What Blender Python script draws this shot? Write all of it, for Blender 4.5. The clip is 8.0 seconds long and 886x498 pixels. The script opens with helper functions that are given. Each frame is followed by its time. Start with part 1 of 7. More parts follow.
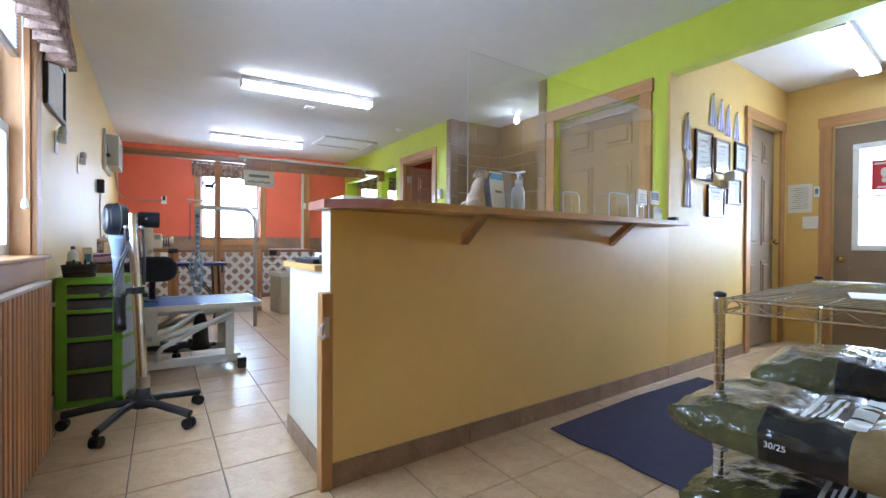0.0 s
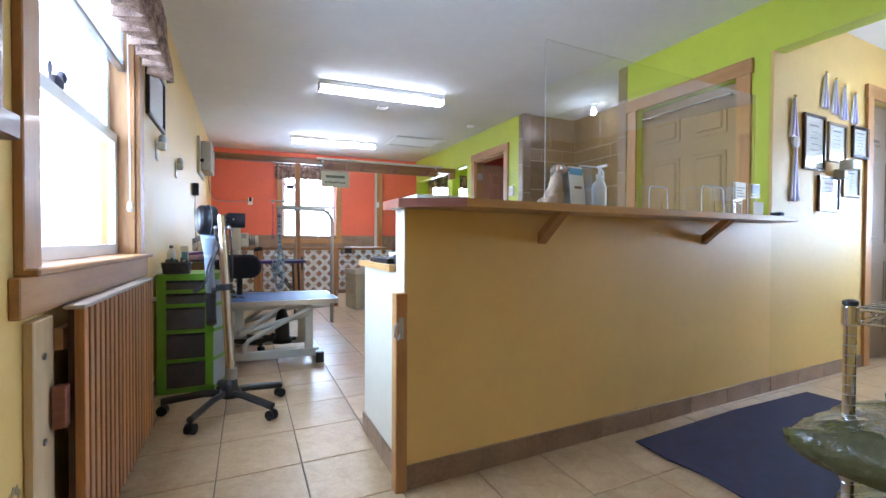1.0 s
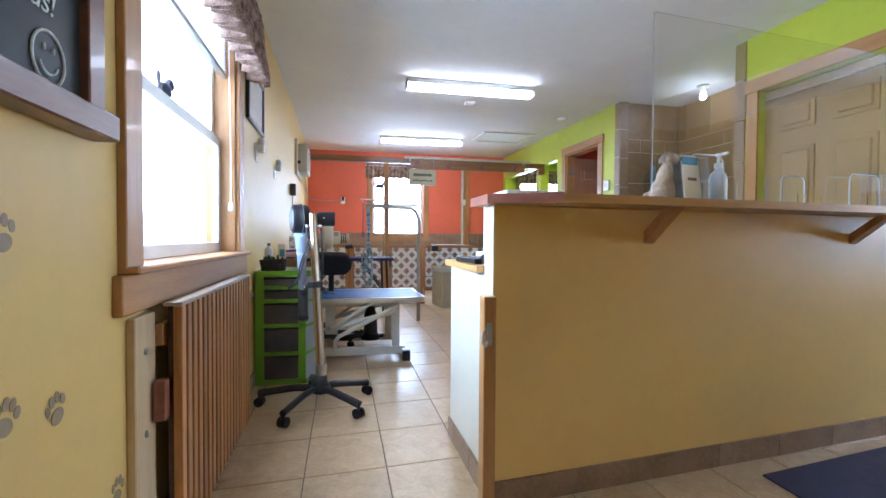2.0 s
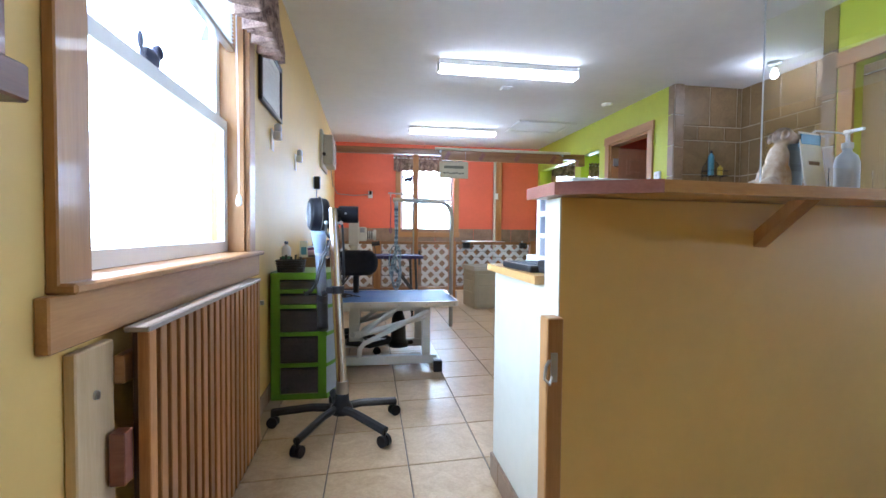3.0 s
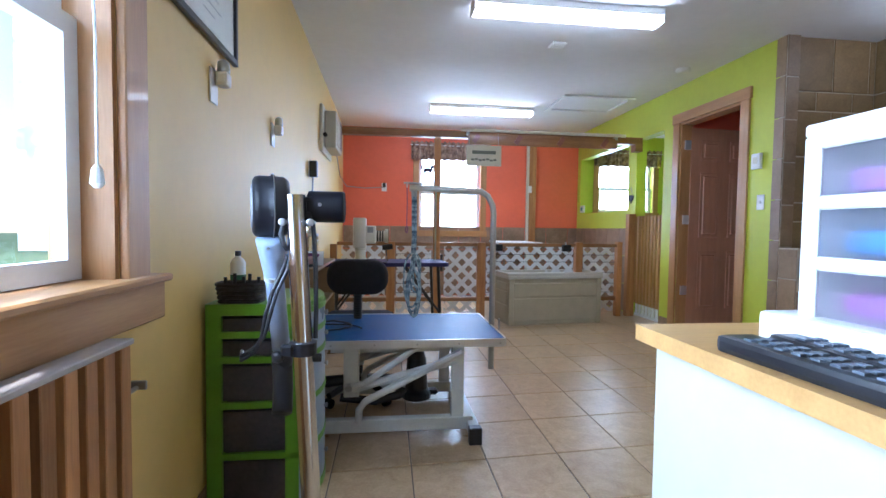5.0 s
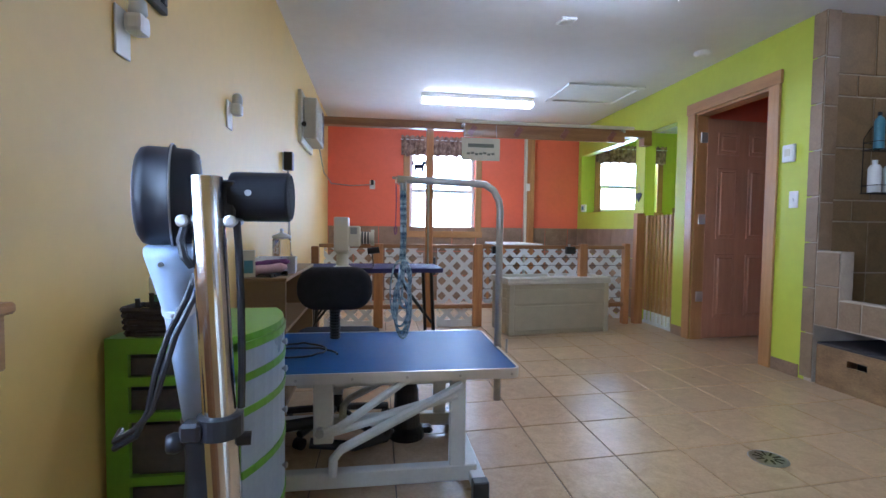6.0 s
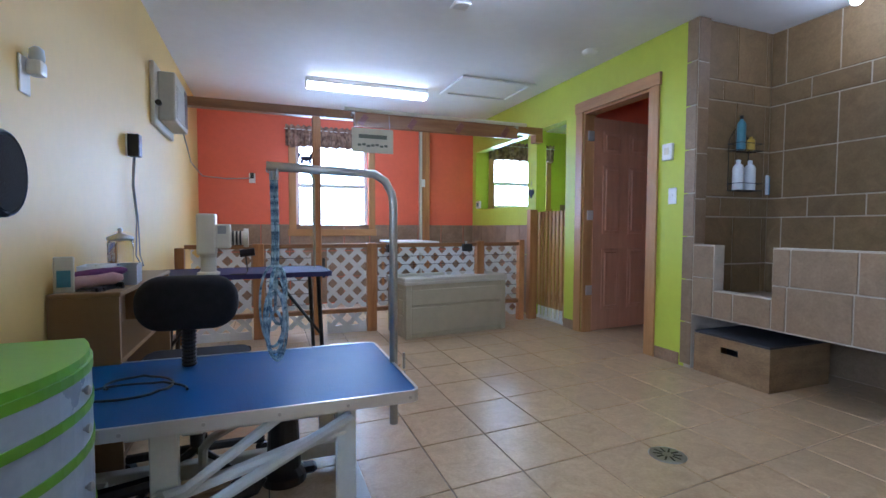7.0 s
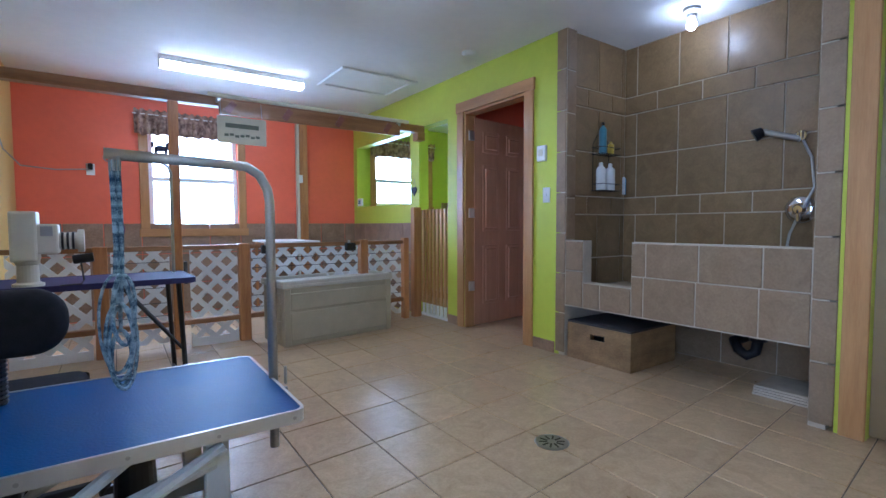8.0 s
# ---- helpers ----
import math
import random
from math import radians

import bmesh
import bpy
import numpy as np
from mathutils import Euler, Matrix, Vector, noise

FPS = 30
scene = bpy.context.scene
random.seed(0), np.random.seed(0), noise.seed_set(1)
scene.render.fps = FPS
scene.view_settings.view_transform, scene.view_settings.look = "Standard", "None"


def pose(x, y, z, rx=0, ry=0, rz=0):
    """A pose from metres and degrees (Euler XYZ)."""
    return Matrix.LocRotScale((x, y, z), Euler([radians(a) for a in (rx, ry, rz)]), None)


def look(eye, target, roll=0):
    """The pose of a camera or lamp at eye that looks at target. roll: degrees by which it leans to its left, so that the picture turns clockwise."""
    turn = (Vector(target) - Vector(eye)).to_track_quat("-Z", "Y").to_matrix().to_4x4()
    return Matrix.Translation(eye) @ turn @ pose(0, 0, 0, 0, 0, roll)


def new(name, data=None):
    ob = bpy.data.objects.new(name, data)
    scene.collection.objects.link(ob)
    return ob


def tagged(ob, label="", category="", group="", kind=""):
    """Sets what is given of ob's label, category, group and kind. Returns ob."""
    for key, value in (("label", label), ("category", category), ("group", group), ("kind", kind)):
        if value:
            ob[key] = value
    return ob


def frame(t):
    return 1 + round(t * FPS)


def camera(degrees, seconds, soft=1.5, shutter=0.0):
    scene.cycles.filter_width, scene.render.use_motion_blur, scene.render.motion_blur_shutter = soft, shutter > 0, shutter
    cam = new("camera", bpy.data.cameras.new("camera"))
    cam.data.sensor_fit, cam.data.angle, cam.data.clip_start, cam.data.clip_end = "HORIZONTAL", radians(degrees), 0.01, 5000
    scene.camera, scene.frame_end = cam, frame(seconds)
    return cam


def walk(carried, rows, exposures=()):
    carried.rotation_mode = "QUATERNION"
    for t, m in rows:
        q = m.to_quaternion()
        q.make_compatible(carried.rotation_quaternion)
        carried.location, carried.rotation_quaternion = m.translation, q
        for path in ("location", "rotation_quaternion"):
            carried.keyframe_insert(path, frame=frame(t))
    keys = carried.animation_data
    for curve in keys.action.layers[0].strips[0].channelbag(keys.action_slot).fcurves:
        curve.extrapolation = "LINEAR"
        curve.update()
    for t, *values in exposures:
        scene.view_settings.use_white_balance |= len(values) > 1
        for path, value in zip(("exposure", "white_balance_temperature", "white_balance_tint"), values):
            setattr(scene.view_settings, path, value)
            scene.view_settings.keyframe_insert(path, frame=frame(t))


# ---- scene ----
cam = camera(86.9, 8.0)
PATH = [
    (0, (0.373, -0.127, 0.909), (1.418, 1.579, 0.889), 0.4),
    (0.5, (0.371, -0.100, 0.914), (1.294, 1.672, 0.886), 0.35),
    (1, (0.383, -0.062, 0.917), (1.164, 1.779, 0.884), 0.3),
    (1.5, (0.406, -0.019, 0.921), (1.007, 1.89, 0.883), 0.35),
    (2, (0.411, 0.056, 0.923), (0.844, 2.009, 0.877), 0.4),
    (3.5, (0.459, 0.675, 0.949), (0.752, 2.652, 0.874), 0.5),
    (4, (0.483, 0.933, 0.95), (0.736, 2.915, 0.874), 0.5),
    (4.5, (0.487, 1.218, 0.962), (0.730, 3.202, 0.877), 0.75),
    (6, (0.53, 1.935, 0.976), (0.812, 3.914, 0.892), 0.7),
    (6.5, (0.56, 2.091, 0.974), (1.048, 4.029, 0.886), 0.4),
    (7, (0.61, 2.202, 0.977), (1.319, 4.07, 0.885), 0.2),
    (7.5, (0.621, 2.253, 0.966), (1.567, 4.013, 0.879), 0.1),
    (8, (0.627, 2.299, 0.981), (1.78, 3.929, 0.879), -0.2),
]
walk(cam, [(t, look(eye, target, roll)) for t, eye, target, roll in PATH],
     exposures=[(0.0, 0.96, 5350, 13), (2.0, 1.0, 5350, 13), (4.5, 0.84, 5100, 12), (6.0, 0.66, 5000, 15), (8.0, 0.57, 4650, 13)])
# ---- light ----
world = bpy.data.worlds.new("sky")
scene.world = world
world.use_nodes = True
_n, _l = world.node_tree.nodes, world.node_tree.links
_n.clear()
_sky = _n.new("ShaderNodeTexSky")
_sky.sky_type, _sky.sun_disc = "NISHITA", False
_sky.sun_elevation, _sky.sun_rotation = radians(50), radians(-60)
_bg = _n.new("ShaderNodeBackground")
_bg.inputs["Strength"].default_value = 0.15
_out = _n.new("ShaderNodeOutputWorld")
_l.new(_sky.outputs[0], _bg.inputs[0])
_l.new(_bg.outputs[0], _out.inputs[0])

SUN = bpy.data.lights.new("sun", "SUN")
SUN.energy, SUN.angle, SUN.color = 3.0, radians(0.5), (1, 0.95, 0.87)
new("sun", SUN).matrix_world = look((-1.7, 4.5, 10), (0, 2, 0))


def window_light(name, eye, target, w, h, watts, color=(0.73, 0.87, 1.0)):
    la = bpy.data.lights.new(name, "AREA")
    la.shape, la.size, la.size_y, la.energy, la.color = "RECTANGLE", w, h, watts, color
    new(name, la).matrix_world = look(eye, target)


window_light("window_daylight", (-0.40, 2.03, 1.42), (2, 2.03, 0.6), 1.15, 1.15, 33)
window_light("window_daylight", (1.42, 8.60, 1.5), (1.42, 5, 0.7), 0.85, 1.05, 26)
window_light("window_daylight", (4.14, 8.60, 1.6), (4.14, 5, 0.9), 0.85, 0.75, 26)
window_light("door_daylight", (5.9, 1.25, 1.35), (3.6, 1.25, 1.0), 0.55, 0.85, 38)


# ---- materials ----
def mat(name, color, rough=0.5, metal=0.0, var=0.10, scale=6.0, bump=0.15, bump_scale=120.0, rand=0.0,
        coat=0.0, stretch=(1, 1, 1), second=None, spec=0.5, bump_dist=0.002, wide=0.0, warp=0.0):
    m = bpy.data.materials.new(name)
    m.use_nodes = True
    nt = m.node_tree
    n, l = nt.nodes, nt.links
    p = n["Principled BSDF"]
    p.inputs["Roughness"].default_value = rough
    p.inputs["Metallic"].default_value = metal
    p.inputs["Specular IOR Level"].default_value = spec
    p.inputs["Coat Weight"].default_value = coat
    tc = n.new("ShaderNodeTexCoord")
    mp = n.new("ShaderNodeMapping")
    mp.inputs["Scale"].default_value = stretch
    l.new(tc.outputs["Object"], mp.inputs[0])
    vec = mp.outputs[0]
    if rand:
        oi = n.new("ShaderNodeObjectInfo")
        sh = n.new("ShaderNodeVectorMath")
        sh.operation = "MULTIPLY_ADD"
        l.new(oi.outputs["Random"], sh.inputs[0])
        sh.inputs[1].default_value = (37, 53, 19)
        l.new(vec, sh.inputs[2])
        vec = sh.outputs[0]
    n1 = n.new("ShaderNodeTexNoise")
    n1.inputs["Scale"].default_value, n1.inputs["Detail"].default_value = scale, 5
    n2 = n.new("ShaderNodeTexNoise")
    n2.inputs["Scale"].default_value, n2.inputs["Detail"].default_value = scale * 9, 4
    for t in (n1, n2):
        l.new(vec, t.inputs["Vector"])
    if warp:
        n1.inputs["Distortion"].default_value = warp
        n1.inputs["Roughness"].default_value = 0.62
    mix = n.new("ShaderNodeMix")
    mix.data_type = "FLOAT"
    mix.inputs[0].default_value = 0.35
    l.new(n1.outputs[0], mix.inputs[2])
    l.new(n2.outputs[0], mix.inputs[3])
    ramp = n.new("ShaderNodeValToRGB")
    ramp.color_ramp.elements[0].position, ramp.color_ramp.elements[1].position = 0.32 - wide / 2, 0.68 + wide / 2
    dark = second or tuple(c * (1 - 2 * var) for c in color)
    lite = color if second else tuple(min(1, c * (1 + var)) for c in color)
    ramp.color_ramp.elements[0].color = (*dark, 1)
    ramp.color_ramp.elements[1].color = (*lite, 1)
    l.new(mix.outputs[0], ramp.inputs[0])
    col = ramp.outputs[0]
    if rand:
        hs = n.new("ShaderNodeHueSaturation")
        mr = n.new("ShaderNodeMapRange")
        mr.inputs["To Min"].default_value, mr.inputs["To Max"].default_value = 1 - rand, 1 + rand
        l.new(oi.outputs["Random"], mr.inputs[0])
        l.new(mr.outputs[0], hs.inputs["Value"])
        l.new(col, hs.inputs["Color"])
        col = hs.outputs[0]
    l.new(col, p.inputs["Base Color"])
    rr = n.new("ShaderNodeMapRange")
    rr.inputs["To Min"].default_value, rr.inputs["To Max"].default_value = max(0.02, rough - 0.08), min(1, rough + 0.08)
    l.new(n1.outputs[0], rr.inputs[0])
    l.new(rr.outputs[0], p.inputs["Roughness"])
    if bump:
        nb = n.new("ShaderNodeTexNoise")
        nb.inputs["Scale"].default_value, nb.inputs["Detail"].default_value = bump_scale, 3
        l.new(vec, nb.inputs["Vector"])
        b = n.new("ShaderNodeBump")
        b.inputs["Strength"].default_value, b.inputs["Distance"].default_value = bump, bump_dist
        l.new(nb.outputs[0], b.inputs["Height"])
        l.new(b.outputs[0], p.inputs["Normal"])
    return m


def wood(name, color, dark, axis, rough=0.45, rand=0.0, coat=0.1):
    stretch = [9.0, 9.0, 9.0]
    stretch["xyz".index(axis)] = 0.7
    return mat(name, color, rough, second=dark, scale=2.6, bump=0.2, bump_scale=14, stretch=stretch, rand=rand, coat=coat)


def glow(name, color, strength):
    m = bpy.data.materials.new(name)
    m.use_nodes = True
    p = m.node_tree.nodes["Principled BSDF"]
    p.inputs["Base Color"].default_value = (0.9, 0.9, 0.9, 1)
    p.inputs["Emission Color"].default_value = (*color, 1)
    p.inputs["Emission Strength"].default_value = strength
    return m


def clear(name, color=(1, 1, 1), rough=0.0, ior=1.45):
    m = bpy.data.materials.new(name)
    m.use_nodes = True
    p = m.node_tree.nodes["Principled BSDF"]
    p.inputs["Base Color"].default_value = (*color, 1)
    p.inputs["Roughness"].default_value = rough
    p.inputs["Transmission Weight"].default_value = 1.0
    p.inputs["IOR"].default_value = ior
    return m


M_YEL = mat("yellow_paint", (0.72, 0.495, 0.155), 0.54, var=0.03, scale=2.5, bump=0.12, bump_scale=160)
M_TAN = mat("tan_paint", (0.78, 0.53, 0.175), 0.45, var=0.03, scale=2.0, bump=0.12, bump_scale=160)
M_CREAM = mat("cream_paint", (0.60, 0.565, 0.46), 0.45, var=0.03, scale=2.5, bump=0.1, bump_scale=160)
M_RED = mat("coral_paint", (0.80, 0.155, 0.075), 0.5, var=0.04, scale=2.0, bump=0.12, bump_scale=160)
M_GREEN = mat("lime_paint", (0.53, 0.59, 0.045), 0.45, var=0.04, scale=2.0, bump=0.12, bump_scale=160)
M_CEIL = mat("ceiling_paint", (0.82, 0.82, 0.83), 0.75, var=0.03, scale=1.5, bump=0.25, bump_scale=90)
M_GROUT = mat("grout", (0.17, 0.14, 0.11), 0.85, var=0.15, scale=12)
M_GROUTL = mat("pale_grout", (0.55, 0.465, 0.36), 0.85, var=0.10, scale=12)
M_FLOOR = mat("beige_floor_tile", (0.60, 0.43, 0.25), 0.31, second=(0.36, 0.232, 0.112), scale=10.0, wide=0.09, bump=0.2, bump_scale=18, rand=0.07, bump_dist=0.0012, warp=1.2)
M_WTILE = mat("brown_wall_tile", (0.27, 0.178, 0.080), 0.36, second=(0.16, 0.098, 0.041), scale=8, wide=0.05, warp=1.0, bump=0.15, bump_scale=40, rand=0.10)
M_BTILE = mat("brown_base_tile", (0.33, 0.215, 0.14), 0.4, second=(0.23, 0.145, 0.09), scale=7, wide=-0.16, bump=0.15, bump_scale=40, rand=0.10)
M_FTILE = mat("greige_tub_tile", (0.32, 0.22, 0.13), 0.42, second=(0.20, 0.13, 0.072), scale=9, wide=0.05, warp=1.0, bump=0.15, bump_scale=40, rand=0.08)
M_WX = wood("oak_trim_x", (0.50, 0.27, 0.10), (0.36, 0.17, 0.055), "x")
M_WY = wood("oak_trim_y", (0.50, 0.27, 0.10), (0.36, 0.17, 0.055), "y")
M_WZ = wood("oak_trim_z", (0.50, 0.27, 0.10), (0.36, 0.17, 0.055), "z")
M_CEDAR = wood("cedar_z", (0.50, 0.24, 0.085), (0.27, 0.11, 0.034), "z", rand=0.28)
M_CEDARX = wood("cedar_x", (0.36, 0.18, 0.07), (0.22, 0.095, 0.032), "x", rand=0.15)
M_LEDGE = wood("ledge_oak", (0.60, 0.36, 0.13), (0.46, 0.25, 0.08), "x", rough=0.35)
M_SHELF = wood("shelf_oak", (0.62, 0.36, 0.13), (0.45, 0.23, 0.07), "x", rough=0.3)
M_MAHOG = wood("reddish_edge", (0.30, 0.125, 0.09), (0.20, 0.07, 0.05), "x", rough=0.35)
M_PINE = wood("raw_pine", (0.68, 0.52, 0.32), (0.55, 0.38, 0.20), "z", rough=0.6)
M_DOOR = wood("brown_door", (0.56, 0.29, 0.165), (0.44, 0.215, 0.12), "z", rough=0.42)
M_DOORG = mat("taupe_door_paint", (0.25, 0.18, 0.115), 0.4, var=0.05, bump=0.1)
M_DARKW = wood("dark_frame_wood", (0.21, 0.085, 0.055), (0.12, 0.045, 0.030), "y", rough=0.35)
M_WHITE = mat("white_plastic", (0.80, 0.80, 0.79), 0.35, var=0.02, bump=0.03)
M_VINYL = mat("white_vinyl", (0.82, 0.84, 0.86), 0.35, var=0.02, bump=0.03)
M_LATT = mat("white_lattice", (0.80, 0.80, 0.80), 0.45, var=0.04, bump=0.05)
M_BLACK = mat("black_plastic", (0.015, 0.015, 0.018), 0.35, var=0.2, bump=0.1, bump_scale=300)
M_GLOSSB = mat("gloss_black", (0.007, 0.007, 0.011), 0.42, var=0.2, bump=0.05, spec=0.35)
M_FABRIC = mat("black_fabric", (0.018, 0.016, 0.02), 0.95, var=0.25, scale=30, bump=0.6, bump_scale=500)
M_CHROME = mat("chrome", (0.72, 0.72, 0.74), 0.12, metal=1.0, var=0.04, bump=0.02)
M_STEEL = mat("brushed_steel", (0.50, 0.50, 0.50), 0.32, metal=1.0, var=0.06, bump=0.05)
M_GLASS = clear("window_glass")
M_GUARD = clear("guard_sheet", (0.96, 0.97, 0.96), 0.0, 1.8)
M_PLEXI = clear("plexiglass", (0.97, 0.98, 0.98))
M_TUBE = glow("fluorescent_diffuser", (0.95, 0.98, 1.0), 17.0)
M_BULB = glow("lamp_bulb", (0.95, 0.97, 1.0), 60.0)


# ---- helpers ----
def link(name, bm, material, parent=None, label="", smooth=False):
    me = bpy.data.meshes.new(name)
    bmesh.ops.recalc_face_normals(bm, faces=bm.faces[:])
    bm.to_mesh(me)
    bm.free()
    for m in (material if isinstance(material, (list, tuple)) else [material]):
        me.materials.append(m)
    if smooth:
        for p in me.polygons:
            p.use_smooth = True
    ob = new(name, me)
    if parent:
        ob.parent = parent
    if label:
        tagged(ob, label)
    return ob


def part(name, bm, material, parent, label="", smooth=False):
    return link(name, bm, material, parent, label, smooth)


def box(bm, x0, y0, z0, x1, y1, z1, bevel=0.0, seg=1, turn=None):
    """A block between two corners, with rounded edges if bevel is given."""
    c = Vector(((x0 + x1) / 2, (y0 + y1) / 2, (z0 + z1) / 2))
    m = Matrix.Translation(c)
    if turn:
        m = m @ turn
    r = bmesh.ops.create_cube(bm, size=1, matrix=m @ Matrix.Diagonal((abs(x1 - x0), abs(y1 - y0), abs(z1 - z0), 1)))
    if bevel:
        es = list({e for v in r["verts"] for e in v.link_edges})
        bmesh.ops.bevel(bm, geom=es, offset=bevel, segments=seg, affect="EDGES", profile=0.6)
    return bm


def boxes(*rows, bevel=0.0, seg=1):
    bm = bmesh.new()
    for r in rows:
        box(bm, *r, bevel=bevel, seg=seg)
    return bm


def rod(bm, a, b, r, r2=None, seg=14):
    a, b = Vector(a), Vector(b)
    d = b - a
    m = Matrix.Translation((a + b) / 2) @ d.to_track_quat("Z", "Y").to_matrix().to_4x4()
    bmesh.ops.create_cone(bm, cap_ends=True, segments=seg, radius1=r, radius2=r if r2 is None else r2, depth=d.length, matrix=m)
    return bm


def tube(bm, pts, r, seg=8, flat=1.0):
    """A bent bar along the points."""
    pts = [Vector(p) for p in pts]
    rings = []
    side = None
    for i, p in enumerate(pts):
        d = (pts[min(i + 1, len(pts) - 1)] - pts[max(i - 1, 0)]).normalized()
        if side is None:
            side = d.orthogonal().normalized()
        side = (side - d * side.dot(d)).normalized()
        up = d.cross(side)
        rings.append([bm.verts.new(p + r * (math.cos(2 * math.pi * k / seg) * side + flat * math.sin(2 * math.pi * k / seg) * up)) for k in range(seg)])
    for a, b in zip(rings, rings[1:]):
        for k in range(seg):
            bm.faces.new((a[k], a[(k + 1) % seg], b[(k + 1) % seg], b[k]))
    bm.faces.new(rings[0][::-1])
    bm.faces.new(rings[-1])
    return bm


def lathe(bm, profile, seg=20, m=Matrix()):
    """A turned body from rows of radius and height."""
    rings = [[bm.verts.new(m @ Vector((r * math.cos(2 * math.pi * k / seg), r * math.sin(2 * math.pi * k / seg), z))) for k in range(seg)] for r, z in profile]
    for a, b in zip(rings, rings[1:]):
        for k in range(seg):
            bm.faces.new((a[k], a[(k + 1) % seg], b[(k + 1) % seg], b[k]))
    bm.faces.new(rings[0][::-1])
    bm.faces.new(rings[-1])
    return bm


def prism(bm, outline, z0, z1, m=Matrix()):
    """An upright block over a plan outline."""
    lo = [bm.verts.new(m @ Vector((x, y, z0))) for x, y in outline]
    hi = [bm.verts.new(m @ Vector((x, y, z1))) for x, y in outline]
    n = len(lo)
    bm.faces.new(lo[::-1])
    bm.faces.new(hi)
    for k in range(n):
        bm.faces.new((lo[k], lo[(k + 1) % n], hi[(k + 1) % n], hi[k]))
    return bm


def thing(name, m, label, category, group="", kind=""):
    ob = new(name)
    ob.empty_display_size = 0.1
    ob.matrix_basis = m
    return tagged(ob, label, category, group, kind)


def structure(name, bm, material, label="", parent=None):
    ob = link(name, bm, material, parent)
    return tagged(ob, label, "", "", "structure")


def holed(u0, u1, z0, z1, holes):
    """Rectangles (u0, u1, z0, z1) that fill a wall round its openings."""
    cuts = sorted({u0, u1, *[h[0] for h in holes], *[h[1] for h in holes]})
    out = []
    for a, b in zip(cuts, cuts[1:]):
        spans = sorted((h[2], h[3]) for h in holes if h[0] <= a + 1e-6 and h[1] >= b - 1e-6)
        z = z0
        for s, e in spans:
            if s > z + 1e-6:
                out.append((a, b, z, s))
            z = e
        if z < z1 - 1e-6:
            out.append((a, b, z, z1))
    return out


def wall_x(name, x0, x1, y0, y1, z0, z1, holes, material, label):
    return structure(name, boxes(*[(x0, a, c, x1, b, d) for a, b, c, d in holed(y0, y1, z0, z1, holes)]), material, label)


def wall_y(name, y0, y1, x0, x1, z0, z1, holes, material, label):
    return structure(name, boxes(*[(a, y0, c, b, y1, d) for a, b, c, d in holed(x0, x1, z0, z1, holes)]), material, label)


# ---- the shell ----
LX, RX, BY, CZ, SY, EX = -0.11, 3.37, 8.29, 2.41, -1.6, 5.62


def front_y(x):
    """The counter's front and the wall that goes on from it."""
    return 1.567 + 0.097 * (x - 0.925)


wall_left = wall_x("wall_west", LX - 0.14, LX, SY, BY, 0, CZ, [(1.42, 2.64, 0.84, 2.06)], M_YEL, "yellow painted wall with satin sheen")
wall_red = wall_y("wall_north", BY, BY + 0.14, LX - 0.14, RX, 0, CZ, [(0.97, 1.875, 0.95, 2.06)], M_RED, "coral red painted wall")
wall_annex = wall_y("wall_north_annex", BY, BY + 0.14, RX, 5.5, 0, CZ, [(3.70, 4.575, 1.26, 2.06)], M_GREEN, "lime green painted wall")
wall_green = wall_x("wall_east", RX, RX + 0.12, 4.66, BY, 0, CZ,
                    [(5.02, 5.82, 0, 2.04), (6.09, 6.62, 0, 2.03), (6.80, 8.19, 1.225, 2.02)], M_GREEN, "lime green painted wall")
wall_closet = wall_x("wall_east_south", RX, RX + 0.12, front_y(RX) + 0.02, 3.0, 0, CZ, [(2.03, 2.885, 0, 2.0)], M_GREEN, "lime green painted wall")
header = structure("wall_header", boxes((RX, SY, 2.10, RX + 0.12, front_y(RX) + 0.02, CZ)), M_GREEN, "lime green painted header over the opening")
ceiling = structure("ceiling", boxes((LX - 0.14, SY - 0.14, CZ, EX + 0.2, BY + 0.14, CZ + 0.12)), M_CEIL, "white painted ceiling")
wall_y("wall_south", SY - 0.14, SY, LX - 0.14, EX + 0.14, 0, CZ, [], M_YEL, "yellow painted wall")
wall_x("wall_entry", EX, EX + 0.14, SY, 2.3, 0, CZ, [(0.82, 1.66, 0, 2.0)], M_YEL, "yellow painted wall")

# wall with the framed certificates
bm = bmesh.new()
t = 0.12
for a, b, c, d in holed(RX + 0.003, EX, 0, CZ, [(4.72, 5.42, 0, 2.0)]):
    prism(bm, [(a, front_y(a)), (b, front_y(b)), (b, front_y(b) + t), (a, front_y(a) + t)], c, d)
structure("wall_certificates", bm, M_YEL, "yellow painted wall with satin sheen")

# side room, closet and annex behind the openings
structure("wall_side_room", boxes((4.9, 4.66, 0, 5.0, 6.02, CZ), (RX + 0.12, 5.96, 0, 4.9, 6.05, CZ), (4.2, 4.64, 0, 4.9, 4.74, CZ)), M_RED, "coral red painted walls of the side room")
structure("wall_annex_side", boxes((5.4, 6.06, 0, 5.5, BY, CZ), (RX + 0.12, 6.052, 0, 5.4, 6.07, CZ)), M_GREEN, "lime green painted walls of the annex")
structure("wall_closet_back", boxes((4.2, 2.0, 0, 4.28, 4.64, CZ), (RX + 0.12, 2.95, 0, 4.2, 3.0, CZ)), M_TAN, "tan painted closet wall")
structure("wall_hall_back", boxes((4.3, 3.0, 0, 5.7, 3.08, CZ), (5.62, 2.2, 0, 5.7, 3.0, CZ)), M_TAN, "tan painted hall wall")

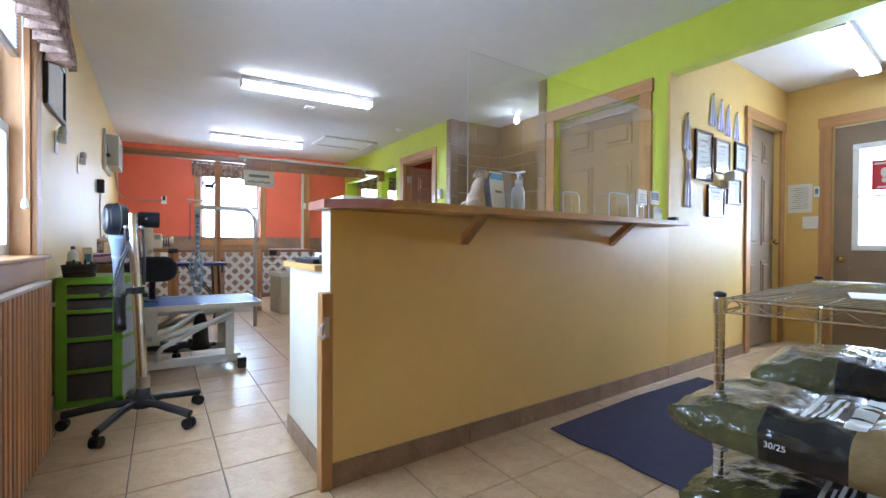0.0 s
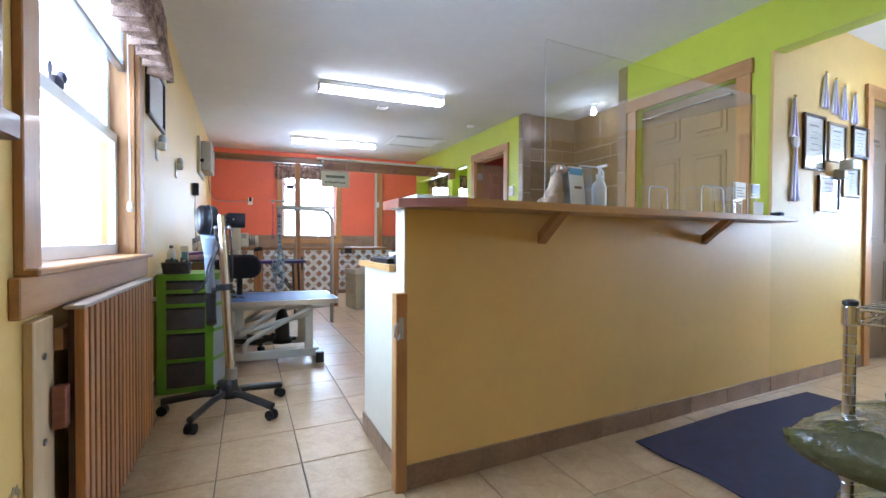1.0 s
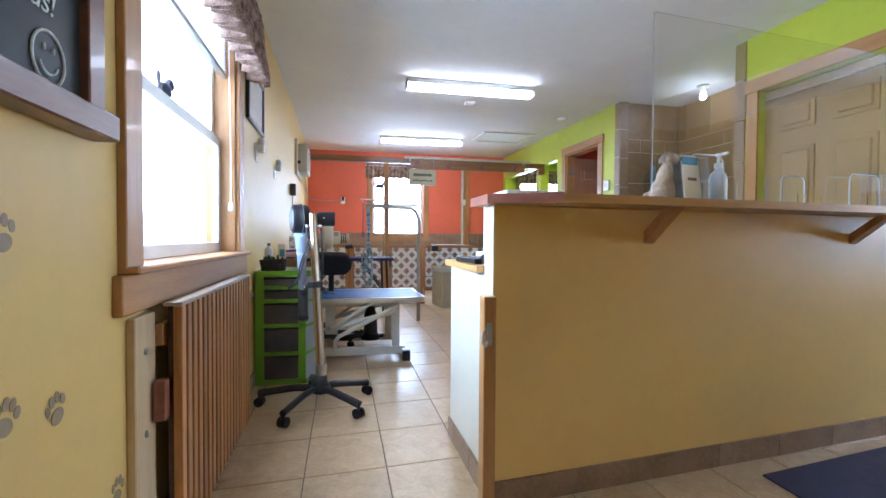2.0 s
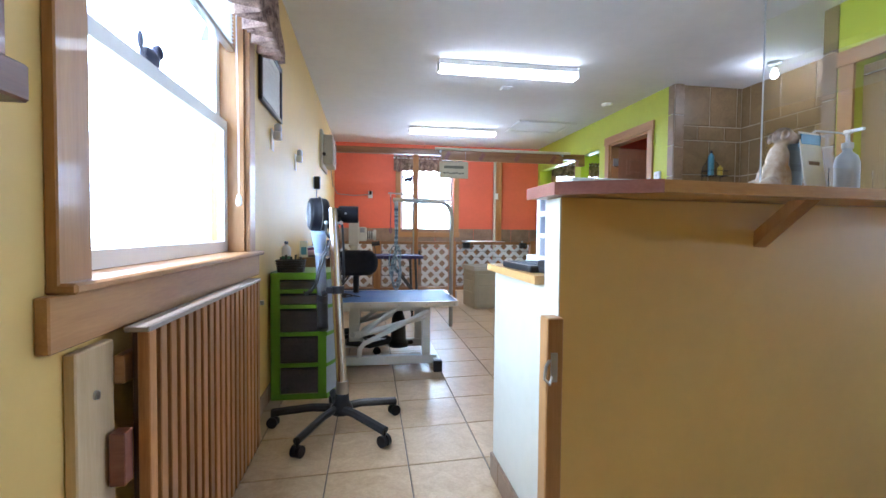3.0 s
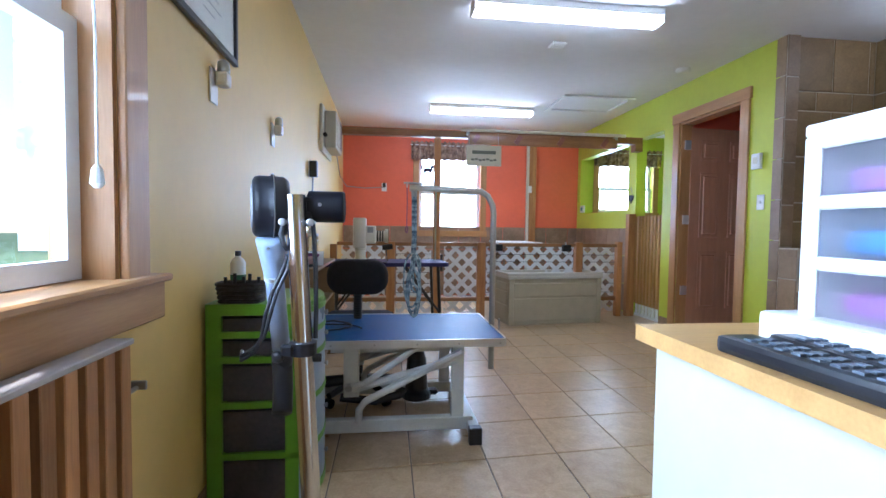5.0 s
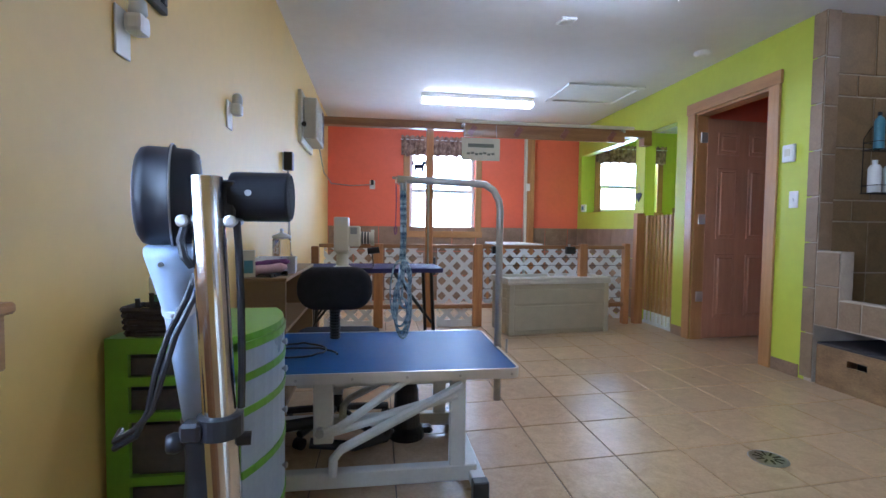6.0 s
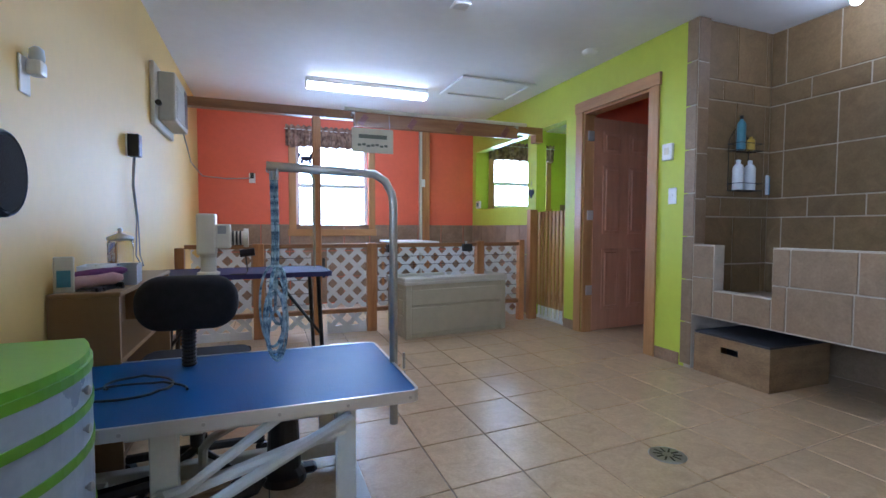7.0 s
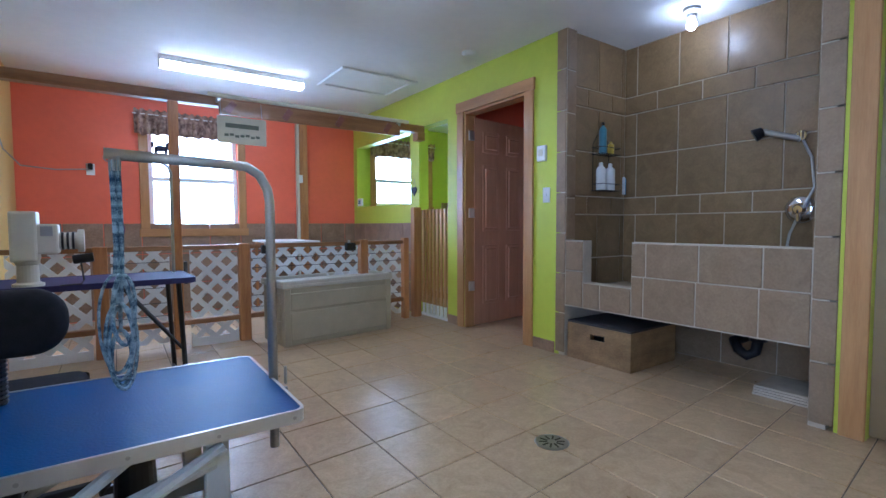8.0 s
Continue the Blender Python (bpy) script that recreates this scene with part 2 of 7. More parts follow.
# floor slab in the colour of the joints
floor = structure("floor", boxes((LX - 0.14, SY - 0.14, -0.1, EX + 0.2, BY + 0.14, -0.004)), M_GROUT, "beige ceramic tile floor with dark grout")
structure("ground", boxes((-60, -60, -0.3, 60, 60, -0.12)), mat("grass_ground", (0.10, 0.16, 0.05), 0.9, var=0.3), "lawn outside the windows")


def casing_x(name, x, y0, y1, z1, w, depth, label, z0=0.0, sill=False):
    """Flat wood casing round an opening in a wall that faces -x (depth < 0) or +x."""
    th = thing(name, Matrix(), label, "casing", kind="structure")
    xa, xb = x, x + depth
    part("side_trim", boxes((xa, y0 - w, z0, xb, y0, z1), bevel=0.003), M_WZ, th)
    part("side_trim", boxes((xa, y1, z0, xb, y1 + w, z1), bevel=0.003), M_WZ, th)
    part("head_trim", boxes((xa, y0 - w - 0.012, z1, xb + math.copysign(0.004, depth), y1 + w + 0.012, z1 + w), bevel=0.003), M_WY, th)
    return th


# window in the left wall: deep wooden jambs, stool and apron
win = thing("window_1", Matrix(), "white vinyl sash window in wide oak casing", "window", kind="structure")
y0, y1, z0, z1 = 1.42, 2.64, 0.84, 2.06
part("casing", boxes((LX, y0 - 0.10, z0, LX + 0.022, y0, z1), bevel=0.003), M_WZ, win)
part("casing", boxes((LX, y1, z0, LX + 0.022, y1 + 0.10, z1), bevel=0.003), M_WZ, win)
part("casing", boxes((LX, y0 - 0.11, z1, LX + 0.024, y1 + 0.11, z1 + 0.10), bevel=0.003), M_WY, win)
part("jamb", boxes((LX - 0.14, y0, z0, LX, y0 + 0.014, z1), (LX - 0.14, y1 - 0.014, z0, LX, y1, z1)), M_WZ, win)
part("sill", boxes((LX - 0.14, y0 - 0.10, z0 - 0.012, LX + 0.05, y1 + 0.16, z0 + 0.008), bevel=0.005), M_WY, win, "oak window stool")
part("apron", boxes((LX, y0 - 0.13, z0 - 0.11, LX + 0.024, y1 + 0.17, z0 - 0.012), bevel=0.003), M_WY, win)


def sash(th, axis, at, u0, u1, z0, z1, split, w=0.045):
    """Two sashes with their frames and panes."""
    def bx(a, b, c, d, off, dep):
        return (at + off, a, c, at + off + dep, b, d) if axis == "x" else (a, at + off, c, b, at + off + dep, d)
    for lo, hi, off in ((z0, split + 0.02, 0.0), (split - 0.02, z1, -0.03 if axis == "x" else 0.03)):
        part("sash", boxes(bx(u0, u0 + w, lo, hi, off, 0.03), bx(u1 - w, u1, lo, hi, off, 0.03),
                           bx(u0 + w, u1 - w, lo, lo + w, off, 0.03), bx(u0 + w, u1 - w, hi - w, hi, off, 0.03)), M_VINYL, th)
        pane = part("pane", boxes(bx(u0 + w - 0.002, u1 - w + 0.002, lo + w - 0.002, hi - w + 0.002, off + 0.012, 0.004)), M_GLASS, th)
        pane.visible_shadow = False


sash(win, "x", LX - 0.10, y0 + 0.014, y1 - 0.014, z0 + 0.01, z1, 1.40)

for nm, a, b, c, d, sp in (("window_2", 0.97, 1.875, 0.95, 2.06, 1.50), ("window_3", 3.70, 4.575, 1.26, 2.06, 1.62)):
    w = thing(nm, Matrix(), "white vinyl sash window in oak casing", "window", kind="structure")
    part("casing", boxes((a - 0.085, BY - 0.02, c - 0.0, a, BY, d), bevel=0.003), M_WZ, w)
    part("casing", boxes((b, BY - 0.02, c - 0.0, b + 0.085, BY, d), bevel=0.003), M_WZ, w)
    part("casing", boxes((a - 0.09, BY - 0.022, d, b + 0.09, BY, d + 0.085), bevel=0.003), M_WX, w)
    part("sill", boxes((a - 0.10, BY - 0.03, c - 0.085, b + 0.10, BY, c), bevel=0.003), M_WX, w)
    sash(w, "y", BY + 0.05, a, b, c, d, sp)

# plain bright distance outside the windows
M_OUT = glow("hazy_daylight", (0.93, 0.97, 1.0), 2.8)
_nt = M_OUT.node_tree
_no = _nt.nodes.new("ShaderNodeTexNoise")
_no.inputs["Scale"].default_value, _no.inputs["Detail"].default_value = 0.9, 8
_ra = _nt.nodes.new("ShaderNodeValToRGB")
_ra.color_ramp.elements[0].position, _ra.color_ramp.elements[1].position = 0.40, 0.54
_ra.color_ramp.elements[0].color, _ra.color_ramp.elements[1].color = (0.12, 0.23, 0.24, 1), (0.93, 0.97, 1.0, 1)
_tc = _nt.nodes.new("ShaderNodeTexCoord")
_nt.links.new(_tc.outputs["Object"], _no.inputs["Vector"])
_nt.links.new(_no.outputs[0], _ra.inputs[0])
_nt.links.new(_ra.outputs[0], _nt.nodes["Principled BSDF"].inputs["Emission Color"])
structure("backdrop", boxes((-14.1, -12, -0.1, -14, 18, 9), (-14, 22, -0.1, 16, 22.1, 9), (16, -12, -0.1, 16.1, 22, 9)), M_OUT, "hazy overexposed daylight outside")

# door casings
casing_x("door_1", RX, 5.02, 5.82, 2.04, 0.095, -0.02, "oak casing of the side room door")
casing_x("door_2", RX, 2.03, 2.885, 2.0, 0.095, -0.02, "oak casing of the closet door")
casing_x("door_4", EX, 0.82, 1.66, 2.0, 0.095, -0.02, "oak casing of the entrance door")
c3 = thing("door_3", Matrix(), "oak casing of the hall door", "casing", kind="structure")
for a, b in ((4.625, 4.72), (5.42, 5.515)):
    bm = bmesh.new()
    prism(bm, [(a, front_y(a) - 0.02), (b, front_y(b) - 0.02), (b, front_y(b)), (a, front_y(a))], 0, 2.0)
    part("side_trim", bm, M_WZ, c3)
bm = bmesh.new()
prism(bm, [(4.61, front_y(4.61) - 0.024), (5.53, front_y(5.53) - 0.024), (5.53, front_y(5.53)), (4.61, front_y(4.61))], 2.0, 2.095)
part("head_trim", bm, M_WX, c3)
part("jamb", boxes((RX, 5.02, 0, RX + 0.12, 5.04, 2.04), (RX, 5.80, 0, RX + 0.12, 5.82, 2.04), (RX, 5.04, 2.02, RX + 0.12, 5.80, 2.04)), M_WZ,
     thing("door_jamb", Matrix(), "oak door jamb of the side room", "jamb", kind="structure"))

# ---- counter ----
counter = thing("counter_wall", Matrix(), "tan painted half wall with cream end", "counter", kind="structure")
E = 0.925
bm = bmesh.new()
prism(bm, [(E, front_y(E)), (RX + 0.003, front_y(RX + 0.003)), (RX + 0.003, front_y(RX) + 0.003), (RX - 0.001, front_y(RX) + 0.003), (RX - 0.001, front_y(RX) + 0.10), (E, front_y(E) + 0.10)], 0, 1.036)
part("front", bm, M_TAN, counter, "tan painted half wall")
bm = bmesh.new()
prism(bm, [(E - 0.004, front_y(E) + 0.001), (E, front_y(E) + 0.001), (E, front_y(E) + 0.10), (E - 0.004, front_y(E) + 0.10)], 0, 1.034)
part("end_face", bm, M_CREAM, counter, "cream painted end of the half wall")
part("desk_side", boxes((E - 0.004, front_y(E) + 0.10, 0, E + 0.08, 2.175, 0.80)), M_CREAM, counter, "cream painted side of the desk")
desk = thing("desk_top", Matrix(), "honey oak desk top behind the counter", "desk")
part("top", prism(bmesh.new(), [(E - 0.032, front_y(E) + 0.101), (1.5, front_y(1.5) + 0.101), (1.5, 2.19), (E - 0.032, 2.19)], 0.80, 0.824), M_LEDGE, desk)
part("panel", boxes((1.44, 1.76, 0, 1.48, 2.175, 0.80)), M_WZ, desk)
shelf = thing("counter_shelf", Matrix(), "oak counter shelf with reddish edge and brackets", "shelf")
F = lambda x, o: (x, front_y(x) - o)
bm = bmesh.new()
prism(bm, [(E - 0.045, front_y(E) + 0.13), (E - 0.045, 1.50), F(1.085, 0.20), F(3.27, 0.20), F(3.36, 0.0), (RX, front_y(RX)), (RX, front_y(RX) + 0.13)], 1.038, 1.066)
part("board", bm, M_SHELF, shelf)
bm = bmesh.new()
prism(bm, [(E - 0.049, front_y(E) + 0.13), (E - 0.049, 1.498), (1.084, front_y(1.085) - 0.204), (1.084, front_y(1.085) - 0.2005), (E - 0.0452, 1.5015), (E - 0.0452, front_y(E) + 0.13)], 1.036, 1.067)
part("edge_strip", bm, M_MAHOG, shelf, "dark reddish wood edge strip")
for bx0 in (1.562, 2.70):
    y = front_y(bx0)
    bm = bmesh.new()
    for pts in ([(y, 0.908), (y - 0.165, 1.036), (y - 0.115, 1.036), (y, 0.953)],):
        lo = [bm.verts.new((bx0 - 0.022, a, b)) for a, b in pts]
        hi = [bm.verts.new((bx0 + 0.022, a, b)) for a, b in pts]
        bm.faces.new(lo)
        bm.faces.new(hi[::-1])
        for k in range(4):
            bm.faces.new((lo[k], lo[(k + 1) % 4], hi[(k + 1) % 4], hi[k]))
    part("bracket", bm, M_WZ, shelf)

# ---- wash alcove ----
alcove = structure("wall_alcove", boxes(
    (4.13, 3.0, 0, 4.19, 4.69, CZ), (RX, 4.63, 0, 4.13, 4.656, CZ), (RX + 0.0, 3.03, 0, 4.13, 3.10, CZ),
    (RX, 4.603, 0, RX + 0.10, 4.63, CZ), (RX, 4.656, 0, RX + 0.1, 4.66, CZ)), M_GROUTL, "brown tiled wash alcove with pale grout")
tub = thing("wash_tub", Matrix(), "raised tiled dog bath with low step-over", "bath", kind="structure")
part("front_wall", boxes((RX, 3.10, 0.38, RX + 0.09, 4.06, 0.866), (RX, 4.06, 0.38, RX + 0.09, 4.44, 0.566), (RX, 4.44, 0.38, RX + 0.09, 4.603, 0.866)), M_GROUTL, tub)
part("basin_floor", boxes((RX + 0.09, 3.10, 0.42, 4.122, 4.622, 0.50)), M_WTILE, tub)


def ceiling_light(name, cx, cy, length, turn=0, tube_mat=None):
    th = thing(name, pose(cx, cy, CZ, 0, 0, turn), "white fluorescent ceiling light with wraparound diffuser, lit", "ceiling light", "fluorescent ceiling lights")
    h = length / 2
    part("housing", boxes((-h + 0.012, -0.066, -0.048, h - 0.012, 0.066, -0.001), bevel=0.004), M_WHITE, th)
    bm = bmesh.new()
    prof = [(-0.062, -0.049), (-0.06, -0.078), (-0.045, -0.091), (0.045, -0.091), (0.06, -0.078), (0.062, -0.049)]
    lo = [bm.verts.new((-h + 0.012, y, z)) for y, z in prof]
    hi = [bm.verts.new((h - 0.012, y, z)) for y, z in prof]
    bm.faces.new(lo)
    bm.faces.new(hi[::-1])
    for k in range(6):
        bm.faces.new((lo[k], lo[(k + 1) % 6], hi[(k + 1) % 6], hi[k]))
    part("diffuser", bm, tube_mat or M_TUBE, th, "glowing acrylic diffuser")
    for s in (-1, 1):
        part("end_cap", boxes((s * (h - 0.011), -0.069, -0.094, s * h, 0.069, -0.001), bevel=0.003), M_WHITE, th)
    return th


ceiling_light("ceiling_light", 1.645, 4.43, 1.25)
ceiling_light("ceiling_light", 1.60, 6.93, 1.22)
ceiling_light("ceiling_light", 4.71, 1.235, 1.27, 8, glow("weak_diffuser", (0.92, 0.98, 1.0), 6.5))
bulb = thing("bulb_lamp", Matrix.Translation((3.82, 3.94, CZ)), "bare lit bulb in white ceiling socket", "ceiling lamp")
bm = bmesh.new()
lathe(bm, [(0.055, -0.001), (0.055, -0.02), (0.03, -0.035), (0.024, -0.06)], 18)
part("socket", bm, M_WHITE, bulb)
bm = bmesh.new()
lathe(bm, [(0.014, -0.06), (0.022, -0.075), (0.031, -0.10), (0.03, -0.118), (0.018, -0.135), (0.004, -0.14)], 18)
part("bulb", bm, M_BULB, bulb, "glowing white bulb", smooth=True)

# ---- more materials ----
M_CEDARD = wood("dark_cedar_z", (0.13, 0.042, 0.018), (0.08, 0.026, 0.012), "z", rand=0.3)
M_MILK = mat("bluish_milky_drawer", (0.36, 0.42, 0.50), 0.3, second=(0.28, 0.33, 0.42), scale=7, bump=0.04)
M_LIME = mat("lime_plastic", (0.14, 0.33, 0.015), 0.35, var=0.06, bump=0.05)
M_FROST = clear("frosted_drawer", (0.80, 0.82, 0.84), 0.35)
M_FROSTW = mat("milky_drawer", (0.62, 0.66, 0.70), 0.3, var=0.06, bump=0.04)
# dark mottle: painted dimness in the tower's trays, plain dark colour elsewhere
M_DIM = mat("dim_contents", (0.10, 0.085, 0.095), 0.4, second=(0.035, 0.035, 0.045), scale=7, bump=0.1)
M_BLUET = mat("blue_rubber", (0.006, 0.075, 0.25), 0.45, var=0.06, scale=4, bump=0.6, bump_scale=140, spec=0.16)
M_PURPLE = mat("violet_rubber", (0.045, 0.04, 0.11), 0.6, spec=0.06, var=0.08, bump=0.3)
M_WSTEEL = mat("white_powder_coat", (0.66, 0.66, 0.62), 0.4, var=0.05, scale=9, bump=0.05)
M_ALU = mat("aluminium_edge", (0.70, 0.70, 0.69), 0.3, metal=0.8, var=0.04, bump=0.03)
M_TAUPE = mat("taupe_resin", (0.45, 0.40, 0.28), 0.5, var=0.05, scale=9, bump=0.2, bump_scale=200)
M_TAUPEL = mat("pale_taupe_resin", (0.60, 0.57, 0.49), 0.5, var=0.05, scale=9, bump=0.2, bump_scale=200)
M_NAVY = mat("navy_mat", (0.027, 0.023, 0.066), 0.9, var=0.2, scale=20, bump=0.5, bump_scale=300)
M_OLIVE = mat("olive_bag_film", (0.10, 0.095, 0.03), 0.17, second=(0.055, 0.058, 0.022), scale=5, bump=1.0, bump_scale=26, bump_dist=0.014, coat=0.6)
M_BAND = mat("dark_bag_print", (0.012, 0.014, 0.017), 0.2, var=0.2, bump=1.0, bump_scale=26, bump_dist=0.012, coat=0.5)
M_TANBAG = mat("tan_bag_print", (0.30, 0.22, 0.10), 0.2, var=0.1, bump=1.0, bump_scale=26, bump_dist=0.012, coat=0.5)
M_PRINT = mat("white_print", (0.78, 0.78, 0.76), 0.5, var=0.03, bump=0)
M_PAPER = mat("paper", (0.78, 0.76, 0.70), 0.6, var=0.03, bump=0.05)
M_GREY = mat("grey_print", (0.33, 0.33, 0.33), 0.6, var=0.05, bump=0)
M_SLATE = mat("slate_board", (0.012, 0.014, 0.016), 0.55, second=(0.022, 0.025, 0.027), scale=5, bump=0.05)
M_CHALK = mat("chalk", (0.75, 0.77, 0.76), 0.9, var=0.15, scale=60, bump=0.2)
M_PAW = mat("brown_paw_paint", (0.32, 0.24, 0.14), 0.6, var=0.1, scale=30, bump=0.05)
M_FLORAL = mat("floral_cotton", (0.50, 0.34, 0.26), 0.85, second=(0.09, 0.045, 0.035), scale=20, wide=-0.1, bump=0.3, bump_scale=400)
M_BROWND = mat("brown_laminate", (0.27, 0.165, 0.075), 0.5, var=0.05, bump=0.1)
M_PLY = mat("worn_plywood", (0.36, 0.225, 0.10), 0.6, second=(0.16, 0.09, 0.04), scale=3, bump=0.2, stretch=(2, 2, 5))
M_PINK = mat("pink_cloth", (0.58, 0.36, 0.38), 0.7, var=0.1, scale=20)
M_VIOLET = mat("violet_cloth", (0.16, 0.04, 0.16), 0.7, var=0.15, scale=20)
M_CREAMP = mat("cream_plastic", (0.66, 0.63, 0.53), 0.35, var=0.03, bump=0.03)
M_HOSE = mat("pale_blue_hose", (0.40, 0.49, 0.66), 0.35, var=0.05, bump=0.1, bump_scale=60)
M_LEASH = mat("patterned_blue_leash", (0.42, 0.55, 0.62), 0.7, second=(0.015, 0.06, 0.12), scale=45, wide=-0.2, bump=0.2)
M_REDS = mat("red_sign_print", (0.52, 0.02, 0.035), 0.5, var=0.04, bump=0)
M_BLUEP = mat("blue_print", (0.05, 0.25, 0.45), 0.4, var=0.1, scale=20, bump=0)
M_TEAL = mat("teal_bottle", (0.10, 0.28, 0.36), 0.3, var=0.1, bump=0)
M_MUSTARD = mat("yellow_bottle", (0.60, 0.42, 0.05), 0.3, var=0.1, bump=0)
M_MAGENTA = mat("magenta_contents", (0.55, 0.08, 0.28), 0.4, second=(0.25, 0.15, 0.40), scale=12, bump=0)
M_CYAN = mat("blue_contents", (0.03, 0.30, 0.62), 0.4, second=(0.10, 0.06, 0.25), scale=12, bump=0)
M_SILV = mat("silver_ribbon", (0.86, 0.87, 0.93), 0.35, second=(0.70, 0.72, 0.86), scale=14, bump=0.05)
M_LILAC = mat("lilac_ribbon", (0.52, 0.52, 0.80), 0.4, second=(0.42, 0.40, 0.70), scale=14, bump=0.05)
M_STONEW = mat("painted_statuette", (0.66, 0.57, 0.46), 0.5, second=(0.30, 0.17, 0.08), scale=7, wide=0.02, bump=0.2)
_nt = M_STONEW.node_tree
_p = _nt.nodes["Principled BSDF"]
_base = _p.inputs["Base Color"].links[0].from_socket
for _c, _r, _col in (((0.088, 0.0, 0.178), 0.030, (0.03, 0.02, 0.015, 1)), ((0.01, 0.0, 0.20), 0.036, (0.10, 0.06, 0.03, 1)), ((0.05, 0.0, 0.10), 0.040, (0.45, 0.25, 0.09, 1))):
    _tc = _nt.nodes.new("ShaderNodeTexCoord")
    _d = _nt.nodes.new("ShaderNodeVectorMath")
    _d.operation = "DISTANCE"
    _d.inputs[1].default_value = _c
    _nt.links.new(_tc.outputs["Object"], _d.inputs[0])
    _mr = _nt.nodes.new("ShaderNodeMapRange")
    _mr.inputs["From Min"].default_value, _mr.inputs["From Max"].default_value = _r * 1.15, _r * 0.8
    _nt.links.new(_d.outputs["Value"], _mr.inputs[0])
    _mx = _nt.nodes.new("ShaderNodeMix")
    _mx.data_type = "RGBA"
    _mx.inputs[7].default_value = _col
    _nt.links.new(_mr.outputs[0], _mx.inputs[0])
    _nt.links.new(_base, _mx.inputs[6])
    _base = _mx.outputs[2]
_nt.links.new(_base, _p.inputs["Base Color"])
M_BRASS = mat("brass", (0.60, 0.42, 0.16), 0.25, metal=1.0, var=0.05, bump=0)
M_ARM = mat("dull_steel_tube", (0.56, 0.53, 0.47), 0.45, metal=0.75, var=0.08, scale=14, bump=0.1)
M_KEY = mat("key_rubber", (0.12, 0.14, 0.17), 0.5, var=0.1, bump=0)
M_AC = mat("beige_grey_plastic", (0.48, 0.45, 0.37), 0.45, var=0.05, bump=0.1)


def wp(name, bm, material, th, label="", smooth=False, under=None):
    """A part given in world places."""
    bmesh.ops.transform(bm, matrix=th.matrix_basis.inverted(), verts=bm.verts[:])
    return part(name, bm, material, under or th, label, smooth)


def at(x, y, z, rz=0):
    return pose(x, y, z, 0, 0, rz)


def words(name, text, size, m, material, th, extrude=0.0006):
    cu = bpy.data.curves.new(name, "FONT")
    cu.body, cu.size, cu.extrude, cu.align_x, cu.align_y = text, size, extrude, "CENTER", "CENTER"
    cu.shear = 0.25 if material is M_CHALK else 0.0
    cu.materials.append(material)
    ob = new(name, cu)
    ob.parent = th
    ob.matrix_basis = th.matrix_basis.inverted() @ m
    return ob


def arc(cx, cz, r, a0, a1, n, f):
    return [f(cx + r * math.cos(radians(a0 + (a1 - a0) * k / n)), cz + r * math.sin(radians(a0 + (a1 - a0) * k / n))) for k in range(n + 1)]


# ---- reception: wire rack with bags ----
def wire_rack():
    th = thing("wire_rack", at(1.79, 0.62, 0, 9), "chrome wire shelving rack on the tile floor", "rack")
    L, D = 1.22, 0.46
    for x, y in ((0, 0), (L, 0), (0, -D), (L, -D)):
        bm = bmesh.new()
        rod(bm, (x, y, 0.0), (x, y, 0.765), 0.0135, seg=16)
        p = part("post", bm, M_CHROME, th, smooth=False)
        bm = bmesh.new()
        for k in range(28):
            lathe(bm, [(0.0138, 0.06 + k * 0.025), (0.0143, 0.061 + k * 0.025), (0.0138, 0.062 + k * 0.025)], 12, Matrix.Translation((x, y, 0)))
        tagged(part("groove", bm, M_STEEL, p), kind="stuff")
        bm = bmesh.new()
        lathe(bm, [(0.014, 0.76), (0.017, 0.763), (0.017, 0.772), (0.008, 0.776)], 16, Matrix.Translation((x, y, 0)))
        part("cap", bm, M_BLACK, p, "black plastic cap")
        for z in (0.735, 0.342, 0.08):
            bm = bmesh.new()
            lathe(bm, [(0.0145, z - 0.022), (0.019, z - 0.022), (0.0175, z + 0.022), (0.0145, z + 0.022)], 16, Matrix.Translation((x, y, 0)))
            part("collar", bm, M_CHROME, p)
    for z in (0.735, 0.342, 0.08):
        bm = bmesh.new()
        for y in (0, -D):
            for dz in (0.016, -0.018):
                rod(bm, (0, y, z + dz), (L, y, z + dz), 0.0032, seg=8)
            pts = [(0.03 + k * (L - 0.06) / 16, y, z + (0.014 if k % 2 else -0.016)) for k in range(17)]
            tube(bm, pts, 0.002, 6)
        for x in (0, L):
            for dz in (0.016, -0.018):
                rod(bm, (x, 0, z + dz), (x, -D, z + dz), 0.0032, seg=8)
            tube(bm, [(x, -0.03 - k * (D - 0.06) / 8, z + (0.014 if k % 2 else -0.016)) for k in range(9)], 0.002, 6)
        s = part("shelf_frame", bm, M_CHROME, th)
        bm = bmesh.new()
        for k in range(1, 24):
            rod(bm, (k * L / 24, 0, z + 0.019), (k * L / 24, -D, z + 0.019), 0.0019, seg=6)
        for k in range(1, 4):
            rod(bm, (0, -k * D / 4, z + 0.0155), (L, -k * D / 4, z + 0.0155), 0.003, seg=6)
        part("wire_deck", bm, M_CHROME, s)


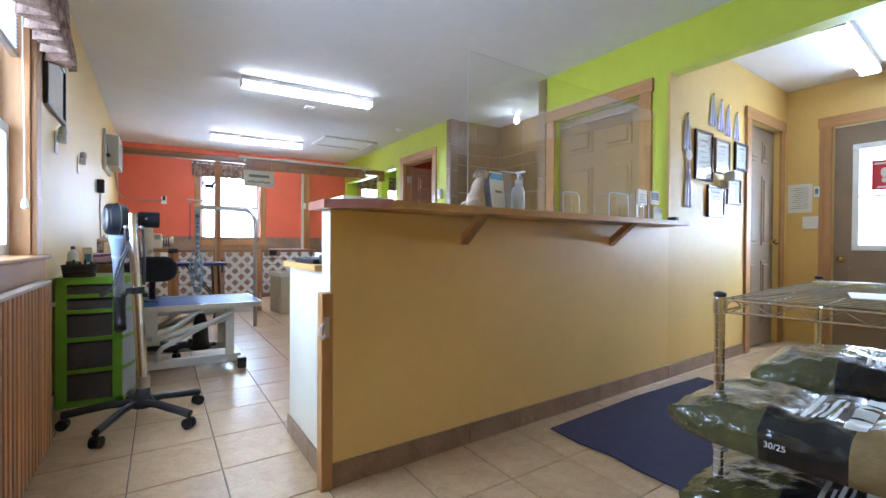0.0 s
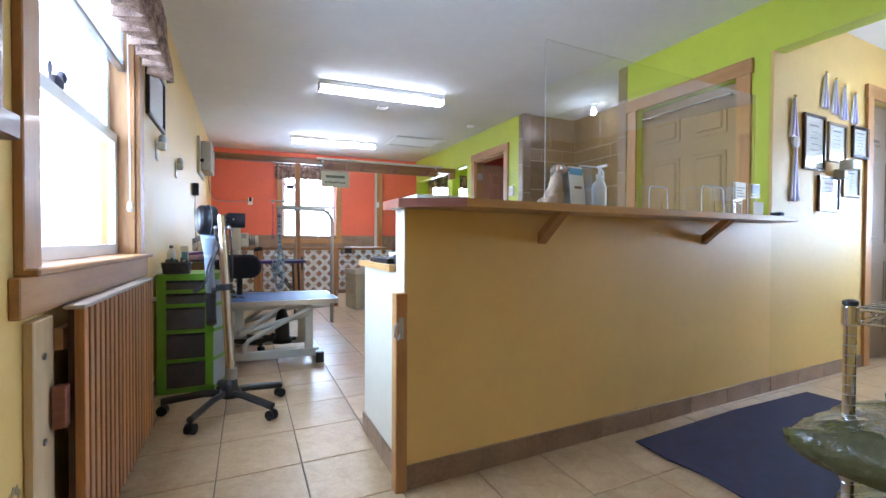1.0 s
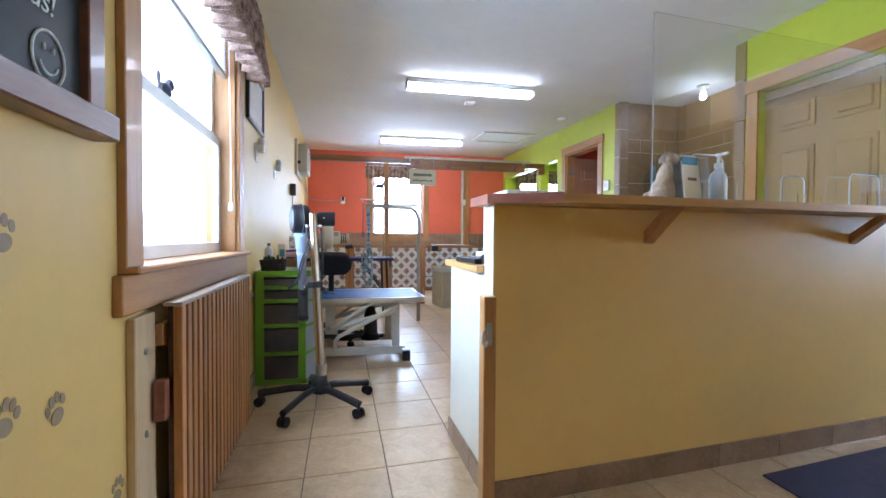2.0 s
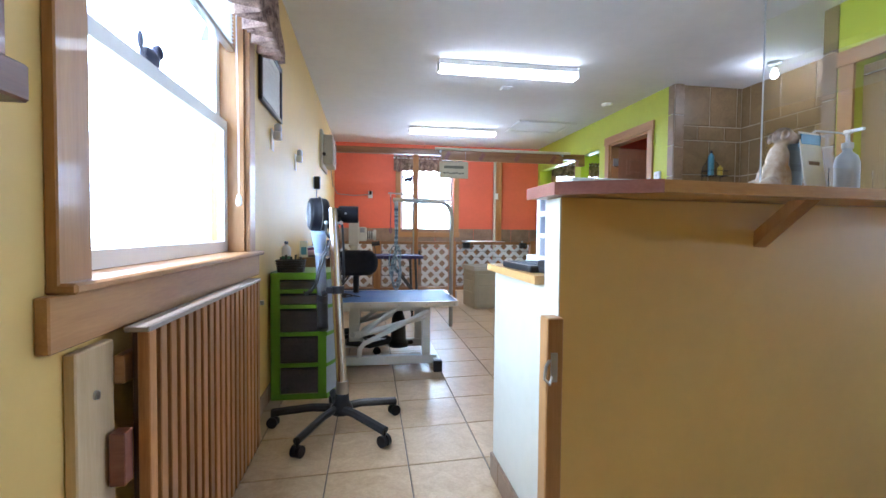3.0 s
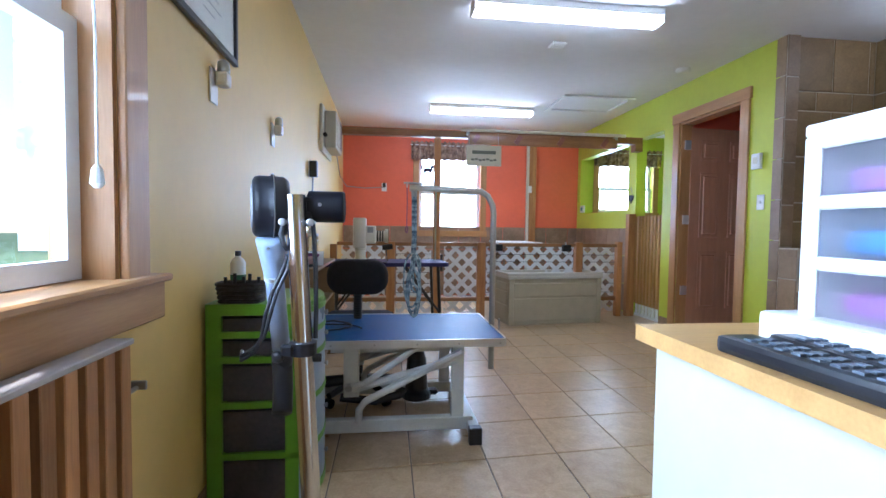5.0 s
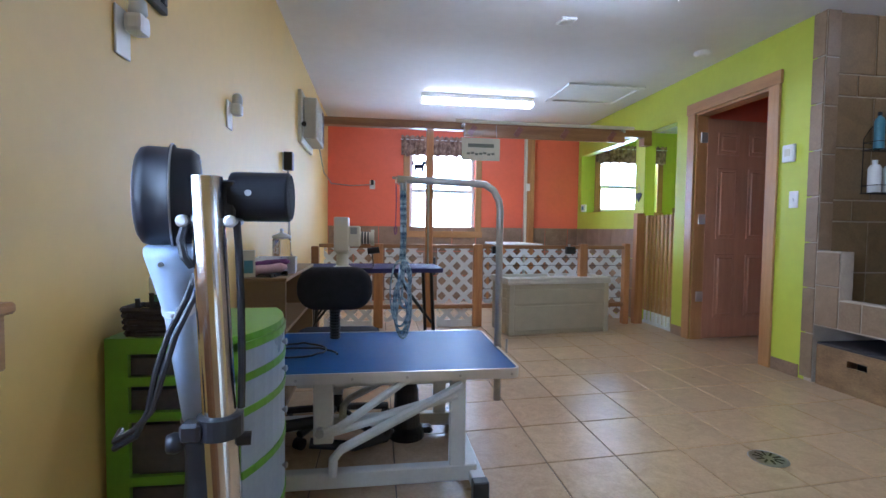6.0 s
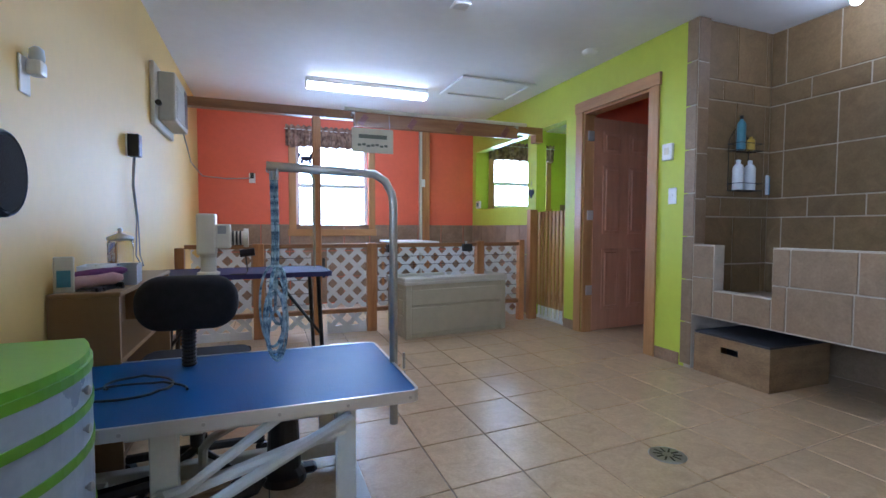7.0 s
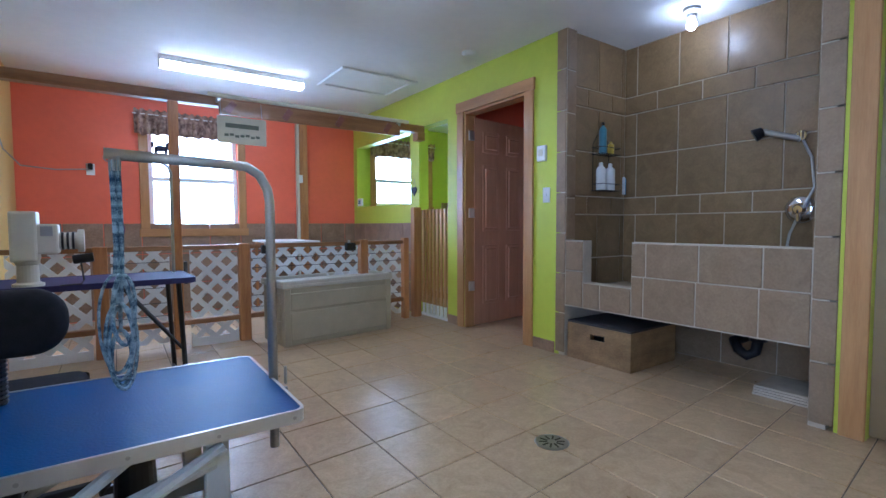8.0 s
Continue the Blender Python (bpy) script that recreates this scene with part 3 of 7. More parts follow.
def feed_bag(m, size, label, lettered):
    """A stuffed glossy bag: rounded body, gussets folded at the ends, printed bands."""
    lx, ly, lz = size
    th = thing("feed_bag", m, label, "bag", "bags of dog food")
    bm = bmesh.new()
    nx, ny = 26, 40
    def top(u, v):
        e = (1 - abs(2 * u - 1) ** 5) * (1 - abs(2 * v - 1) ** 6)
        return lz * (0.62 + 0.38 * e) + 0.016 * noise.noise(Vector((u * 5, v * 7, lx * 9 + m.translation.x))) + 0.008 * noise.noise(Vector((u * 13, v * 17, m.translation.x)))
    grid = [[bm.verts.new((lx * (u / nx - 0.5) * (1 - 0.05 * abs(2 * v / ny - 1) ** 3), ly * (v / ny - 0.5), top(u / nx, v / ny))) for v in range(ny + 1)] for u in range(nx + 1)]
    low = [[bm.verts.new((p.co.x * 0.97, p.co.y * 0.985, 0.012 + 0.25 * lz * (abs(2 * j / ny - 1) ** 8))) for j, p in enumerate(row)] for row in grid]
    def skin(g, flip):
        for a, b in zip(g, g[1:]):
            for k in range(len(a) - 1):
                q = (a[k], b[k], b[k + 1], a[k + 1])
                bm.faces.new(q[::-1] if flip else q)
    skin(grid, False)
    skin(low, True)
    for k in range(ny):
        bm.faces.new((grid[0][k], grid[0][k + 1], low[0][k + 1], low[0][k]))
        bm.faces.new((grid[nx][k + 1], grid[nx][k], low[nx][k], low[nx][k + 1]))
    for k in range(nx):
        bm.faces.new((grid[k + 1][0], grid[k][0], low[k][0], low[k + 1][0]))
        bm.faces.new((grid[k][ny], grid[k + 1][ny], low[k + 1][ny], low[k][ny]))
    for f in bm.faces:
        v = f.calc_center_median().y / ly + 0.5
        f.material_index = 1 if 0.42 < v < 0.68 else (2 if v <= 0.42 else 0)
    part("body", bm, [M_OLIVE, M_BAND, M_TANBAG], th, smooth=True)
    def patch(bm, u0, u1, v0, v1):
        g = [[bm.verts.new((lx * (u - 0.5), ly * (v - 0.5), top(u, v) + 0.0018)) for v in (v0 + (v1 - v0) * j / 3 for j in range(4))] for u in (u0 + (u1 - u0) * i / 8 for i in range(9))]
        for a, b in zip(g, g[1:]):
            for k in range(3):
                bm.faces.new((a[k], b[k], b[k + 1], a[k + 1]))
    for u0, u1, v0, v1 in ((0.18, 0.62, 0.565, 0.58), (0.18, 0.50, 0.54, 0.55), (0.18, 0.66, 0.515, 0.53), (0.18, 0.56, 0.49, 0.50), (0.16, 0.30, 0.40, 0.46), (0.33, 0.46, 0.40, 0.46), (0.49, 0.60, 0.40, 0.46), (0.63, 0.78, 0.40, 0.46)):
        bm = bmesh.new()
        patch(bm, u0, u1, v0, v1)
        part("print", bm, M_PRINT, th, "plain white print bar")
    if lettered:
        words("weight_print", "30/25", 0.021, m @ pose(-lx * 0.5 - 0.003, 0.12 * ly, lz * 0.42, 90, 0, -90), M_PRINT, th)
    return th


wire_rack()
feed_bag(at(1.90, 0.36, 0.360, 6), (0.44, 0.72, 0.132), "olive glossy dog food bag on the wire shelf", True)
feed_bag(at(2.42, 0.40, 0.360, 12), (0.46, 0.70, 0.19), "olive glossy dog food bag on the wire shelf", False)
feed_bag(at(1.96, 0.36, 0.098, 10), (0.46, 0.72, 0.15), "olive glossy dog food bag on the bottom shelf", False)
sheet = thing("paper_sheet", at(2.25, 0.38, 0.757, 20), "white folded paper on the wire shelf", "paper")
part("leaf", boxes((-0.11, -0.08, 0, 0.11, 0.08, 0.003), bevel=0.001), M_PAPER, sheet)

floor_mat = thing("floor_mat", Matrix.Translation((2.03, 0.86, 0.0)), "dark navy ribbed floor mat on tiles", "mat")
bm = bmesh.new()
prism(bm, [(0, 0.0), (0.25, -0.1), (1.55, -0.05), (1.52, 0.83), (0.8, 0.79), (0.0, 0.69), (-0.01, 0.5), (0.012, 0.34), (-0.004, 0.2)], 0.001, 0.008)
part("pad", bm, M_NAVY, floor_mat)

# post and latch of the missing gate at the counter's end
gp = thing("gate_post", at(0.905, 1.575, 0), "oak gate post screwed to the counter end", "post")
part("post", boxes((-0.022, -0.03, 0, 0.022, 0.022, 0.728), bevel=0.003), M_WZ, gp)
bm = boxes((-0.012, -0.034, 0.565, 0.006, -0.03, 0.64), bevel=0.001)
tube(bm, [(-0.015, -0.03, 0.62), (-0.03, -0.045, 0.61), (-0.035, -0.05, 0.58), (-0.02, -0.048, 0.565), (-0.01, -0.036, 0.58)], 0.004)
part("latch", bm, M_STEEL, gp, "steel hook latch")

# slatted cedar gate folded against the left wall
gate = thing("slatted_gate", at(-0.03, 1.484, 0.0), "slatted cedar gate folded open under the window", "gate")
for z in (0.10, 0.62):
    part("rail", boxes((-0.056, 0.0, z, -0.036, 1.03, z + 0.06), bevel=0.002), M_CEDARX, gate)
# top rail paler and greyer than the slats
part("top_rail", boxes((-0.036, 0.0, 0.728, 0.014, 1.03, 0.740), bevel=0.002), mat("pale_greyish_wood", (0.42, 0.36, 0.32), 0.5, var=0.1), gate, "pale greyish top rail")
for k in range(19):
    y = 0.004 + k * 0.0545
    part("slat", boxes((-0.012, y, 0.03, 0.012, y + 0.034, 0.728), bevel=0.002), M_CEDAR, gate)
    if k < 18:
        # recessed slats between the front ones, in a much darker cedar
        part("back_slat", boxes((-0.034, y + 0.026, 0.05, -0.013, y + 0.062, 0.728), bevel=0.002), M_CEDARD, gate, "much darker recessed slat")
part("hinge_block", boxes((-0.05, -0.035, 0.42, -0.02, 0.0, 0.53), bevel=0.002), M_MAHOG, gate)
bm = bmesh.new()
rod(bm, (0.0, 1.03, 0.625), (0.0, 1.075, 0.625), 0.005)
box(bm, -0.012, 1.062, 0.62, 0.02, 1.068, 0.64, bevel=0.002)
part("latch_bolt", bm, M_STEEL, gate, "steel thumb latch")
board = thing("pine_board", at(LX + 0.001, 1.36, 0), "bare pine board bolted to the wall", "board")
part("plank", boxes((0, 0, 0, 0.022, 0.13, 0.715), bevel=0.003), M_PINE, board)
for z in (0.12, 0.40, 0.62):
    bm = bmesh.new()
    rod(bm, (0.022, 0.06, z), (0.027, 0.06, z), 0.009)
    part("bolt", bm, M_STEEL, board)

# chalkboard
cb = thing("chalkboard", at(LX + 0.001, 0.575, 1.13), "chalkboard in dark reddish wooden frame with chalk writing", "chalkboard")
part("slate", boxes((0.004, 0.05, 0.05, 0.012, 0.57, 0.75)), M_SLATE, cb)
part("side_frame", boxes((0, 0.56, 0.0, 0.03, 0.625, 0.80), bevel=0.003), M_DARKW, cb)
part("side_frame", boxes((0, 0.0, 0.0, 0.03, 0.06, 0.80), bevel=0.003), M_DARKW, cb)
part("top_frame", boxes((0, 0.06, 0.74, 0.03, 0.56, 0.80), bevel=0.003), M_DARKW, cb)
part("tray", boxes((0, -0.01, -0.005, 0.055, 0.632, 0.05), bevel=0.004), M_DARKW, cb)
XB = LX + 0.0145
bm = bmesh.new()
tube(bm, arc(1.03, 1.238, 0.048, 0, 360, 24, lambda a, b: (XB, a, b)), 0.0028, 6)
tube(bm, arc(1.03, 1.238, 0.028, 200, 340, 10, lambda a, b: (XB, a, b)), 0.0026, 6)
for s in (-1, 1):
    rod(bm, (XB, 1.03 + s * 0.014, 1.249), (XB, 1.03 + s * 0.014, 1.261), 0.0026, seg=6)
wp("smile_drawing", bm, M_CHALK, cb)
words("chalk_word", "us!", 0.062, pose(XB, 1.012, 1.335, 90, 0, 90), M_CHALK, cb)
words("chalk_word", "call", 0.062, pose(XB, 0.885, 1.40, 90, 0, 90), M_CHALK, cb)


def paw(y, z, turn, s=1.0):
    th = thing("paw_decal", pose(LX + 0.0015, y, z, turn, 0, 0), "brown painted paw print on the yellow wall", "decal", "paw prints")
    for n, (cy, cz, ry, rz) in enumerate(((0, -0.018, 0.026, 0.02), (-0.03, 0.012, 0.010, 0.014), (-0.011, 0.027, 0.010, 0.015), (0.012, 0.027, 0.010, 0.015), (0.031, 0.012, 0.010, 0.014))):
        bm = bmesh.new()
        vs = [bm.verts.new((0.0006, s * (cy + ry * math.cos(k * math.pi / 8)), s * (cz + rz * math.sin(k * math.pi / 8)))) for k in range(16)]
        f = bm.faces.new(vs)
        r = bmesh.ops.extrude_face_region(bm, geom=[f])
        bmesh.ops.translate(bm, verts=[v for v in r["geom"] if isinstance(v, bmesh.types.BMVert)], vec=(-0.001, 0, 0))
        part("pad" if n == 0 else "toe", bm, M_PAW, th)


for y, z, a in ((1.065, 0.595, 15), (0.93, 0.63, -20), (0.927, 0.925, 10), (1.31, 0.312, -10), (0.80, 0.35, 20)):
    paw(y, z, a, 0.78)

# ---- curtains ----
def valance(name, m, width, drop, label, depth=0.05):
    """A gathered valance on a rod, along local x, hanging from z = 0."""
    th = thing(name, m, label, "curtain", "floral valances")
    bm = bmesh.new()
    nx, nz = int(width * 110), 9
    rows = []
    for i in range(nx + 1):
        x = width * i / nx
        col = []
        for j in range(nz + 1):
            v = j / nz
            amp = depth * (0.25 + 0.75 * v) * 0.55
            ph = x * 95 + 1.5 * noise.noise(Vector((x * 9, 0, 3)))
            if j <= 1:
                amp *= 0.6
            y = amp * math.sin(ph) + 0.012 * noise.noise(Vector((x * 14, v * 3, 7)))
            z = -drop * v + (0.03 if j == 0 else 0) * (0.6 + 0.4 * math.sin(ph)) + (0.009 * math.sin(ph * 0.5 + 1) if j == nz else 0) + (0.012 * noise.noise(Vector((x * 5, 9, 1))) if j == nz else 0)
            col.append(bm.verts.new((x, y - depth * 0.5, z)))
        rows.append(col)
    for a, b in zip(rows, rows[1:]):
        for k in range(nz):
            bm.faces.new((a[k], b[k], b[k + 1], a[k + 1]))
    ob = part("cloth", bm, M_FLORAL, th, smooth=True)
    so = ob.modifiers.new("thick", "SOLIDIFY")
    so.thickness = 0.002
    bm = bmesh.new()
    rod(bm, (-0.01, -depth * 0.5, -0.03), (width + 0.01, -depth * 0.5, -0.03), 0.006)
    part("rod", bm, M_WHITE, th)
    return th


valance("valance", pose(0.85, 8.255, 2.20, 0, 0, 0), 1.16, 0.24, "floral ruffled cotton valance over the window")
valance("valance", pose(3.60, 8.255, 2.18, 0, 0, 0), 1.08, 0.23, "floral ruffled cotton valance over the annex window")
valance("valance", pose(LX + 0.045, 1.30, 2.13, 0, 0, 90), 1.52, 0.37, "floral ruffled cotton valance over the bright window", 0.10)
blind = thing("window_blind", at(LX - 0.045, 1.44, 1.72), "raised white mini blind with bottom rail", "blind")
part("bottom_rail", boxes((-0.02, 0, 0, 0.01, 1.18, 0.018), bevel=0.003), M_STEEL, blind)
for k in range(18):
    part("slat", boxes((-0.018, 0.004, 0.022 + k * 0.016, 0.008, 1.176, 0.0245 + k * 0.016)), M_VINYL, blind)
bm = bmesh.new()
tube(bm, [(0.03, 1.13, 0.3), (0.03, 1.135, 0.0), (0.032, 1.15, -0.35), (0.034, 1.145, -0.62)], 0.003, 6)
part("pull_cord", bm, M_VINYL, blind)
bm = bmesh.new()
lathe(bm, [(0.005, -0.65), (0.011, -0.66), (0.014, -0.69), (0.006, -0.70)], 10, Matrix.Translation((0.034, 1.145, 0.03)))
part("tassel", bm, M_WHITE, blind)
for wx, wy, wz, s in ((LX - 0.125, 2.02, 1.425, 1.0), (1.10, 8.335, 1.77, 1.25)):
    dg = thing("window_ornament", Matrix.Translation((wx, wy, wz)), "small dark dog shaped window ornament", "ornament", "window ornaments")
    bm = bmesh.new()
    for c, r in (((0, 0, 0.05), (0.02, 0.06, 0.028)), ((0, 0.055, 0.085), (0.018, 0.026, 0.024)), ((0, -0.04, 0.02), (0.012, 0.014, 0.03)), ((0, 0.035, 0.02), (0.012, 0.014, 0.03)), ((0, -0.065, 0.08), (0.008, 0.012, 0.028))):
        bmesh.ops.create_icosphere(bm, subdivisions=2, radius=1, matrix=Matrix.Translation(Vector(c) * s) @ Matrix.Diagonal((r[0] * s, r[1] * s, r[2] * s, 1)) if wx < 0 else
                                   Matrix.Translation((c[1] * s, c[0] * s, c[2] * s)) @ Matrix.Diagonal((r[1] * s, r[0] * s, r[2] * s, 1)))
    part("silhouette", bm, mat("dark_felt", (0.03, 0.03, 0.06), 0.8), dg, smooth=True)


# ---- framed papers ----
def framed(m, w, h, frame_mat, label, page=True, bar=0.02, group="framed certificates"):
    """Frame with glass, local x across, z up, facing local -y; hung at its lower left corner."""
    th = thing("picture_frame", m, label, "picture frame", group)
    for a in ((0, -0.02, 0, w, 0, bar), (0, -0.02, h - bar, w, 0, h), (0, -0.02, bar, bar, 0, h - bar), (w - bar, -0.02, bar, w, 0, h - bar)):
        part("moulding", boxes(a, bevel=0.003), frame_mat, th)
    part("sheet", boxes((bar, -0.008, bar, w - bar, -0.004, h - bar)), M_PAPER, th)
    bm = bmesh.new()
    n = 6
    for k in range(n):
        ww = (0.5, 0.3, 0.42, 0.36, 0.45, 0.2)[k] * (w - 2 * bar) / 2
        z = h - bar - (h - 2 * bar) * (0.18 + 0.12 * k)
        box(bm, w / 2 - ww, -0.0095, z, w / 2 + ww, -0.008, z + (0.012 if k == 0 else 0.005))
    part("print", bm, M_GREY, th, "plain grey print bars")
    g = part("glass", boxes((bar, -0.013, bar, w - bar, -0.011, h - bar)), M_PLEXI, th)
    g.visible_shadow = False
    return th


TURNW = math.degrees(math.atan(0.092))
M_FRD = mat("dark_moulding", (0.07, 0.03, 0.018), 0.3, var=0.2)
M_FRB = mat("black_moulding", (0.015, 0.015, 0.02), 0.3, var=0.2)
M_FRO = mat("oak_moulding", (0.30, 0.19, 0.09), 0.35, var=0.15)
for x0, x1, z0, z1, fm, lb in ((3.716, 3.993, 1.40, 1.767, M_FRD, "dark wood framed certificate on the yellow wall"), (4.035, 4.30, 1.477, 1.747, M_FRO, "light framed certificate on the yellow wall"),
                               (4.395, 4.65, 1.536, 1.765, M_FRB, "black framed certificate on the yellow wall"), (3.921, 4.207, 1.133, 1.375, M_FRD, "brown framed certificate on the yellow wall"),
                               (4.255, 4.515, 1.246, 1.465, M_FRO, "thin framed certificate on the yellow wall")):
    framed(pose(x0, front_y(x0) - 0.001, z0, 0, 0, TURNW), (x1 - x0) / math.cos(radians(TURNW)), z1 - z0, fm, lb)
framed(pose(LX + 0.001, 2.90, 1.60, 0, 0, 90), 0.56, 0.335, M_FRB, "black framed certificate on the yellow wall", bar=0.025)


def ribbon(x, z, length, rosette=False):
    y = front_y(x)
    th = thing("award_ribbon", at(x, y - 0.001, z), "pale silver award ribbon pinned to the wall", "ribbon", "award ribbons")
    for k, s in enumerate((-1.0, -0.35, 0.35, 1.0)):
        bm = bmesh.new()
        rows = []
        for j in range(9):
            v = j / 8
            half = 0.006 + 0.017 * v
            xx = s * 0.040 * v ** 0.8
            yy = -0.008 - 0.004 * (k % 2) - 0.004 * math.sin(2.2 * v + k)
            dz = 0.018 if j == 8 else 0.0
            rows.append([bm.verts.new((xx - half, yy, -length * v)), bm.verts.new((xx, yy - 0.004, -length * v + dz)), bm.verts.new((xx + half, yy + 0.001, -length * v))])
        for a, b in zip(rows, rows[1:]):
            for i in range(2):
                bm.faces.new((a[i], a[i + 1], b[i + 1], b[i]))
        o = part("tail", bm, (M_SILV, M_LILAC)[k % 2], th, smooth=True)
        o.modifiers.new("thick", "SOLIDIFY").thickness = 0.0012
    bm = bmesh.new()
    r = 0.045 if rosette else 0.011
    lathe(bm, [(r * 0.3, -0.004), (r, -0.008), (r * 0.8, -0.018), (r * 0.25, -0.022)], 20, pose(0, 0, 0, 90, 0, 0) @ Matrix.Scale(-1, 4, (0, 0, 1)))
    part("rosette", bm, M_SILV if rosette else M_BRASS, th)


for x, z, L in ((4.00, 2.07, 0.25), (4.14, 2.05, 0.25), (4.27, 2.03, 0.25), (4.43, 2.0, 0.23), (3.60, 1.85, 0.27)):
    ribbon(x, z, L)
ribbon(3.62, 1.56, 0.38, True)
wc = thing("wall_camera", at(4.17, front_y(4.17), 1.43), "small white plastic device on wall bracket", "device")
bm = boxes((-0.02, -0.07, -0.07, 0.02, 0, 0.0), bevel=0.006)
part("bracket", bm, M_CREAMP, wc)
part("body", boxes((-0.05, -0.13, -0.015, 0.06, -0.05, 0.055), bevel=0.01, seg=2), M_CREAMP, wc)

# ---- entrance end ----
def panel_door(name, m, w, h, material, label, knob=True, group=""):
    """Six panel door, hinged at local x = 0, opening plane y = 0, facing -y."""
    th = thing(name, m, label, "door", kind="")
    part("slab", boxes((0, -0.018, 0.01, w, 0.018, h), bevel=0.002), material, th)
    st = 0.11
    pw = (w - 3 * st) / 2
    for x in (st, st + pw + st):
        for z0, z1 in ((0.20, 0.78), (0.92, 1.56), (1.68, h - 0.12)):
            for s in (-1, 1):
                bm = bmesh.new()
                ya, yb = s * 0.0182, s * 0.0255
                box(bm, x, min(ya, yb), z0, x + pw, max(ya, yb), z1)
                bmesh.ops.bevel(bm, geom=bm.edges[:], offset=0.005, segments=1, affect="EDGES")
                p = part("panel", bm, material, th)
                part("field", boxes((x + 0.03, min(ya, s * 0.034), z0 + 0.03, x + pw - 0.03, max(ya, s * 0.034), z1 - 0.03), bevel=0.010), material, p)
    if knob:
        for s in (-1, 1):
            bm = bmesh.new()
            lathe(bm, [(0.028, 0.018), (0.028, 0.024), (0.010, 0.028), (0.010, 0.05), (0.026, 0.058), (0.028, 0.072), (0.016, 0.084)], 16, pose(w - 0.065, 0, 0.95, 90 * s, 0, 0))
            part("knob", bm, M_BRASS, th, "brass knob", smooth=True)
    return th


panel_door("side_room_door", pose(RX + 0.10, 5.815, 0, 0, 0, 5), 0.78, 2.0, M_DOOR, "brown six-panel wooden door standing wide open", False)
for z in (0.35, 1.05, 1.78):
    hg = part("hinge", boxes((RX + 0.03, 5.785, z, RX + 0.095, 5.799, z + 0.09), bevel=0.002), M_ALU, bpy.data.objects["door_jamb"])
panel_door("closet_door", pose(RX + 0.07, 2.885, 0, 0, 0, -90), 0.855, 1.99, mat("beige_door_paint", (0.31, 0.21, 0.105), 0.4, var=0.04, bump=0.1), "beige six-panel closet door, closed")
rail = thing("door_rail", at(RX - 0.03, 2.05, 1.90), "chrome rail across the closet door head", "rail")
bm = bmesh.new()
rod(bm, (0, 0, 0), (0, 0.76, 0), 0.009)
part("bar", bm, M_CHROME, rail)
for y in (0.02, 0.74):
    bm = bmesh.new()
    rod(bm, (0, y, 0), (0.07, y, 0.0), 0.006)
    part("bracket", bm, M_CHROME, rail)
panel_door("hall_door", pose(4.722, front_y(4.722) + 0.07, 0, 0, 0, TURNW), 0.70, 1.995, M_DOORG, "taupe six-panel hall door, closed")

ed = thing("entrance_door", at(EX + 0.06, 1.655, 0), "taupe entrance door with half glass window, closed", "door")
part("slab", boxes((-0.022, -0.83, 0.01, 0.022, -0.70, 1.99), (-0.022, -0.13, 0.01, 0.022, 0.0, 1.99), (-0.022, -0.70, 0.01, 0.022, -0.13, 0.90), (-0.022, -0.70, 1.80, 0.022, -0.13, 1.99)), M_DOORG, ed)
for a in ((-0.70, 0.88, -0.13, 0.93), (-0.70, 1.77, -0.13, 1.82), (-0.70, 0.93, -0.65, 1.77), (-0.18, 0.93, -0.13, 1.77), (-0.65, 1.345, -0.18, 1.365)):
    part("glazing_frame", boxes((-0.034, a[0], a[1], 0.03, a[2], a[3]), bevel=0.004), M_VINYL, ed)
g = part("pane", boxes((-0.004, -0.65, 0.93, 0.004, -0.18, 1.77)), M_GLASS, ed)
g.visible_shadow = False
for y0, y1 in ((-0.72, -0.46), (-0.37, -0.11)):
    part("lower_panel", boxes((-0.03, y0, 0.20, -0.022, y1, 0.74), bevel=0.004), M_DOORG, ed)
bm = bmesh.new()
lathe(bm, [(0.03, 0.022), (0.03, 0.03), (0.011, 0.035), (0.011, 0.06), (0.028, 0.066), (0.03, 0.08), (0.016, 0.092)], 16, pose(0, -0.065, 0.80, 0, -90, 0))
part("knob", bm, M_BRASS, ed, "brass knob", smooth=True)
sg = thing("door_notice", at(EX + 0.045, 1.40, 1.40), "red notice with white shoe prints on door glass", "sign")
part("sheet", boxes((0.0, -0.24, 0, 0.004, 0.0, 0.26)), M_REDS, sg)
for y in (-0.085, -0.155):
    bm = bmesh.new()
    for cz, ry, rz in ((0.15, 0.024, 0.042), (0.085, 0.018, 0.022)):
        lathe(bm, [(1, 0), (0.9, 0.001)], 16, Matrix.Translation((-0.002, y, cz)) @ pose(0, 0, 0, 0, 90, 0) @ Matrix.Diagonal((rz, ry, 1, 1)))
    part("shoe_print", bm, M_PRINT, sg)
part("print", boxes((-0.0012, -0.22, 0.222, 0, -0.02, 0.238), (-0.0012, -0.20, 0.020, 0, -0.04, 0.034)), M_PRINT, sg, "plain white print bars")
nt = thing("wall_notice", at(EX - 0.001, 1.81, 1.235), "printed white paper notice taped to the wall", "notice")
part("sheet", boxes((-0.002, 0, 0, 0, 0.20, 0.27)), M_PAPER, nt)
bm = bmesh.new()
for k in range(11):
    box(bm, -0.003, 0.03, 0.04 + k * 0.019, -0.002, 0.17 - 0.02 * ((k * 7) % 3), 0.045 + k * 0.019)
part("print", bm, M_GREY, nt, "plain grey print bars")
sw = thing("light_switch", at(EX - 0.001, 1.745, 1.08), "white three-gang light switch plate", "switch")
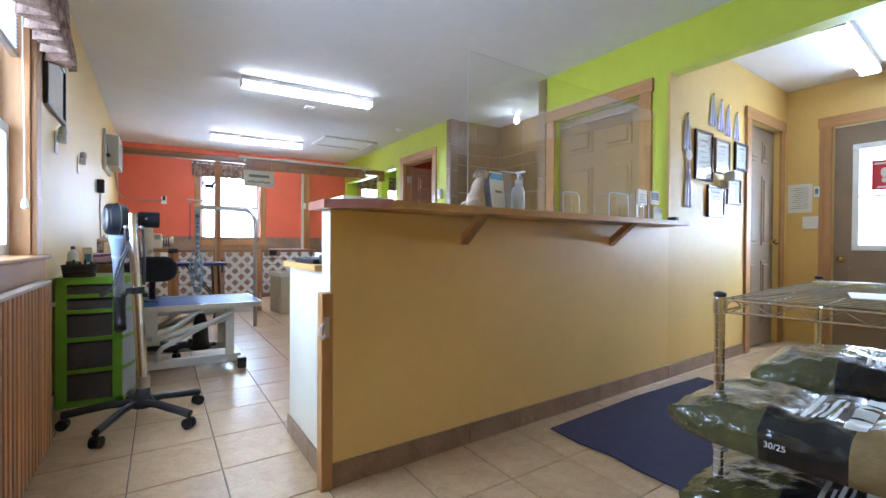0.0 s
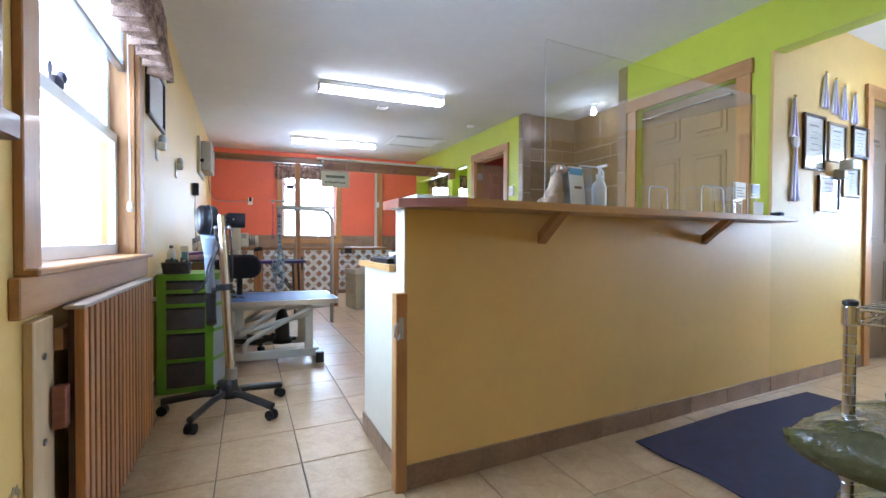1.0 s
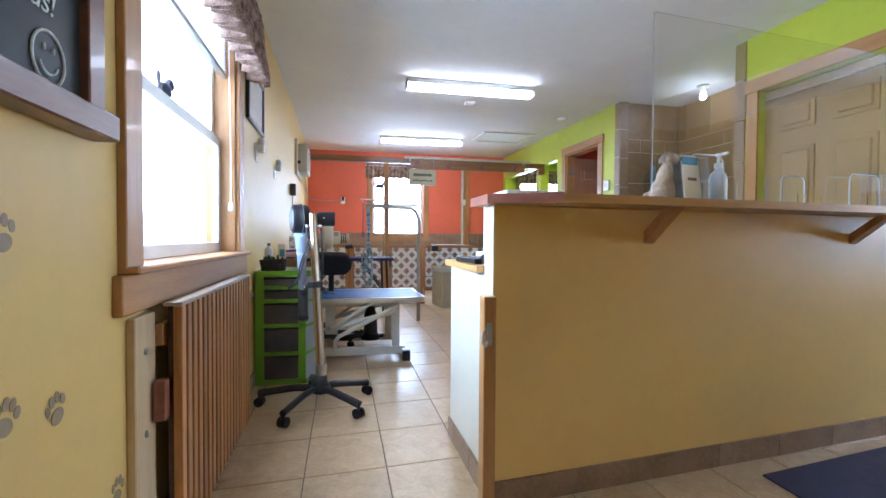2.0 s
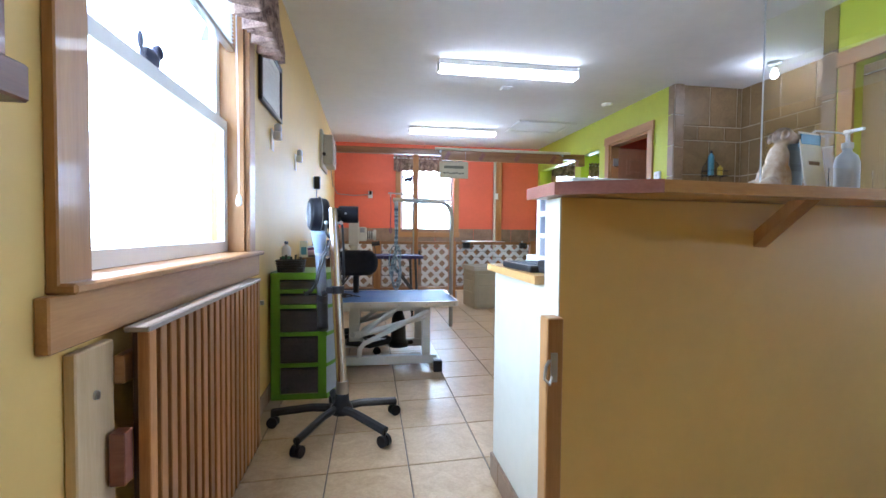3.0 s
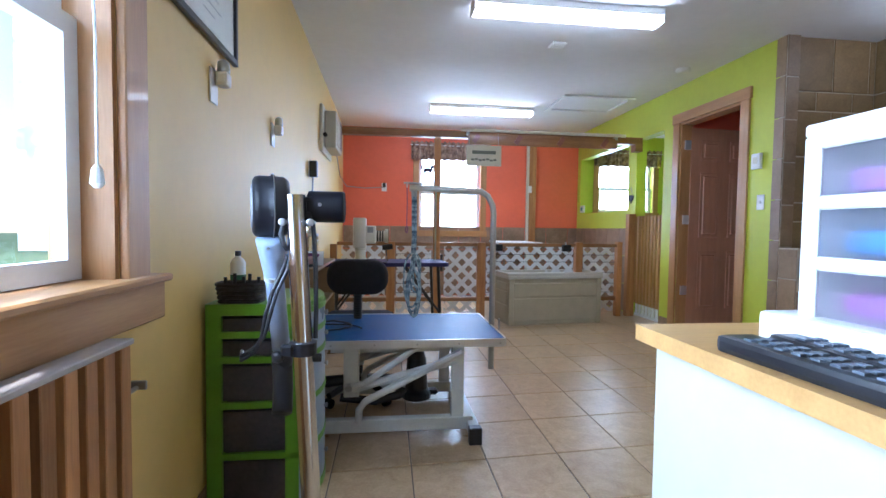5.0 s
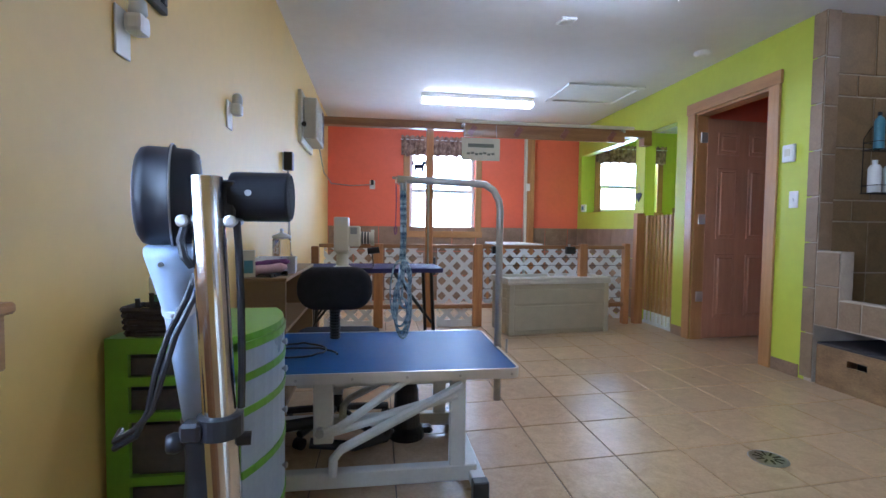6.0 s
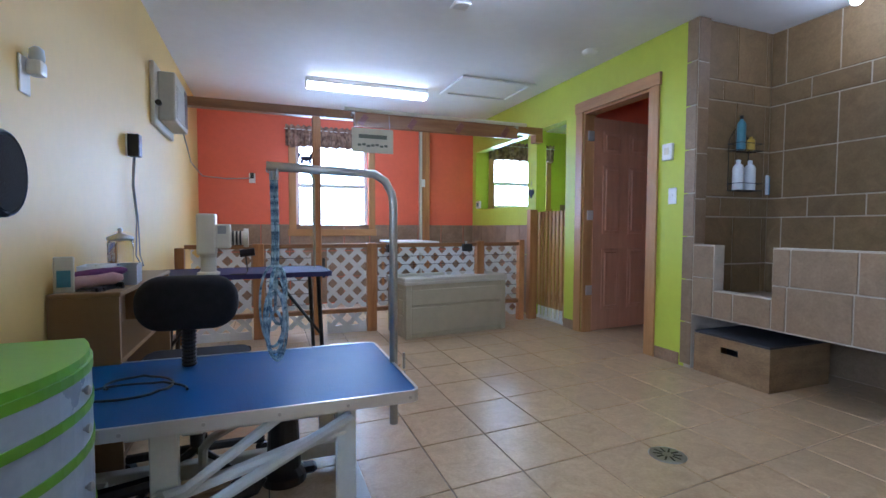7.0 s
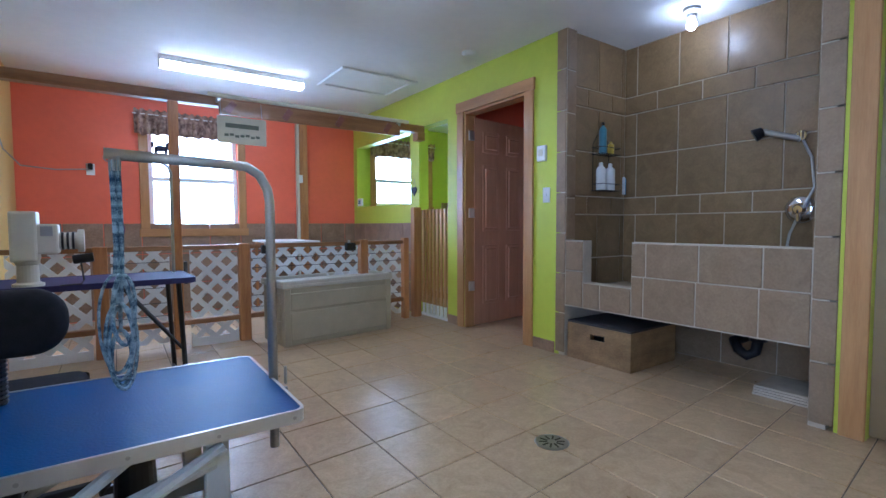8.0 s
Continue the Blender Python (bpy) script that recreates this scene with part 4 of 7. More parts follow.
part("plate", boxes((-0.006, 0, 0, 0, 0.14, 0.115), bevel=0.002), M_WHITE, sw)
for k in range(3):
    part("toggle", boxes((-0.014, 0.025 + k * 0.04, 0.045, -0.006, 0.037 + k * 0.04, 0.07), bevel=0.001), M_WHITE, sw)
th = thing("wall_sensor", at(EX - 0.001, 1.745, 1.37), "small white wall sensor with green label", "device")
part("body", boxes((-0.02, 0, 0, 0, 0.05, 0.10), bevel=0.004), M_WHITE, th)
part("label_strip", boxes((-0.022, 0.012, 0.03, -0.02, 0.038, 0.08)), M_TEAL, th)

# ---- on the counter ----
SZ = 1.066
stat = tagged(link("dog_statuette", (lambda bm: [bmesh.ops.create_icosphere(bm, subdivisions=2, radius=1, matrix=Matrix.Translation(c) @ pose(0, 0, 0, 0, t, 0) @ Matrix.Diagonal((*r, 1))) for c, r, t in (
    ((0, 0, 0.055), (0.045, 0.04, 0.055), 0), ((0.012, 0, 0.11), (0.034, 0.034, 0.06), 12), ((0.03, 0, 0.185), (0.033, 0.030, 0.030), 0), ((0.066, 0, 0.180), (0.028, 0.020, 0.018), 0),
    ((0.035, -0.02, 0.045), (0.012, 0.013, 0.05), 0), ((0.035, 0.02, 0.045), (0.012, 0.013, 0.05), 0), ((0.045, -0.02, 0.008), (0.022, 0.013, 0.009), 0), ((0.045, 0.02, 0.008), (0.022, 0.013, 0.009), 0),
    ((-0.03, -0.035, 0.028), (0.035, 0.018, 0.028), 0), ((-0.03, 0.035, 0.028), (0.035, 0.018, 0.028), 0), ((0.012, -0.032, 0.185), (0.012, 0.006, 0.022), 20), ((0.012, 0.032, 0.185), (0.012, 0.006, 0.022), 20))] and bm)(bmesh.new()), M_STONEW, smooth=True),
    "tan and white dog statuette on the counter", "statuette")
melt = stat.modifiers.new("melt", "REMESH")
melt.mode, melt.voxel_size, melt.use_smooth_shade = "VOXEL", 0.0045, True
ease = stat.modifiers.new("ease", "SMOOTH")
ease.factor, ease.iterations = 0.6, 7
stat.matrix_basis = at(1.68, 1.715, SZ, -10)
cs = thing("card_stand", at(1.79, 1.715, SZ, 12), "white tent card with blue print on the counter", "card")
bm = bmesh.new()
for s in (-1, 1):
    box(bm, -0.05, s * 0.028 - 0.0015, 0.0, 0.05, s * 0.028 + 0.0015, 0.20, turn=pose(0, 0, 0, s * 8, 0, 0))
part("card", bm, M_PAPER, cs)
part("print", boxes((-0.046, -0.021, 0.152, 0.046, -0.0135, 0.192)), M_BLUEP, cs, "blue printed panel")
part("picture", boxes((-0.02, -0.030, 0.085, 0.03, -0.022, 0.108)), M_PLY, cs, "small brown printed picture")


def acrylic_holder(x, y, w, h, rz, paper):
    th = thing("leaflet_holder", at(x, y, SZ, rz), "clear acrylic leaflet holder on the counter", "holder", "acrylic holders")
    bm = bmesh.new()
    tube(bm, [(-w / 2, 0, 0.0), (-w / 2, 0, h * 0.8)] + arc(-w / 2 + h * 0.2, h * 0.8, h * 0.2, 180, 90, 5, lambda a, b: (a, 0, b)) + arc(w / 2 - h * 0.2, h * 0.8, h * 0.2, 90, 0, 5, lambda a, b: (a, 0, b)) + [(w / 2, 0, 0)], 0.0035, 6)
    part("rim", bm, M_FROSTW, th, "whitish polished acrylic edge")
    part("back", boxes((-w / 2 + 0.002, -0.0015, 0, w / 2 - 0.002, 0.0015, h - 0.01)), M_PLEXI, th).visible_shadow = False
    part("base", boxes((-w / 2, -0.07, 0, w / 2, 0.04, 0.003)), M_PLEXI, th)
    part("lip", boxes((-w / 2, -0.072, 0.003, w / 2, -0.069, h * 0.4)), M_PLEXI, th)
    if paper:
        p = part("leaflet", boxes((-w * 0.4, -0.02, 0.004, w * 0.4, -0.006, h * 0.95)), M_PAPER, th, "printed white leaflet")
        bm = bmesh.new()
        for k in range(6):
            box(bm, -w * 0.3, -0.0212, h * (0.45 + 0.07 * k), w * 0.3, -0.02, h * (0.45 + 0.07 * k) + 0.004)
        part("print", bm, M_GREY, p, "plain grey print bars")


acrylic_holder(1.915, 1.745, 0.185, 0.215, 6, False)
acrylic_holder(2.36, 1.74, 0.15, 0.14, 8, False)
acrylic_holder(2.80, 1.765, 0.22, 0.165, 8, False)


def card_rack(x, y, rz, page, label):
    """A clear stand with a tilted upper card and a lower pocket."""
    w, z0, z1 = page
    th = thing("card_rack", at(x, y, SZ, rz), label, "holder", "card racks")
    part("foot", boxes((-w / 2, -0.045, 0, w / 2, 0.035, 0.003), bevel=0.001), M_PLEXI, th)
    part("back", boxes((-w / 2, 0.012, 0.003, w / 2, 0.015, z1), bevel=0.001), M_PLEXI, th).visible_shadow = False
    for s in (-1, 1):
        part("prop", rod(bmesh.new(), (s * w * 0.42, 0.008, 0.003), (s * w * 0.42, 0.008, z0), 0.0025, seg=8), M_FROSTW, th)
    card = part("card", boxes((-w / 2, -0.008, z0, w / 2, -0.005, z1), bevel=0.001), M_PAPER, th)
    bm = bmesh.new()
    n = int((z1 - z0 - 0.02) / 0.016)
    for k in range(n):
        box(bm, -w * 0.38, -0.0095, z0 + 0.012 + k * 0.016, w * (0.36 - 0.12 * (k % 3)), -0.008, z0 + 0.018 + k * 0.016)
    part("print", bm, M_GREY, card, "plain grey print bars")
    return th


card_rack(3.02, 1.765, 10, (0.115, 0.105, 0.20), "clear stand with white printed page on the counter")
ca = card_rack(3.16, 1.775, 4, (0.10, 0.115, 0.20), "clear stand with dark printed card on the counter")
part("picture", boxes((-0.04, -0.0115, 0.14, 0.04, -0.0097, 0.193)), M_DIM, ca, "dark printed picture")
part("leaflet", boxes((-0.048, -0.03, 0.004, 0.048, -0.026, 0.09), bevel=0.001), M_PAPER, ca, "folded white leaflet in the lower pocket")
pb = thing("pump_bottle", at(1.935, 1.70, SZ), "clear hand sanitizer pump bottle on the counter", "bottle")
bm = bmesh.new()
lathe(bm, [(0.03, 0), (0.034, 0.006), (0.034, 0.11), (0.028, 0.13), (0.013, 0.145), (0.013, 0.155)], 18)
part("bottle", bm, M_FROSTW, pb, smooth=True)
bm = bmesh.new()
lathe(bm, [(0.016, 0.155), (0.016, 0.172), (0.006, 0.175), (0.006, 0.20), (0.012, 0.203), (0.012, 0.212)], 14)
box(bm, -0.006, -0.05, 0.203, 0.006, 0.0, 0.213, bevel=0.002)
part("pump", bm, M_WHITE, pb, "white pump")
sb = thing("stamp_block", at(3.24, 1.69, SZ), "small black stapler block on the counter", "stapler")
part("body", boxes((-0.02, -0.03, 0, 0.02, 0.03, 0.03), bevel=0.005), M_BLACK, sb)
pl = thing("sneeze_guard", at(1.63, front_y(1.63) + 0.07, SZ, TURNW), "clear hanging plexiglass sneeze guard over the counter", "screen")
p = part("sheet", boxes((0, -0.0025, 0.0, 1.66, 0.0025, 0.76)), M_GUARD, pl)
p.visible_shadow = False
part("edge", boxes((-0.0015, -0.0025, 0.0, 0.0, 0.0025, 0.76)), M_FROST, pl, "pale polished edge")
part("edge", boxes((1.66, -0.0025, 0.0, 1.6615, 0.0025, 0.76)), M_FROST, pl, "pale polished edge")
for x in (0.05, 1.6):
    part("foot", boxes((x - 0.02, -0.04, 0, x + 0.02, 0.04, 0.012), bevel=0.003), M_FROSTW, pl)
for x, y in ((1.05, 1.70), (1.28, 1.72)):
    pp = thing("paper_slip", at(x, y, SZ, 25), "white paper slip on the counter", "paper", "paper slips")
    part("leaf", boxes((-0.08, -0.05, 0, 0.08, 0.05, 0.004), bevel=0.0015), M_PAPER, pp)

# ---- on the desk ----
DZ = 0.824
dr = thing("desktop_drawers", at(1.035, 1.755, DZ, 0), "white plastic desktop drawer unit with colourful contents", "drawers")
for a in ((0.0, 0, 0.272, 0.24, 0.29, 0.288), (0.0, 0, 0.012, 0.23, 0.012, 0.272), (0.0, 0.266, 0.012, 0.23, 0.29, 0.272), (0, 0, 0.0, 0.24, 0.29, 0.012), (0.23, 0, 0.012, 0.24, 0.29, 0.272)):
    part("shell_panel", boxes(a, bevel=0.003), M_WHITE, dr)
part("foot", boxes((-0.025, -0.01, 0.0, 0.25, 0.325, 0.042), bevel=0.008, seg=2), M_WHITE, dr)
for k, cm in enumerate((M_MAGENTA, M_CYAN, M_MAGENTA)):
    z = 0.044 + k * 0.076
    d = part("drawer", boxes((-0.004, 0.014, z + 0.058, 0.01, 0.264, z + 0.075), bevel=0.003), M_WHITE, dr)
    part("front", boxes((0.004, 0.014, z, 0.007, 0.264, z + 0.058)), M_FROST, d, "translucent front").visible_shadow = False
    part("contents", boxes((0.03, 0.03, z + 0.002, 0.20, 0.15, z + 0.046), (0.022, 0.13, z + 0.002, 0.20, 0.25, z + 0.034), bevel=0.014, seg=2), cm, d, "colourful grooming supplies")


def handset(name, m, l, w, label, keys):
    th = thing(name, m, label, name.split("_")[0])
    part("body", boxes((-w / 2, -l / 2, 0, w / 2, l / 2, 0.022), bevel=0.007, seg=2), M_BLACK, th)
    for i in range(keys):
        for j in range(3):
            part("key", boxes((-w * 0.36 + j * w * 0.26, -l * 0.40 + i * l * 0.8 / keys, 0.0222, -w * 0.20 + j * w * 0.26, -l * 0.40 + (i + 0.5) * l * 0.8 / keys, 0.0245)), M_KEY, th)
    return th


handset("remote_control", at(0.935, 1.895, DZ, 2), 0.26, 0.052, "black remote control on the oak desk", 10)
handset("telephone_keypad", at(0.992, 1.90, DZ, -4), 0.25, 0.045, "black telephone keypad on the oak desk", 8)
ph = thing("cordless_phone", at(0.985, 1.724, DZ), "black cordless phone upright in its cradle", "phone")
part("cradle", boxes((-0.045, -0.05, 0, 0.05, 0.06, 0.04), bevel=0.012, seg=2), M_BLACK, ph)
bm = bmesh.new()
box(bm, -0.014, -0.024, 0.025, 0.010, 0.020, 0.18, bevel=0.008, seg=2, turn=pose(0, 0, 0, -8, 4, 0))
part("handset", bm, M_GLOSSB, ph)

# ---- pole dryer ----
pd = thing("stand_dryer", at(0.293, 2.69, 0), "black pet dryer on chrome pole with caster base", "dryer")
bm = bmesh.new()
lathe(bm, [(0.05, 0.075), (0.052, 0.10), (0.034, 0.135), (0.031, 0.17)], 24, Matrix.Translation((0.022, 0, 0)))
part("hub", bm, M_BLACK, pd, smooth=True)
for k in range(5):
    a = radians(-118 + 72 * k)
    c, s = math.cos(a), math.sin(a)
    bm = bmesh.new()
    tube(bm, [(0.03 * c, 0.03 * s, 0.10), (0.12 * c, 0.12 * s, 0.10), (0.24 * c, 0.24 * s, 0.082), (0.315 * c, 0.315 * s, 0.07)], 0.021, 8, 0.8)
    leg = part("leg", bm, M_BLACK, pd)
    bm = bmesh.new()
    t = Vector((-s, c, 0))
    o = Vector((0.31 * c, 0.31 * s, 0.026))
    for d in (-0.013, 0.013):
        rod(bm, o + t * (d - 0.008), o + t * (d + 0.008), 0.026, seg=18)
    rod(bm, o + Vector((0, 0, 0.01)), o + Vector((0, 0, 0.05)), 0.007)
    part("caster", bm, M_GLOSSB, leg, "black twin-wheel caster")
bm = bmesh.new()
rod(bm, (0.026, 0, 0.12), (-0.024, 0.012, 1.052), 0.0245, seg=40)
part("pole", bm, M_CHROME, pd)
bm = bmesh.new()
lathe(bm, [(0.0285, 0.15), (0.030, 0.155), (0.030, 0.225), (0.0285, 0.23)], 24, Matrix.Translation((0.023, 0.001, 0)))
part("sleeve", bm, M_STEEL, pd, "steel lower sleeve")
hx, hy, hz = -0.094, 0.066, 1.024
drum = pose(hx, hy, hz, 0, 90, 17)
bm = bmesh.new()
lathe(bm, [(0.045, -0.047), (0.066, -0.046), (0.076, -0.040), (0.079, -0.030), (0.079, -0.002), (0.084, 0.0), (0.084, 0.006), (0.079, 0.008), (0.078, 0.030), (0.070, 0.041), (0.03, 0.046)], 40, drum)
fan = part("fan_housing", bm, M_GLOSSB, pd, smooth=True)
bm = bmesh.new()
lathe(bm, [(0.0845, 0.0015), (0.086, 0.002), (0.086, 0.004), (0.0845, 0.0045)], 40, drum)
part("seam_band", bm, M_STEEL, fan, "bright metal seam band")
bm = bmesh.new()
for k in range(5):
    lathe(bm, [(0.010 + 0.010 * k, -0.046), (0.013 + 0.010 * k, -0.049), (0.016 + 0.010 * k, -0.046)], 20, drum)
part("intake_grille", bm, M_GREY, fan)
for a in (20, 110, 200, 290):
    bm = bmesh.new()
    lathe(bm, [(0.005, 0.034), (0.006, 0.041), (0.003, 0.044)], 10, drum @ Matrix.Translation((0.06 * math.cos(radians(a)), 0.06 * math.sin(radians(a)), 0)))
    part("screw", bm, M_STEEL, fan)
bm = bmesh.new()
lathe(bm, [(0.030, -0.004), (0.040, 0.0), (0.041, 0.006), (0.041, 0.088), (0.0395, 0.091), (0.038, 0.092), (0.036, 0.089), (0.010, 0.089)], 48, pose(0.002, hy, 1.026, 0, 90, 0))
motor = part("motor", bm, M_GLOSSB, pd)
part("end_cap", lathe(bmesh.new(), [(0.0355, 0.0895), (0.0355, 0.0915), (0.012, 0.0925)], 32, pose(0.002, hy, 1.026, 0, 90, 0)), M_FABRIC, motor, "matt black end cap")
bm = bmesh.new()
rod(bm, (-0.055, hy, 1.026), (0.006, hy, 1.026), 0.026, seg=20)
part("shaft_housing", bm, M_BLACK, pd)
bm = bmesh.new()
rod(bm, (0.035, hy - 0.043, 1.03), (0.035, hy - 0.036, 1.03), 0.005, seg=12)
part("screw", bm, M_STEEL, motor)
part("bracket", boxes((-0.046, 0.028, 0.975, 0.014, 0.036, 1.05), bevel=0.003), M_BLACK, pd, "black pole bracket")
for x in (-0.052, 0.016):
    bm = bmesh.new()
    rod(bm, (x, 0.0, 0.984), (x, 0.05, 0.984), 0.006, seg=10)
    lathe(bm, [(0.008, 0), (0.0095, 0.002), (0.0095, 0.008), (0.006, 0.010)], 12, pose(x, 0.002, 0.984, 90, 0, 0))
    part("clamp_bolt", bm, M_STEEL, pd, "steel clamp bolt")
lean = pose(-0.0875, 0.098, 0.77, 17, -1, 0)
bm = bmesh.new()
lathe(bm, [(0.036, 0.182), (0.037, 0.172), (0.034, 0.15), (0.0255, 0.080), (0.025, 0.072), (0.024, 0.068), (0.024, -0.165)], 26, lean)
tube_ob = part("air_tube", bm, M_HOSE, pd, "pale blue translucent air tube", smooth=True)
bm = bmesh.new()
lathe(bm, [(0.0245, 0.064), (0.0265, 0.066), (0.0265, 0.076), (0.0255, 0.078)], 26, lean)
part("collar_ring", bm, M_FROSTW, tube_ob, "pale joint ring")
bm = bmesh.new()
for z in (0.071, 0.165):
    rod(bm, lean @ Vector((0, -0.040 if z > 0.1 else -0.028, z)), lean @ Vector((0, -0.02, z)), 0.004, seg=10)
part("screw", bm, M_STEEL, tube_ob)
bm = bmesh.new()
lathe(bm, [(0.0255, -0.195), (0.028, -0.190), (0.028, -0.148), (0.0255, -0.145)], 24, lean)
tube(bm, [(-0.086, 0.150, 0.600), (-0.085, 0.158, 0.560), (-0.084, 0.156, 0.515), (-0.082, 0.142, 0.476), (-0.080, 0.124, 0.456)], 0.0275, 20)
part("nozzle", bm, M_BLACK, pd, "black elbow nozzle", smooth=True)
bm = bmesh.new()
lathe(bm, [(0.026, -0.018), (0.034, -0.016), (0.034, 0.016), (0.026, 0.018)], 24, Matrix.Translation((-0.003, 0.007, 0.667)))
box(bm, -0.052, -0.030, 0.652, -0.022, 0.0, 0.682, bevel=0.005)
clamp = part("height_clamp", bm, M_BLACK, pd, "black clamp round the pole")
bm = bmesh.new()
lathe(bm, [(0.008, -0.012), (0.013, -0.010), (0.016, 0.0), (0.013, 0.010), (0.006, 0.014)], 16, pose(-0.060, -0.020, 0.652, 0, 90, 20))
part("knob", bm, M_BLACK, clamp, smooth=True)
bm = bmesh.new()
rod(bm, (0.012, 0.012, 0.64), (0.040, 0.018, 0.638), 0.011, seg=14)
part("knob", bm, M_BLACK, clamp)
bm = bmesh.new()
tube(bm, [(-0.050, 0.004, 0.98), (-0.054, -0.006, 0.955), (-0.048, -0.008, 0.93), (-0.040, 0.0, 0.915)], 0.0065, 8)
part("grounding_lead", bm, M_BLACK, pd)
for o in (0.0, 0.011):
    bm = bmesh.new()
    tube(bm, [(-0.036 - o, 0.03, 0.90), (-0.042 - o, 0.012, 0.865), (-0.066 - o, 0.004, 0.81), (-0.082 - o, -0.004, 0.75), (-0.094 - o * 0.5, -0.010, 0.70), (-0.118, -0.010, 0.672 - o), (-0.150, -0.004, 0.652 - o), (-0.158, 0.03, 0.655 - o)], 0.0048, 8)
    part("cord", bm, M_BLACK, pd)
bm = bmesh.new()
tube(bm, [(0.018, 0.024, 0.985), (0.022, 0.020, 0.94), (0.026, 0.016, 0.86), (0.028, 0.012, 0.76), (0.026, 0.014, 0.69)], 0.006, 8)
part("cord", bm, M_BLACK, pd)

# ---- green drawer tower ----
gc = thing("drawer_tower", at(-0.095, 3.11, 0), "lime green plastic drawer tower with milky bowed drawers", "drawers")
W, D = 0.30, 0.42
bow = lambda y: 0.055 * (1 - (2 * y / D - 1) ** 2)
part("top", prism(bmesh.new(), [(0, 0), (W, 0)] + [(W + bow(D * k / 10), D * k / 10) for k in range(11)] + [(0, D)], 0.690, 0.712), M_LIME, gc)
levels = ((0.03, 0.18), (0.205, 0.355), (0.38, 0.51), (0.535, 0.595), (0.615, 0.672))
for y in (0.0, D - 0.014):
    rows = [(0, y, 0, 0.05, y + 0.014, 0.69), (W - 0.045, y, 0, W, y + 0.014, 0.69)]
    for z in (0.0, 0.182, 0.357, 0.512, 0.597, 0.674):
        rows.append((0.05, y, z, W - 0.045, y + 0.014, z + (0.03 if z == 0 else 0.022 if z < 0.6 else 0.016)))
    part("side_frame", boxes(*rows), M_LIME, gc)
part("back", boxes((0, 0.014, 0, 0.01, D - 0.014, 0.69)), M_LIME, gc)
for z0, z1 in levels:
    bm = bmesh.new()
    n = 10
    ys = [0.001 + (D - 0.002) * k / n for k in range(n + 1)]
    prism(bm, [(W + 0.003 + bow(y), y) for y in ys] + [(W + 0.001, ys[-1]), (W + 0.001, ys[0])], z0 - 0.004, z1 + 0.004)
    d = part("drawer_front", bm, M_MILK, gc, "milky translucent drawer front", smooth=False)
    # solid dark block; the drawer's dim inside is put into its colour
    part("tray", boxes((0.03, 0.018, z0, W - 0.02, D - 0.018, z1 - 0.012)), M_DIM, d, "dark block with the dimness of the inside in its colour")
    bm = bmesh.new()
    xk = W + bow(D / 2)
    lathe(bm, [(0.004, -0.004), (0.004, 0.006), (0.009, 0.010), (0.010, 0.015), (0.004, 0.018)], 12, pose(xk, D / 2, (z0 + z1) / 2 + 0.005, 0, 90, 0))
    part("knob", bm, M_STEEL, d, "small clear knob")
for z in (0.0, 0.182, 0.357, 0.512, 0.597, 0.674):
    bm = bmesh.new()
    ys = [D * k / 10 for k in range(11)]
    prism(bm, [(W + 0.006 + bow(y), y) for y in ys] + [(W - 0.03, D), (W - 0.03, 0)], z, z + (0.03 if z == 0 else 0.02))
    part("front_band", bm, M_LIME, gc)
bk = thing("woven_basket", at(0.005, 3.17, 0.712), "dark woven basket of grooming tools on drawer tower", "basket")
bm = bmesh.new()
for k in range(5):
    z = k * 0.014
    s = 0.9 + 0.1 * k / 4
    pts = [(s * 0.075 * (1 if c > 0 else -1) * abs(c) ** 0.5, s * 0.05 * (1 if d > 0 else -1) * abs(d) ** 0.5 + 0.004 * math.sin(j * 2.5 + k), z + 0.007) for j in range(25) for c, d in [(math.cos(j * math.pi / 12), math.sin(j * math.pi / 12))]]
    tube(bm, pts, 0.0075, 6)
part("weave", bm, mat("dark_wicker", (0.035, 0.028, 0.03), 0.6, var=0.3, scale=60), bk)
part("base", boxes((-0.062, -0.042, 0, 0.062, 0.042, 0.008)), M_BLACK, bk)
for k in range(5):
    bm = bmesh.new()
    rod(bm, (-0.05 + k * 0.024, 0.01 * (k % 3), 0.01), (-0.055 + k * 0.027, 0.012 * (k % 3), 0.085 + 0.012 * (k % 2)), 0.006, seg=8)
    part("tool", bm, M_BLACK, bk)


def bottle(name, m, r, h, body, cap, label, shoulder=0.75):
    th = thing(name, m, label, "bottle")
    bm = bmesh.new()
    lathe(bm, [(r * 0.92, 0), (r, 0.006), (r, h * shoulder), (r * 0.75, h * (shoulder + 0.08)), (r * 0.36, h * (shoulder + 0.13)), (r * 0.36, h * 0.93)], 18)
    part("body", bm, body, th, smooth=True)
    bm = bmesh.new()
    lathe(bm, [(r * 0.42, h * 0.90), (r * 0.42, h), (r * 0.2, h * 1.01)], 14)
    part("cap", bm, cap, th)
    return th


bt = bottle("spray_bottle", at(-0.035, 3.26, 0.712), 0.026, 0.17, M_WHITE, M_DIM, "white bottle with dark cap on drawer tower")
part("sticker", lathe(bmesh.new(), [(0.0263, 0.03), (0.0265, 0.031), (0.0265, 0.085), (0.0263, 0.086)], 18), mat("green_sticker", (0.05, 0.16, 0.08), 0.5), bt)

